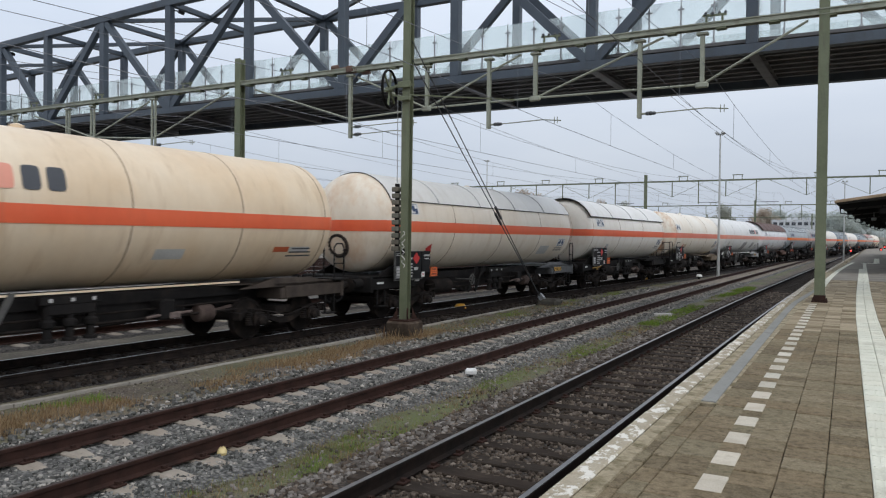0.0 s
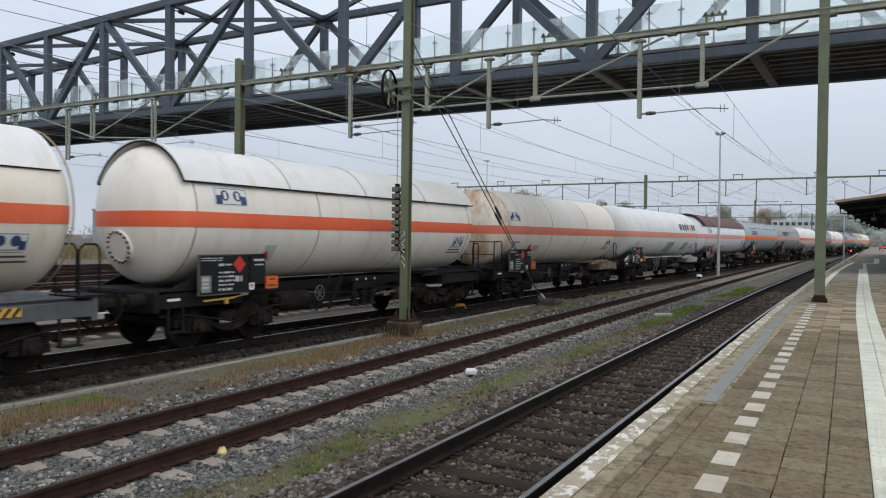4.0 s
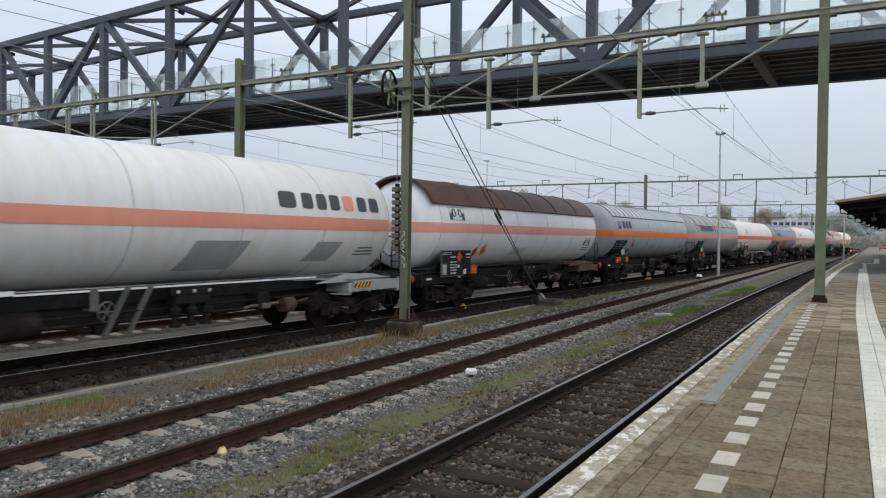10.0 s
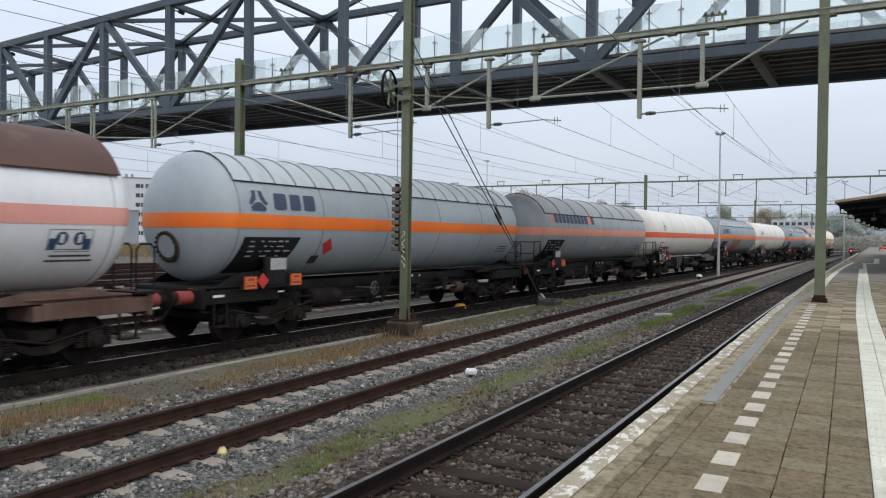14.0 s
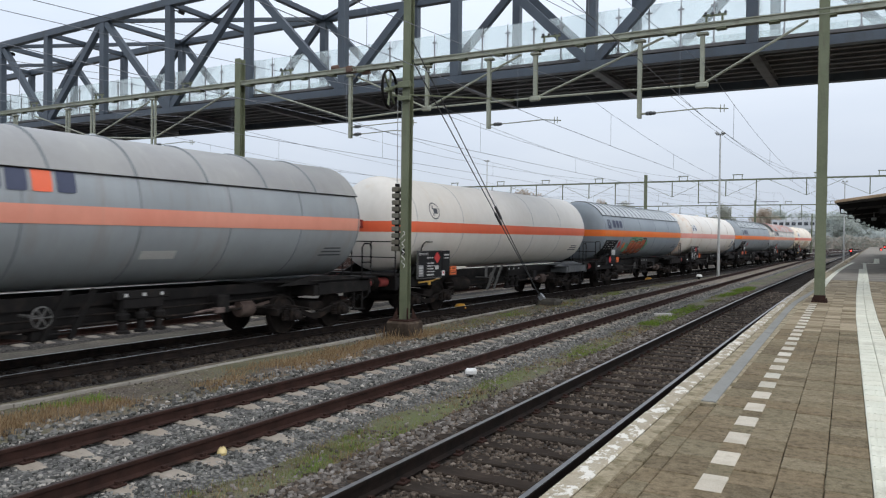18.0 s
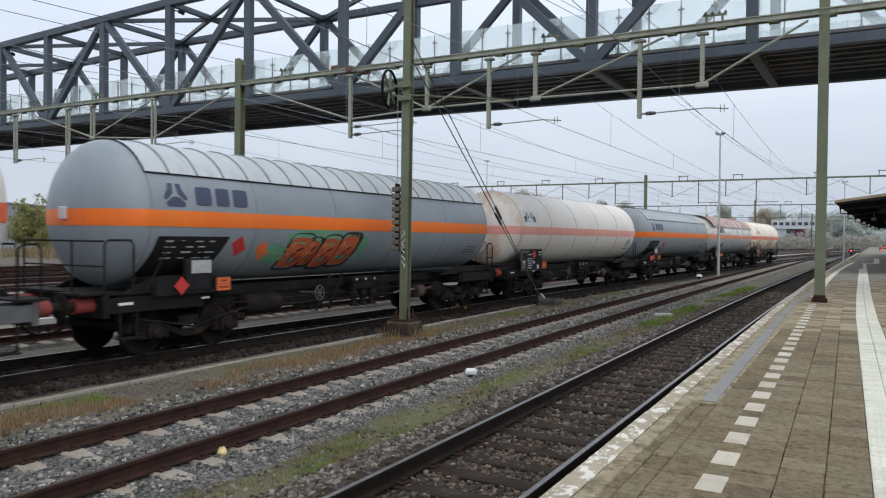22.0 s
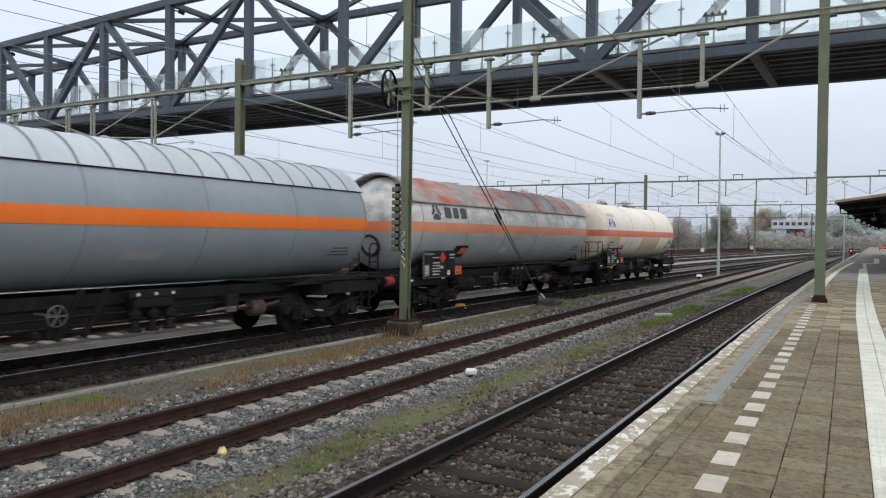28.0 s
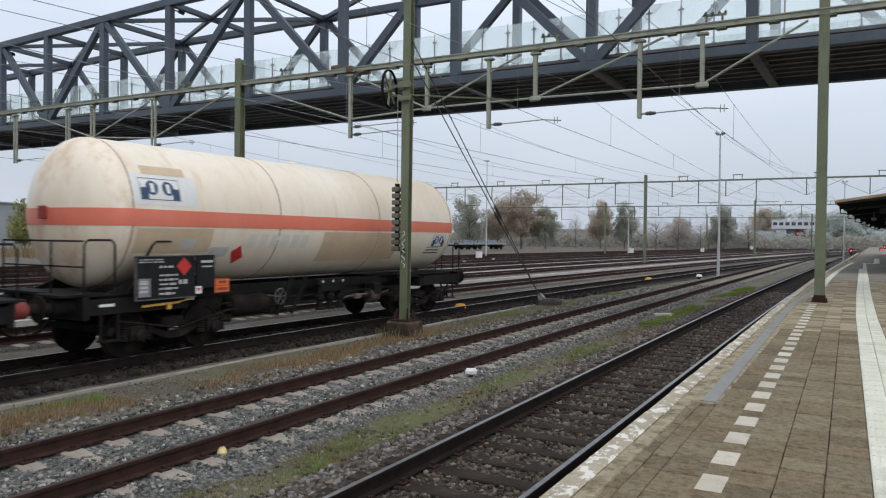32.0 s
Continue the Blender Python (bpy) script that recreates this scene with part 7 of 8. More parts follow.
wagon("ivory cream tank wagon with a coral stripe", 159.53, 16.57, M_CREAM10, M_STRIPEPINK, red_buffers=True, seams=thirds(16.5, 5), seam_mat=SD, deco=deco10, seed=11)
wagon("clean blue grey tank wagon with ribbed roof", 176.10, 16.20, M_GREY6, M_STRIPEORANGE, M_SHIELDGREY, 20, rib_mat=M_SEAMGREY, board="two", ring_dark=True, seams=thirds(16.2, 5), seam_mat=SG, deco=deco_arrow, seed=12)
wagon("chalky grey tank wagon under a peeling red roof", 192.30, 16.52, M_PALE12, M_STRIPEWORN, M_PEEL, 8, 0.30, ring_dark=True, red_buffers=True, seams=thirds(16.5, 5), seam_mat=SG, deco=deco12, seed=13, roof_edge=M_SHIELDGREY7)
wagon("last tank wagon, short and warm cream with white patches", 208.82, 14.45, M_CREAM13, M_STRIPECORAL, flange=M_REDBUFFER, rails=True, seams=thirds(14.4, 3), seam_mat=SD, deco=deco13, seed=14, yellow=True)
# ---------------------------------------------------------------- surroundings: lamps, canopy, trees, buildings
M_LAMPPOST = surface("pale grey lamp post paint", (0.42, 0.43, 0.42), (0.52, 0.53, 0.52), 3, 40, 0.5, metal=0.2)
M_PALEBOX = flat("white cabinet paint", (0.66, 0.66, 0.64))


def yard_lamp(x, y, top, label):
    t = thing("yard_lamp", pose(x, y, -0.35), label, "lamp post", "yard lamps")
    part("post", Shape().tube([(0, 0, 0), (0, 0, 2.0), (0, 0, top + 0.3)], [0.11, 0.09, 0.05], 10), M_LAMPPOST, t, smooth=40)
    part("crossarm", Shape().bar((-0.26, 0, top + 0.28), (0.26, 0, top + 0.28), 0.06, 0.06), M_LAMPPOST, t)
    for s in (-0.2, 0.2):
        part("lamp_head", Shape().box((s, -0.1, top + 0.38), (0.24, 0.45, 0.13), ch=0.03), M_LAMPPOST, t)


yard_lamp(-8.42, 54.75, 9.8, "tall pale grey yard lamp beside the goods line")
yard_lamp(-43.5, 90.1, 12.7, "tall pale grey yard lamp among the sidings")
yard_lamp(-34.4, 127.6, 12.2, "tall pale grey yard lamp among the sidings")
yard_lamp(-1.3, 100.0, 9.5, "pale grey lamp post at the end of the platform")
yard_lamp(-57.0, 31.0, 7.5, "pale grey lamp post beyond the sidings")

for x, y, s in ((-40.7, 82.3, 0.8), (-36.7, 138.3, 0.85), (-29.0, 167.1, 0.75), (-61.1, 289.0, 1.0), (-57.2, 299.2, 1.0), (-27.1, 236.9, 0.9), (-23.3, 315.2, 1.0), (-34.7, 66.8, 0.28), (-36.5, 77.5, 0.28)):
    t = thing("relay_cabinet", pose(x, y, -0.36), "small white trackside cabinet", "cabinet", "trackside cabinets")
    part("body", Shape().box((0, 0, s * 0.62), (s * 0.85, s * 0.6, s * 1.24), ch=0.03), M_PALEBOX, t)
    part("lid", Shape().box((0, 0, s * 1.28), (s * 0.95, s * 0.7, s * 0.09), ch=0.01), M_PALEBOX, t)
    part("plinth", Shape().box((0, 0, 0.02), (s * 0.9, s * 0.65, 0.12)), M_CONCRETE, t)

M_YELLOWCAP = surface("orange yellow cap paint", (0.62, 0.30, 0.03), (0.70, 0.36, 0.05), 5, 40, 0.6)
for x, y, ml, s in ((-11.92, 22.7, M_YELLOWCAP, 1.0), (-11.0, 45.5, M_YELLOWCAP, 1.0), (-9.2, 52.0, M_PALEBOX, 0.8)):
    t = thing("track_magnet_marker", pose(x, y, -0.27), "low marker with a bright cap beside the goods line", "track marker", "trackside markers")
    part("stem", Shape().tube([(0, 0, 0), (0, 0, 0.22)], 0.07, 8), M_BLACK, t)
    part("cap", Shape().lathe([(0.02, 0.34), (0.14, 0.32), (0.20, 0.24), (0.21, 0.18), (0.02, 0.17)], (0, 0, 0), "z", 14), ml, t, "", 50)


def litter(name, x, y, z, r, mat, label, seed):
    sh = Shape().lathe([(0.01, 0), (r, r * 0.1), (r * 1.05, r * 0.7), (r * 0.7, r * 1.3), (0.01, r * 1.5)], (0, 0, 0), "z", 9)
    rng = random.Random(seed)
    sh.v = [(a * rng.uniform(0.75, 1.2), b * rng.uniform(0.75, 1.2), c * rng.uniform(0.8, 1.15)) for a, b, c in sh.v]
    ob = part(name, sh, mat, None, label, 60)
    ob.matrix_basis = pose(x, y, z)
    tagged(ob, label, "litter")


_mk = thing("track_marker", pose(-6.08, 12.03, -0.25, 3, -2, 25), "small white-capped track marker standing in the ballast", "track marker", "trackside markers")
part("stem", Shape().tube([(0, 0, 0), (0, 0, 0.11)], 0.035, 8), M_BLACK, _mk)
part("cap", Shape().box((0, 0, 0.15), (0.21, 0.17, 0.11), ch=0.03), M_PALEBOX, _mk)
litter("foam_lump", -6.38, 6.25, -0.215, 0.06, flat("yellowed foam", (0.62, 0.50, 0.24)), "yellowish foam lump on the ballast", 4)
litter("paper_scrap", -6.6, 8.4, -0.215, 0.05, M_PALEBOX, "white scrap lying on the ballast", 6)


def build_canopy():
    t = thing("platform_canopy", Matrix(), "station platform canopy with a tan fascia and dark underside", "canopy")
    n = 16
    L = [(-0.85 + 3.35 * (k / n) ** 1.25, 40 + 68 * k / n) for k in range(n + 1)]
    sh, fa = Shape(), Shape()
    vs = []
    for x, y in L:
        vs += [(x, y, 4.30), (x + 4.6, y - 0.2, 4.95), (x + 9.2, y - 0.4, 4.30), (x, y, 4.12), (x + 4.6, y - 0.2, 4.70), (x + 9.2, y - 0.4, 4.12)]
    fs = []
    for k in range(n):
        a, b = 6 * k, 6 * k + 6
        fs += [(a, a + 1, b + 1, b), (a + 1, a + 2, b + 2, b + 1), (a + 3, a + 4, b + 4, b + 3), (a + 4, a + 5, b + 5, b + 4), (a, a + 3, b + 3, b), (a + 2, a + 5, b + 5, b + 2)]
    fs += [(0, 1, 4, 3), (1, 2, 5, 4), (6 * n, 6 * n + 1, 6 * n + 4, 6 * n + 3), (6 * n + 1, 6 * n + 2, 6 * n + 5, 6 * n + 4)]
    part("roof", sh.add(vs, fs), surface("dark canopy boards", (0.03, 0.028, 0.026), (0.055, 0.05, 0.045), 1, 20, 0.8), t)
    tan = surface("tan fascia paint", (0.42, 0.30, 0.19), (0.50, 0.37, 0.25), 1.5, 20, 0.6)
    x, y = L[0]
    part("fascia", Shape().bar((x - 0.02, y - 0.03, 4.26), (x + 4.6, y - 0.23, 4.91), 0.05, 0.13).bar((x + 4.6, y - 0.23, 4.91), (x + 9.2, y - 0.43, 4.26), 0.05, 0.13), tan, t)
    for k in range(n):
        a, b = L[k], L[k + 1]
        part("gutter", Shape().bar((a[0] - 0.05, a[1], 4.25), (b[0] - 0.05, b[1], 4.25), 0.10, 0.10), tan if k < 2 else M_BLACK, t)
        if k % 2 == 0:
            x, y = a
            part("rafter", Shape().bar((x + 0.1, y + 0.6, 4.02), (x + 4.6, y + 0.6, 4.50), 0.12, 0.24).bar((x + 4.6, y + 0.6, 4.50), (x + 9.0, y + 0.6, 4.02), 0.12, 0.24), M_BLACK, t)
            part("hanger", Shape().tube([(x + 0.15, y + 0.6, 4.1), (x + 0.15, y + 0.6, 3.72), (x + 0.55, y + 0.6, 3.66), (x + 0.95, y + 0.6, 4.05)], 0.035, 6), M_BLACK, t)
            part("speaker", Shape().box((x + 1.9, y + 0.5, 3.82), (0.3, 0.25, 0.3), ch=0.04).tube([(x + 1.9, y + 0.5, 3.9), (x + 1.9, y + 0.5, 4.25)], 0.02, 5), M_BLACK, t)
            part("column", Shape().tube([(x + 4.6, y + 0.6, PZ), (x + 4.6, y + 0.6, 4.5)], 0.11, 10), M_OLIVE, t)
            part("brace", Shape().tube([(x + 4.5, y + 0.6, 3.2), (x + 2.6, y + 0.6, 4.25)], 0.05, 6), M_BLACK, t)
    part("lamp", Shape().box((0.9, 52, 3.75), (0.25, 1.2, 0.16), ch=0.03).tube([(0.9, 52, 3.8), (0.9, 52, 4.2)], 0.02, 5), M_STEEL, t)
    part("sign_box", Shape().lathe([(0.02, -0.1), (0.42, -0.1), (0.42, 0.1), (0.02, 0.1)], (2.1, 58, 3.75), "y", 20), M_STEEL, t, "round clock housing", 40)


build_canopy()

M_SIGNALRED = glowing("lit red signal lens", (1.0, 0.06, 0.05), 4.0)
for x, y, z in ((-0.75, 137.6, 0.95), (5.6, 196.0, 1.3), (4.0, 160.0, 1.0)):
    t = thing("dwarf_signal", pose(x, y, -0.3), "low black signal showing a red light", "signal", "signals")
    part("post", Shape().tube([(0, 0, 0), (0, 0, z)], 0.06, 6), M_BLACK, t)
    part("head", Shape().box((0, 0.1, z + 0.3), (0.5, 0.2, 0.75), ch=0.04), M_BLACK, t)
    part("lens", Shape().lathe([(0.01, -0.03), (0.10, -0.02), (0.10, 0.02)], (0, -0.02, z + 0.3), "y", 14), M_SIGNALRED, t, "lit red lens")


# trees: tapered trunk, limbs and a crown of loose leaf clumps
def leaf_mat(name, stops):
    m = islands(name, stops, 0.9)
    nt = m.node_tree
    b = nt.nodes["Principled BSDF"]
    tr = nt.nodes.new("ShaderNodeBsdfTranslucent")
    nt.links.new(b.inputs["Base Color"].links[0].from_socket, tr.inputs["Color"])
    mx = nt.nodes.new("ShaderNodeMixShader")
    mx.inputs["Fac"].default_value = 0.68
    nt.links.new(b.outputs["BSDF"], mx.inputs[1])
    nt.links.new(tr.outputs["BSDF"], mx.inputs[2])
    nt.links.new(mx.outputs["Shader"], nt.nodes["Material Output"].inputs["Surface"])
    return m


M_BARK = surface("grey brown bark", (0.12, 0.105, 0.09), (0.18, 0.16, 0.14), 3, 20, 0.95)
# these leaf colours are lifted well above real foliage to imitate haze
M_LEAF_GREEN = leaf_mat("haze-paled dull green autumn leaves", [(0.0, (0.345, 0.36, 0.30)), (0.6, (0.45, 0.455, 0.39)), (1.0, (0.56, 0.555, 0.485))])
M_LEAF_BROWN = leaf_mat("haze-paled brown autumn leaves", [(0.0, (0.46, 0.385, 0.31)), (0.6, (0.58, 0.50, 0.41)), (1.0, (0.68, 0.61, 0.52))])
M_LEAF_BARE = leaf_mat("haze-paled bare grey twigs", [(0.0, (0.43, 0.40, 0.375)), (1.0, (0.58, 0.545, 0.52))])
M_LEAF_YELLOW = leaf_mat("haze-paled yellow green shrub leaves", [(0.0, (0.22, 0.24, 0.09)), (0.6, (0.34, 0.34, 0.14)), (1.0, (0.46, 0.42, 0.20))])


def crown_mesh(name, seed, height, spread, mat, leaves, size, gap=0.0):
    """Leaf clumps round the ends of limbs; gives the crown and the wood."""
    rng = random.Random(seed)
    wood, crown = Shape(), Shape()
    th = height * rng.uniform(0.15, 0.2)
    wood.tube([(0, 0, -0.3), (0.06 * height * 0.2, 0, th), (rng.uniform(-0.3, 0.3), rng.uniform(-0.3, 0.3), height * 0.8)], [height * 0.024, height * 0.017, 0.03], 7)
    tips = []
    for k in range(13):
        a = k * 2.4 + rng.uniform(-0.4, 0.4)
        z0 = th * 0.8 + (height * 0.72 - th) * k / 13
        reach = spread * (0.95 if z0 < height * 0.55 else 0.62) * rng.uniform(0.6, 1.05)
        tip = (reach * math.cos(a), reach * math.sin(a), min(z0 + height * rng.uniform(0.12, 0.3), height * 0.95))
        midp = (tip[0] * 0.5, tip[1] * 0.5, z0 + (tip[2] - z0) * 0.6)
        wood.tube([(0, 0, z0), midp, tip], [height * 0.009, height * 0.006, 0.02], 5)
        tips += [tip, midp]
    tips.append((0, 0, height * 0.95))
    while len(crown.f) < leaves:
        t = tips[rng.randrange(len(tips))]
        r = spread * 0.42
        d = Vector((rng.gauss(0, 1), rng.gauss(0, 1), rng.gauss(0, 0.8)))
        d = d.normalized() * r * rng.random() ** 0.4
        c = Vector(t) + d
        if c.z < height * 0.07 or noise.noise(c * 0.55 + Vector((seed, 0, 0))) < gap:
            continue
        u = Vector((rng.gauss(0, 1), rng.gauss(0, 1), rng.gauss(0, 1))).normalized()
        v = u.cross(Vector((rng.gauss(0, 1), rng.gauss(0, 1), rng.gauss(0, 1)))).normalized()
        s = size * rng.uniform(0.5, 1.2)
        crown.add([c - u * s - v * s * 0.5, c + u * s * 0.3 - v * s * 0.7, c + u * s + v * s * 0.4, c - u * s * 0.3 + v * s * 0.8], [(0, 1, 2, 3)])
    return wood.data(name + "_wood", M_BARK, 50), crown.data(name + "_crown", mat)


TREE_KINDS = {
    "green": crown_mesh("green", 1, 13.0, 4.6, M_LEAF_GREEN, 15000, 0.19, -0.3),
    "brown": crown_mesh("brown", 2, 13.0, 5.0, M_LEAF_BROWN, 15000, 0.19, -0.3),
    "bare": crown_mesh("bare", 3, 12.0, 4.6, M_LEAF_BARE, 5500, 0.10, -0.3),
    "open": crown_mesh("open", 4, 13.0, 4.4, M_LEAF_GREEN, 8000, 0.17, -0.15),
    # the farthest trees carry their haze in the leaf colour
    "hazy": crown_mesh("hazy", 6, 13.0, 4.8, leaf_mat("grey green leaves paled for haze", [(0.0, (0.54, 0.585, 0.55)), (0.6, (0.63, 0.67, 0.63)), (1.0, (0.71, 0.74, 0.70))]), 12000, 0.22, -0.35),
    "shrub": crown_mesh("shrub", 5, 7.0, 3.3, M_LEAF_YELLOW, 4200, 0.20, -0.2),
}
TREES = [("open", -84.3, 164.8, 1.04, 1.0), ("bare", -81.3, 172.2, 0.9, 0.55), ("brown", -75.0, 176.0, 1.08, 1.05), ("brown", -79.5, 172.0, 0.92, 0.85), ("green", -68.7, 176.9, 0.78, 0.9),
         ("bare", -72.8, 211.3, 0.85, 0.4), ("bare", -89.1, 247.9, 0.6, 1.1), ("bare", -82.0, 252.0, 0.6, 1.1), ("brown", -61.8, 200.5, 0.98, 0.7), ("green", -55.9, 203.5, 0.95, 0.75),
         ("bare", -50.8, 217.8, 0.80, 1.0), ("bare", -47.2, 231.2, 0.82, 1.1), ("bare", -41.2, 234.6, 0.72, 1.1), ("green", -35.8, 237.6, 0.98, 0.85), ("bare", -31.0, 262.0, 0.8, 1.1),
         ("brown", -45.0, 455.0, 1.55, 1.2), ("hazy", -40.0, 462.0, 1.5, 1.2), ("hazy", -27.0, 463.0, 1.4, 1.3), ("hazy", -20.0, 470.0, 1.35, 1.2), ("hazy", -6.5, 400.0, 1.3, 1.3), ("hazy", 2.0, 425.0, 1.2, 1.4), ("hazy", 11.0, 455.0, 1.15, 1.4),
         ("brown", -40.0, 262.0, 0.7, 1.2), ("brown", -52.0, 255.0, 0.75, 1.2), ("bare", -66.0, 258.0, 0.65, 1.2), ("bare", -98.0, 240.0, 0.7, 1.2), ("green", -112.0, 220.0, 0.8, 1.2)]
TREE_WORDS = {"green": "dull green leafy tree beyond the sidings", "brown": "brown autumn tree beyond the sidings", "hazy": "tree far down the line, its grey green paled to imitate haze", "bare": "nearly bare grey tree beyond the sidings",
              "open": "thin green tree with gaps in its crown", "shrub": "yellow green shrub beyond the sidings"}
TREES += [("shrub", -100.8, 64.1, 1.05, 1.0), ("shrub", -107.5, 66.0, 0.75, 0.9), ("shrub", -94.0, 60.5, 0.5, 0.8)]
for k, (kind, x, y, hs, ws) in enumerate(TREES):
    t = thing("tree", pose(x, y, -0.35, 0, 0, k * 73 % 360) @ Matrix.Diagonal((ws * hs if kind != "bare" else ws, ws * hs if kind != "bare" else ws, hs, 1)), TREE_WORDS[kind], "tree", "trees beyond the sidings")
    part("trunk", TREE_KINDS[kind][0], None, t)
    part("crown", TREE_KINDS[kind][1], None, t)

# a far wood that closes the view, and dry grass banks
# distance haze is painted into this wood's very pale leaf colour
M_FARWOOD = leaf_mat("far wood leaves paled for haze", [(0.0, (0.64, 0.685, 0.665)), (0.5, (0.71, 0.75, 0.73)), (1.0, (0.78, 0.81, 0.79))])


def far_wood():
    rng = random.Random(12)
    sh, hedge = Shape(), Shape()
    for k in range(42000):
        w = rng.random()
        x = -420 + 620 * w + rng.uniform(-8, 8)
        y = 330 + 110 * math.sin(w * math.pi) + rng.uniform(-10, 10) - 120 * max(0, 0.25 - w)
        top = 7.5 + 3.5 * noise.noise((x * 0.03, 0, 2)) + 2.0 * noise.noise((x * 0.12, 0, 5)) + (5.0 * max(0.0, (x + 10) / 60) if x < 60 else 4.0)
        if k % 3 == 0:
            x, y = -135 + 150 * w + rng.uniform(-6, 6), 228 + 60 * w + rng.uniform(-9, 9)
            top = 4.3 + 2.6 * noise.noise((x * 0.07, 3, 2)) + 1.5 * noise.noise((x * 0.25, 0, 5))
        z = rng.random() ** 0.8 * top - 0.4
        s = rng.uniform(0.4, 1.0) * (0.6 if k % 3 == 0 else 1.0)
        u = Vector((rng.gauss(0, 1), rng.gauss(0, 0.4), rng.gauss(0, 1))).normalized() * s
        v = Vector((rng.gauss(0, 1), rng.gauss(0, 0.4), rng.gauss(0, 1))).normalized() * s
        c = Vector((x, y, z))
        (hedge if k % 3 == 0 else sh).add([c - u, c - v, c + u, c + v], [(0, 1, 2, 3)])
    # the brush is coloured paler than it is, as haze would show it
    tagged(part("hedge", hedge, leaf_mat("haze-paled grey brown brush", [(0.0, (0.32, 0.33, 0.285)), (0.45, (0.43, 0.43, 0.375)), (0.7, (0.50, 0.45, 0.385)), (1.0, (0.60, 0.56, 0.50))])), "haze-paled grey brown brush along the far sidings", "hedge", kind="stuff")
    tagged(part("far_wood", sh, M_FARWOOD), "far wood along the horizon, haze painted into its pale colour", "wood", kind="stuff")


far_wood()

M_DRYGRASS = islands("dry reed grass", [(0.0, (0.16, 0.12, 0.06)), (0.5, (0.24, 0.185, 0.10)), (1.0, (0.30, 0.25, 0.15))])


def blades(name, label, spots, mat, seed):
    """Tufts of blades: (x, y, z, radius, height, count)."""
    rng = random.Random(seed)
    sh = Shape()
    for x, y, z, r, h, n in spots:
        for _ in range(n):
            a, q = rng.uniform(0, 6.283), r * rng.random() ** 0.5
            p = Vector((x + q * math.cos(a), y + q * math.sin(a), z))
            b = rng.uniform(0, 6.283)
            hh = h * rng.uniform(0.45, 1.1)
            lean = Vector((math.cos(b), math.sin(b), 0)) * hh * rng.uniform(0.05, 0.5)
            w = Vector((-math.sin(b), math.cos(b), 0)) * hh * 0.035
            sh.v += [tuple(p - w), tuple(p + w), tuple(p + lean * 0.45 + Vector((0, 0, hh * 0.6)) + w * 0.6), tuple(p + lean + Vector((0, 0, hh)))]
            n0 = len(sh.v) - 4
            sh.f += [(n0, n0 + 1, n0 + 2), (n0, n0 + 2, n0 + 3)]
            sh.m += [0, 0]
    tagged(part(name, sh, mat), label, "grass", kind="stuff")


_rng = random.Random(21)
blades("reed_bank", "dry yellow reed grass on the bank beyond the sidings",
       [(-121 + 36 * w + _rng.uniform(0, 20), 104 - 56 * w + _rng.uniform(-3, 3), -0.35, 2.0, 1.4, 18) for w in [_rng.random() for _ in range(340)]], M_DRYGRASS, 22)

# buildings
M_WHITEWALL = surface("white rendered wall", (0.55, 0.57, 0.60), (0.62, 0.64, 0.66), 0.3, 6, 0.8)
M_GREYWALL = surface("grey metal cladding", (0.24, 0.26, 0.28), (0.30, 0.32, 0.34), 0.3, 6, 0.6)
M_DARKPANE = flat("dark window glass", (0.05, 0.055, 0.065), 0.15)
M_REDWALL = surface("red panel", (0.30, 0.05, 0.05), (0.36, 0.07, 0.06), 0.5, 6, 0.7)


def apartment():
    t = thing("apartment_building", pose(-212.0, 168.1, -0.35, 0, 0, 51), "white flat-roofed apartment building far beyond the sidings", "building")
    part("wall", Shape().box((0, 0, 10.6), (22, 12, 21.2), ch=0.1), M_WHITEWALL, t)
    part("roof", Shape().box((0, 0, 21.35), (22.4, 12.4, 0.35), ch=0.05), M_GREYWALL, t)
    for k in (-3.0, -1.2):
        part("chimney", Shape().box((k, 0, 22.2), (0.9, 0.9, 1.4)), M_GREYWALL, t)
    for floor in range(6):
        for i, x in enumerate((1.2, 4.2, 7.4)):
            w = part("window", Shape().box((x, -6.02, 3.2 + floor * 3.1), (2.6, 0.12, 1.5)), M_WHITEWALL, t)
            part("pane", Shape().box((x - 0.5, -6.07, 3.2 + floor * 3.1), (1.4, 0.06, 1.3)), M_DARKPANE, w)
            part("pane", Shape().box((x + 0.75, -6.07, 3.2 + floor * 3.1), (0.8, 0.06, 1.3)), M_DARKPANE, w)


apartment()


def box_house(name, m, size, mat, label, windows, roof_mat=M_GREYWALL):
    t = thing(name, m, label, "building", "far buildings")
    part("wall", Shape().box((0, 0, size[2] / 2), size, ch=0.05), mat, t)
    part("roof", Shape().box((0, 0, size[2] + 0.15), (size[0] + 0.6, size[1] + 0.6, 0.3), ch=0.05), roof_mat, t)
    for x, z, w, h, mm in windows:
        wd = part("window", Shape().box((x, -size[1] / 2 - 0.02, z), (w, 0.12, h)), M_WHITEWALL, t)
        part("pane", Shape().box((x, -size[1] / 2 - 0.09, z), (w * 0.88, 0.05, h * 0.86)), mm, wd)


box_house("warehouse", pose(-147.5, 66.8, -0.35, 0, 0, 29), (46, 16, 7.6), M_GREYWALL, "long grey flat-roofed warehouse beyond the sidings", [(-18 + 6 * k, 2.2, 3.6, 2.6, M_DARKPANE) for k in range(7)])
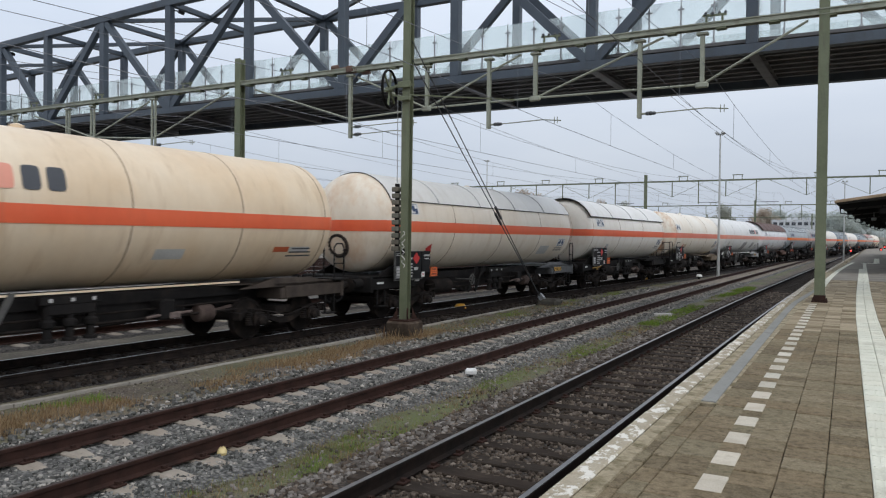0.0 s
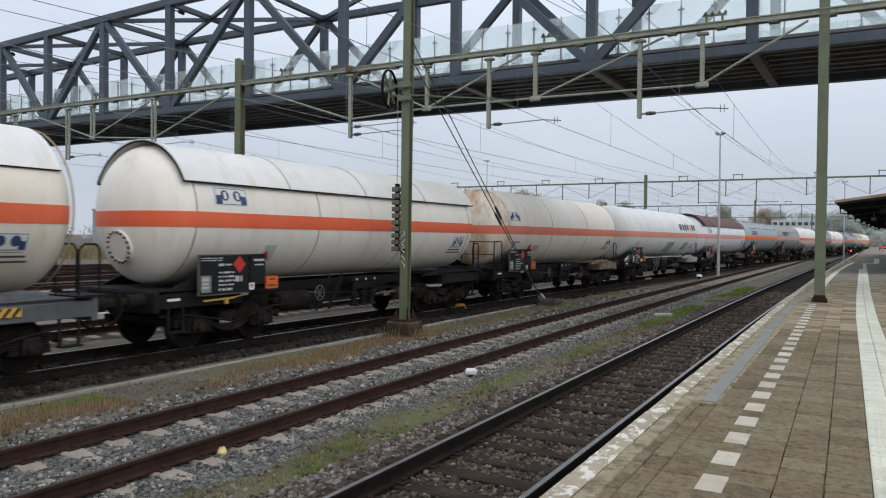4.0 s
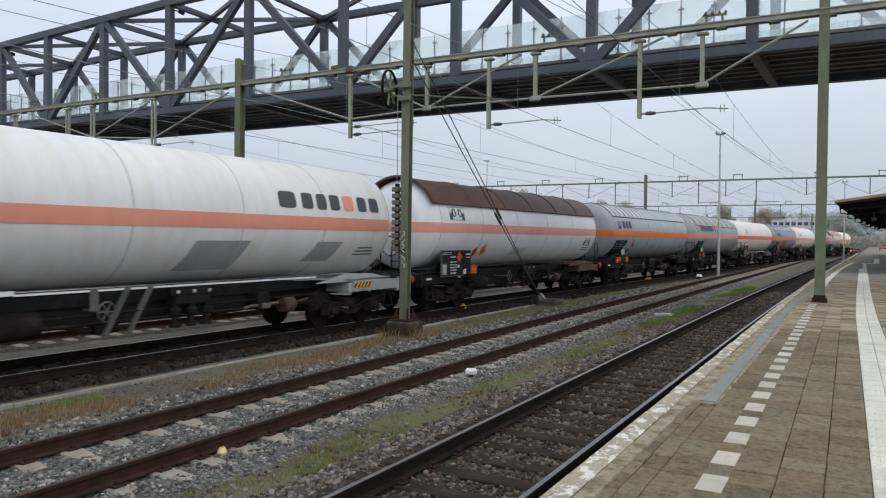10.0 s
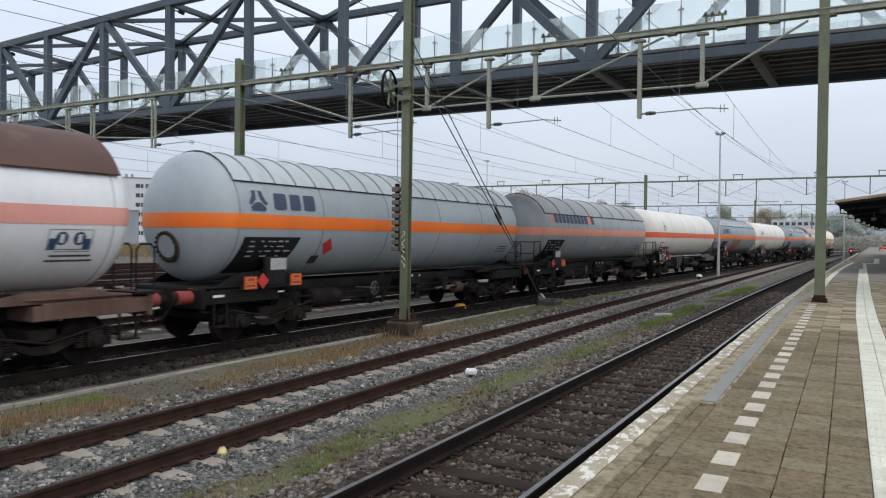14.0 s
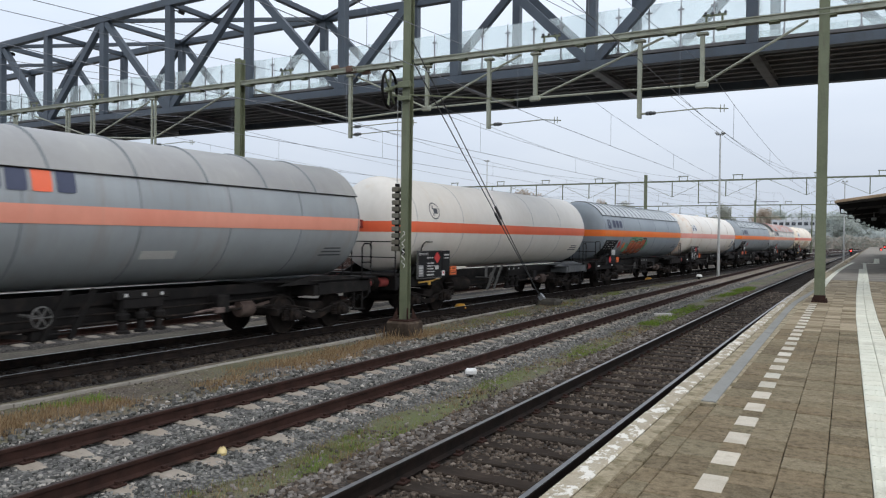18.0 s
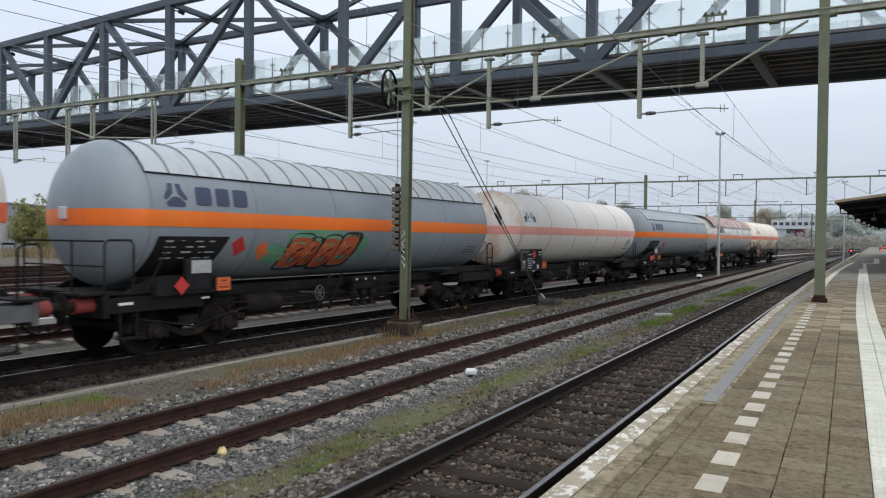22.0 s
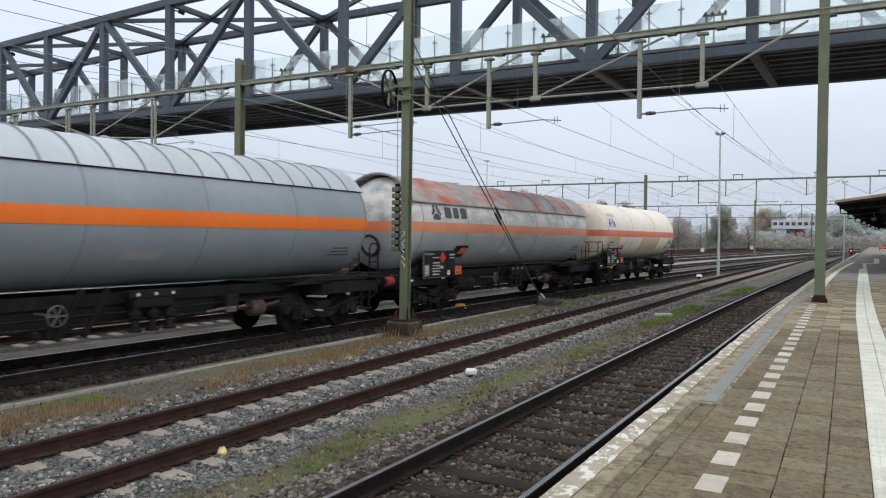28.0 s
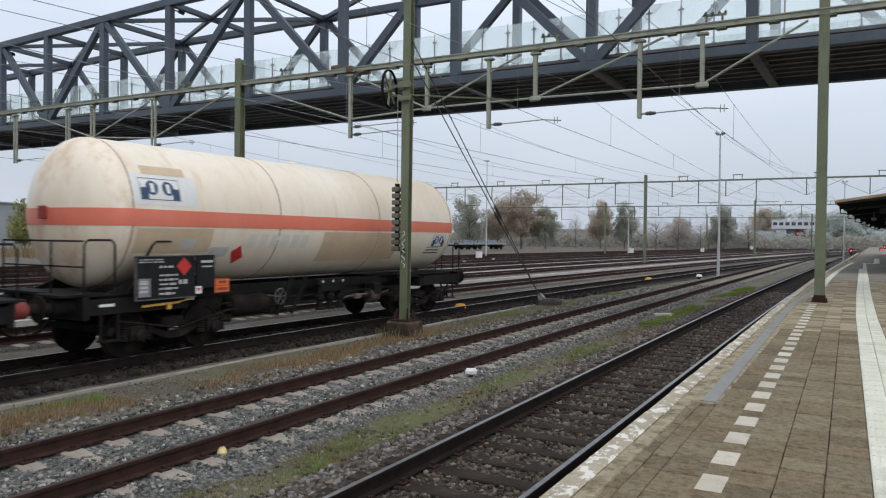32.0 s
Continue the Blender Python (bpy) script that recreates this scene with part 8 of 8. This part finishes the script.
box_house("equipment_shed", pose(-174.2, 131.9, -0.35, 0, 0, 48), (11.0, 5.0, 9.0), M_GREYWALL, "grey equipment shed beyond the sidings", [(0, 3.2, 3.4, 2.0, M_GREYWALL)])


def office():
    t = thing("office_building", pose(-27.3, 431.0, -0.35, 0, 0, 2), "pale modern office building with red panels far down the line", "building", "far buildings")
    part("wall", Shape().box((0, 0, 11.6), (24, 14, 4.8), ch=0.1), M_WHITEWALL, t)
    part("wall", Shape().box((-7.5, 0, 4.6), (5, 12, 9.2), ch=0.1), M_WHITEWALL, t)
    part("wall", Shape().box((2, 1.0, 4.6), (14, 10, 9.2), ch=0.1), M_GREYWALL, t)
    part("red_panel", Shape().box((1.5, -4.2, 5.0), (5, 0.4, 7.5)), M_REDWALL, t)
    part("wall", Shape().box((8.8, -4.0, 4.6), (2.2, 0.6, 9.2)), M_WHITEWALL, t)
    for k in range(4):
        part("roof_plant", Shape().box((-4 + k * 3.2, 0, 14.6 + 0.3 * (k % 2)), (2.2, 3, 1.4)), M_WHITEWALL, t)
    for k in range(8):
        w = part("window", Shape().box((-10.2 + k * 2.9, -7.02, 11.9), (2.0, 0.1, 1.7)), M_GREYWALL, t)
        part("pane", Shape().box((-10.2 + k * 2.9, -7.08, 11.9), (1.8, 0.05, 1.5)), M_DARKPANE, w)


office()
for k, (x, y, w, h, mt) in enumerate(((-47.0, 402.0, 9, 4.5, M_WHITEWALL), (-60.0, 380.0, 10, 4.2, M_WHITEWALL), (-105.0, 300.0, 12, 6.5, M_GREYWALL), (-31.9, 395.0, 5, 4, M_GREYWALL))):
    box_house("house", pose(x, y, -0.35, 0, 0, 10), (w, 8, h), mt, "small pale house beyond the trees", [(-w / 4, 2.0, 1.6, 1.4, M_DARKPANE), (w / 4, 2.0, 1.6, 1.4, M_DARKPANE)])


# flat wagons parked on the far sidings
def flat_wagon(x, y, turn):
    t = thing("flat_wagon", pose(x, y, 0.0, 0, 0, turn), "parked blue grey flat wagon with low stanchions", "flat wagon", "parked flat wagons")
    part("deck", Shape().box((0, 0, 1.15), (2.7, 13.0, 0.24), ch=0.02), M_GREY9, t)
    part("sole_bar", Shape().box((0, 0, 0.92), (1.6, 12.0, 0.3)), M_BLACK, t)
    for s in range(10):
        for e in (-1.3, 1.3):
            part("stanchion", Shape().box((e, -5.8 + s * 1.29, 1.55), (0.12, 0.3, 0.7)), M_GREY9, t)
    for yc in (-4.3, 4.3):
        bg = new("bogie", ME_BOGIE)
        bg.parent, bg.matrix_basis = t, Matrix.Translation((0, yc, 0))
        for dy in (-0.9, 0.9):
            ws = new("wheelset", ME_WHEELSET)
            ws.parent, ws.matrix_basis = bg, Matrix.Translation((0, dy, AXLE))


for x, y in ((-69.5, 127.5), (-68.2, 141.0)):
    flat_wagon(x, y, -5.5)
# ---------------------------------------------------------------- loose ballast stones, weeds and grass


def stones(name, label, line, spans, count, s0, s1, mat, seed, size=(0.022, 0.042), z=-0.20, power=1.6, keep=None):
    """Broken stones scattered over strips beside and between the rails; denser near the camera."""
    rng = np.random.default_rng(seed)
    s = s0 + (s1 - s0) * rng.random(count) ** power
    which = rng.integers(0, len(spans), count)
    lo = np.array([a for a, b in spans])[which]
    hi = np.array([b for a, b in spans])[which]
    off = lo + (hi - lo) * rng.random(count)
    pts = np.array([line(v) for v in s])
    x = pts[:, 0] + off * np.cos(pts[:, 2])
    y = pts[:, 1] - off * np.sin(pts[:, 2])
    r = rng.uniform(*size, count) * (1 + 0.012 * (s - s0))
    drop = np.clip(np.abs(off) - 1.6, 0, 1) * 0.22
    c = np.stack([x, y, z - drop + rng.uniform(-0.02, 0.012, count)], 1)
    cube = np.array([(a, b, d) for a in (-1, 1) for b in (-1, 1) for d in (-1, 1)], float)
    v = cube[None] * rng.uniform(0.45, 1.1, (count, 8, 3)) * r[:, None, None] * rng.uniform(0.6, 1.3, (count, 1, 3))
    a = rng.uniform(0, 6.283, count)
    ca, sa = np.cos(a)[:, None], np.sin(a)[:, None]
    t = rng.uniform(-0.6, 0.6, count)
    ct, st = np.cos(t)[:, None], np.sin(t)[:, None]
    vx, vy, vz = v[..., 0], v[..., 1], v[..., 2]
    vy, vz = vy * ct - vz * st, vy * st + vz * ct
    v = np.stack([vx * ca - vy * sa, vx * sa + vy * ca, vz], -1) + c[:, None, :]
    quad = np.array([(0, 1, 3, 2), (4, 6, 7, 5), (0, 4, 5, 1), (2, 3, 7, 6), (0, 2, 6, 4), (1, 5, 7, 3)])
    f = (np.arange(count)[:, None, None] * 8 + quad[None]).reshape(-1, 4)
    me = bpy.data.meshes.new(name)
    me.vertices.add(count * 8)
    me.vertices.foreach_set("co", v.reshape(-1))
    me.loops.add(len(f) * 4)
    me.loops.foreach_set("vertex_index", f.reshape(-1))
    me.polygons.add(len(f))
    me.polygons.foreach_set("loop_start", np.arange(len(f)) * 4)
    me.update(calc_edges=True)
    me.validate()
    me.materials.append(mat)
    ob = new(name, me)
    return tagged(ob, label, "gravel", kind="stuff")


M_STONE_B = islands("grey broken stone", [(0.0, (0.045, 0.045, 0.042)), (0.35, (0.115, 0.115, 0.107)), (0.75, (0.215, 0.212, 0.197)), (0.93, (0.33, 0.315, 0.285)), (1.0, (0.52, 0.48, 0.43))])
M_STONE_A = islands("brown broken stone", [(0.0, (0.042, 0.032, 0.025)), (0.4, (0.08, 0.062, 0.048)), (0.8, (0.145, 0.116, 0.092)), (1.0, (0.25, 0.21, 0.172))])
M_STONE_D = islands("dusty grey brown stone", [(0.0, (0.07, 0.06, 0.052)), (0.5, (0.14, 0.125, 0.11)), (1.0, (0.30, 0.275, 0.25))])
M_STONE_C = islands("oily broken stone", [(0.0, (0.014, 0.011, 0.01)), (0.6, (0.03, 0.024, 0.02)), (1.0, (0.065, 0.052, 0.043))])
stones("ballast_stones", "loose grey ballast stones", LB, [(-0.66, 0.66)], 32000, 2.5, 48, M_STONE_B, 1, size=(0.012, 0.026), z=-0.230)
stones("ballast_stones", "loose grey ballast stones", LB, [(-1.75, -0.86), (0.86, 1.38)], 30000, 2.5, 48, M_STONE_B, 11, size=(0.012, 0.026), z=-0.212)
stones("ballast_stones", "loose grey ballast stones", LB, [(-1.7, 1.5)], 9000, -8, 2.6, M_STONE_B, 12, size=(0.016, 0.034), z=-0.206, power=0.8)
stones("ballast_stones", "loose brown ballast stones", LA, [(-1.7, 1.5)], 8000, -8, 2.6, M_STONE_A, 13, size=(0.018, 0.036), z=-0.21, power=0.8)
stones("ballast_stones", "loose brown ballast stones", LA, [(-0.66, 0.66), (-0.66, 0.66), (-1.8, -0.86), (0.86, 1.3)], 34000, 2.5, 40, M_STONE_A, 2, size=(0.015, 0.031), z=-0.214)
stones("ballast_stones", "loose dark ballast stones", LC, [(-0.66, 0.66), (0.86, 1.5), (-1.6, -0.86)], 9000, 3, 40, M_STONE_C, 3, size=(0.025, 0.05), z=-0.215)
stones("ballast_stones", "loose grey ballast stones", LB, [(-0.06, 0.30)], 5200, 2.5, 46, M_STONE_B, 8, size=(0.013, 0.027), z=-0.208)
stones("scattered_stones", "stones scattered over the soil", shifted(LB, -2.1), [(-0.3, 0.4)], 1800, 3, 40, M_STONE_B, 4, z=-0.245)
stones("scattered_stones", "fine gravel in the soil beside the cable trough", shifted(LB, -2.9), [(-0.7, 0.7)], 4200, 3, 36, M_STONE_D, 14, size=(0.008, 0.018), z=-0.252)
stones("scattered_stones", "grey brown stones along the edge of the ballast", shifted(LA, -1.55), [(-0.12, 0.3)], 6500, 3, 36, M_STONE_D, 5, size=(0.014, 0.034), z=-0.215)
stones("scattered_stones", "stones scattered over the soil", shifted(LA, -2.1), [(-0.5, 0.3)], 1500, 3, 30, M_STONE_D, 6, size=(0.012, 0.026), z=-0.24)

M_GRASS = islands("green weeds", [(0.0, (0.09, 0.15, 0.02)), (0.6, (0.16, 0.27, 0.035)), (1.0, (0.27, 0.34, 0.085))])
M_MOSS = islands("olive moss and low weeds", [(0.0, (0.13, 0.12, 0.045)), (0.5, (0.17, 0.18, 0.06)), (1.0, (0.26, 0.25, 0.11))])
M_STRAW = islands("dry straw weeds", [(0.0, (0.15, 0.085, 0.045)), (0.5, (0.27, 0.185, 0.10)), (1.0, (0.38, 0.29, 0.17))])
_rng = random.Random(31)


def strip_spots(line, lo, hi, s0, s1, n, r, h, k, thr, seed):
    """Tufts in drifts along a strip."""
    out = []
    while len(out) < n:
        s, o = s0 + (s1 - s0) * _rng.random() ** 1.3, _rng.uniform(lo, hi)
        x, y, hd = line(s)
        if noise.noise((s * 0.45, o * 0.9, seed)) < thr:
            continue
        out.append((x + o, y, -0.262, r * _rng.uniform(0.5, 1.3), h * _rng.uniform(0.5, 1.3), k))
    return out


blades("low_weeds", "olive moss and low weeds between the tracks", strip_spots(LA, -2.55, -1.68, 2.5, 42, 1500, 0.16, 0.065, 22, -0.08, 3) + strip_spots(LA, -2.7, -1.7, 2.5, 42, 600, 0.15, 0.055, 18, -0.3, 5) + strip_spots(LB, -3.2, -2.2, 18, 44, 420, 0.2, 0.08, 20, -0.1, 8), M_MOSS, 44)
blades("green_weeds", "green weeds between the tracks", strip_spots(LA, -2.4, -1.72, 3.5, 21, 260, 0.15, 0.065, 24, 0.05, 3)
       + strip_spots(LA, -2.4, -1.75, 22.5, 30, 190, 0.2, 0.10, 40, 0.0, 3) + strip_spots(LA, -2.3, -1.7, 35, 44, 190, 0.2, 0.11, 34, -0.05, 3)
       + strip_spots(LB, -3.3, -2.5, 3.5, 7.6, 150, 0.18, 0.10, 26, -0.1, 8) + strip_spots(LB, -3.2, -2.2, 18, 42, 130, 0.18, 0.08, 20, 0.1, 8), M_GRASS, 41)
blades("dry_weeds", "dry brown grass beside the cable trough", strip_spots(LB, -3.0, -1.95, 5, 18, 800, 0.16, 0.125, 18, 0.0, 14) + strip_spots(LB, -3.2, -1.95, 4, 30, 400, 0.17, 0.11, 16, -0.1, 14) + strip_spots(LA, -2.75, -1.5, 4, 24, 500, 0.14, 0.09, 14, -0.1, 20)
       + [(-10.25 + 0.5 * math.cos(a), 16.2 + 0.5 * math.sin(a), -0.27, 0.18, 0.30, 16) for a in range(7)], M_STRAW, 42)
slab = part("concrete_slab", Shape().box((0, 0, 0), (0.55, 0.28, 0.08), ch=0.01), M_EDGING)
slab.matrix_basis = pose(-5.65, 25.4, -0.18, 2, -2, 18)
tagged(slab, "pale concrete slab lying in the grass", "slab")
# ---------------------------------------------------------------- what moves
SPEEDS = [5.749, 5.762, 6.02, 6.252, 6.444, 6.391, 6.679, 6.542, 6.688]


def run(t):
    """Metres that the train has gone at t seconds."""
    i = min(int(t / 4), 7)
    done = sum((SPEEDS[k] + SPEEDS[k + 1]) * 2 for k in range(i))
    d = t - 4 * i
    return done + SPEEDS[i] * d + (SPEEDS[i + 1] - SPEEDS[i]) * d * d / 8


LENGTHS = [16.62, 16.05, 14.32, 14.49, 16.43, 16.62, 16.58, 16.07, 16.52, 16.43, 16.57, 16.20, 16.52, 14.45]


def wagon_pose(s, ln):
    a, b = line_c(s + 2.65), line_c(s + ln - 2.65)
    h = math.atan2(b[0] - a[0], b[1] - a[1])
    return pose(a[0] - 2.65 * math.sin(h), a[1] - 2.65 * math.cos(h), 0, 0, 0, -math.degrees(h))


def motions():
    for (t, u), ln in zip(WAGONS, LENGTHS):
        walk(t, [(k * 0.5, wagon_pose(u - run(k * 0.5), ln)) for k in range(65)])
    step = 0.1
    for ws in WHEELS:
        y = ws.matrix_basis.translation[1]
        walk(ws, [(k * step, pose(0, y, AXLE, math.degrees(run(k * step) / AXLE), 0, 0)) for k in range(321)])


motions()
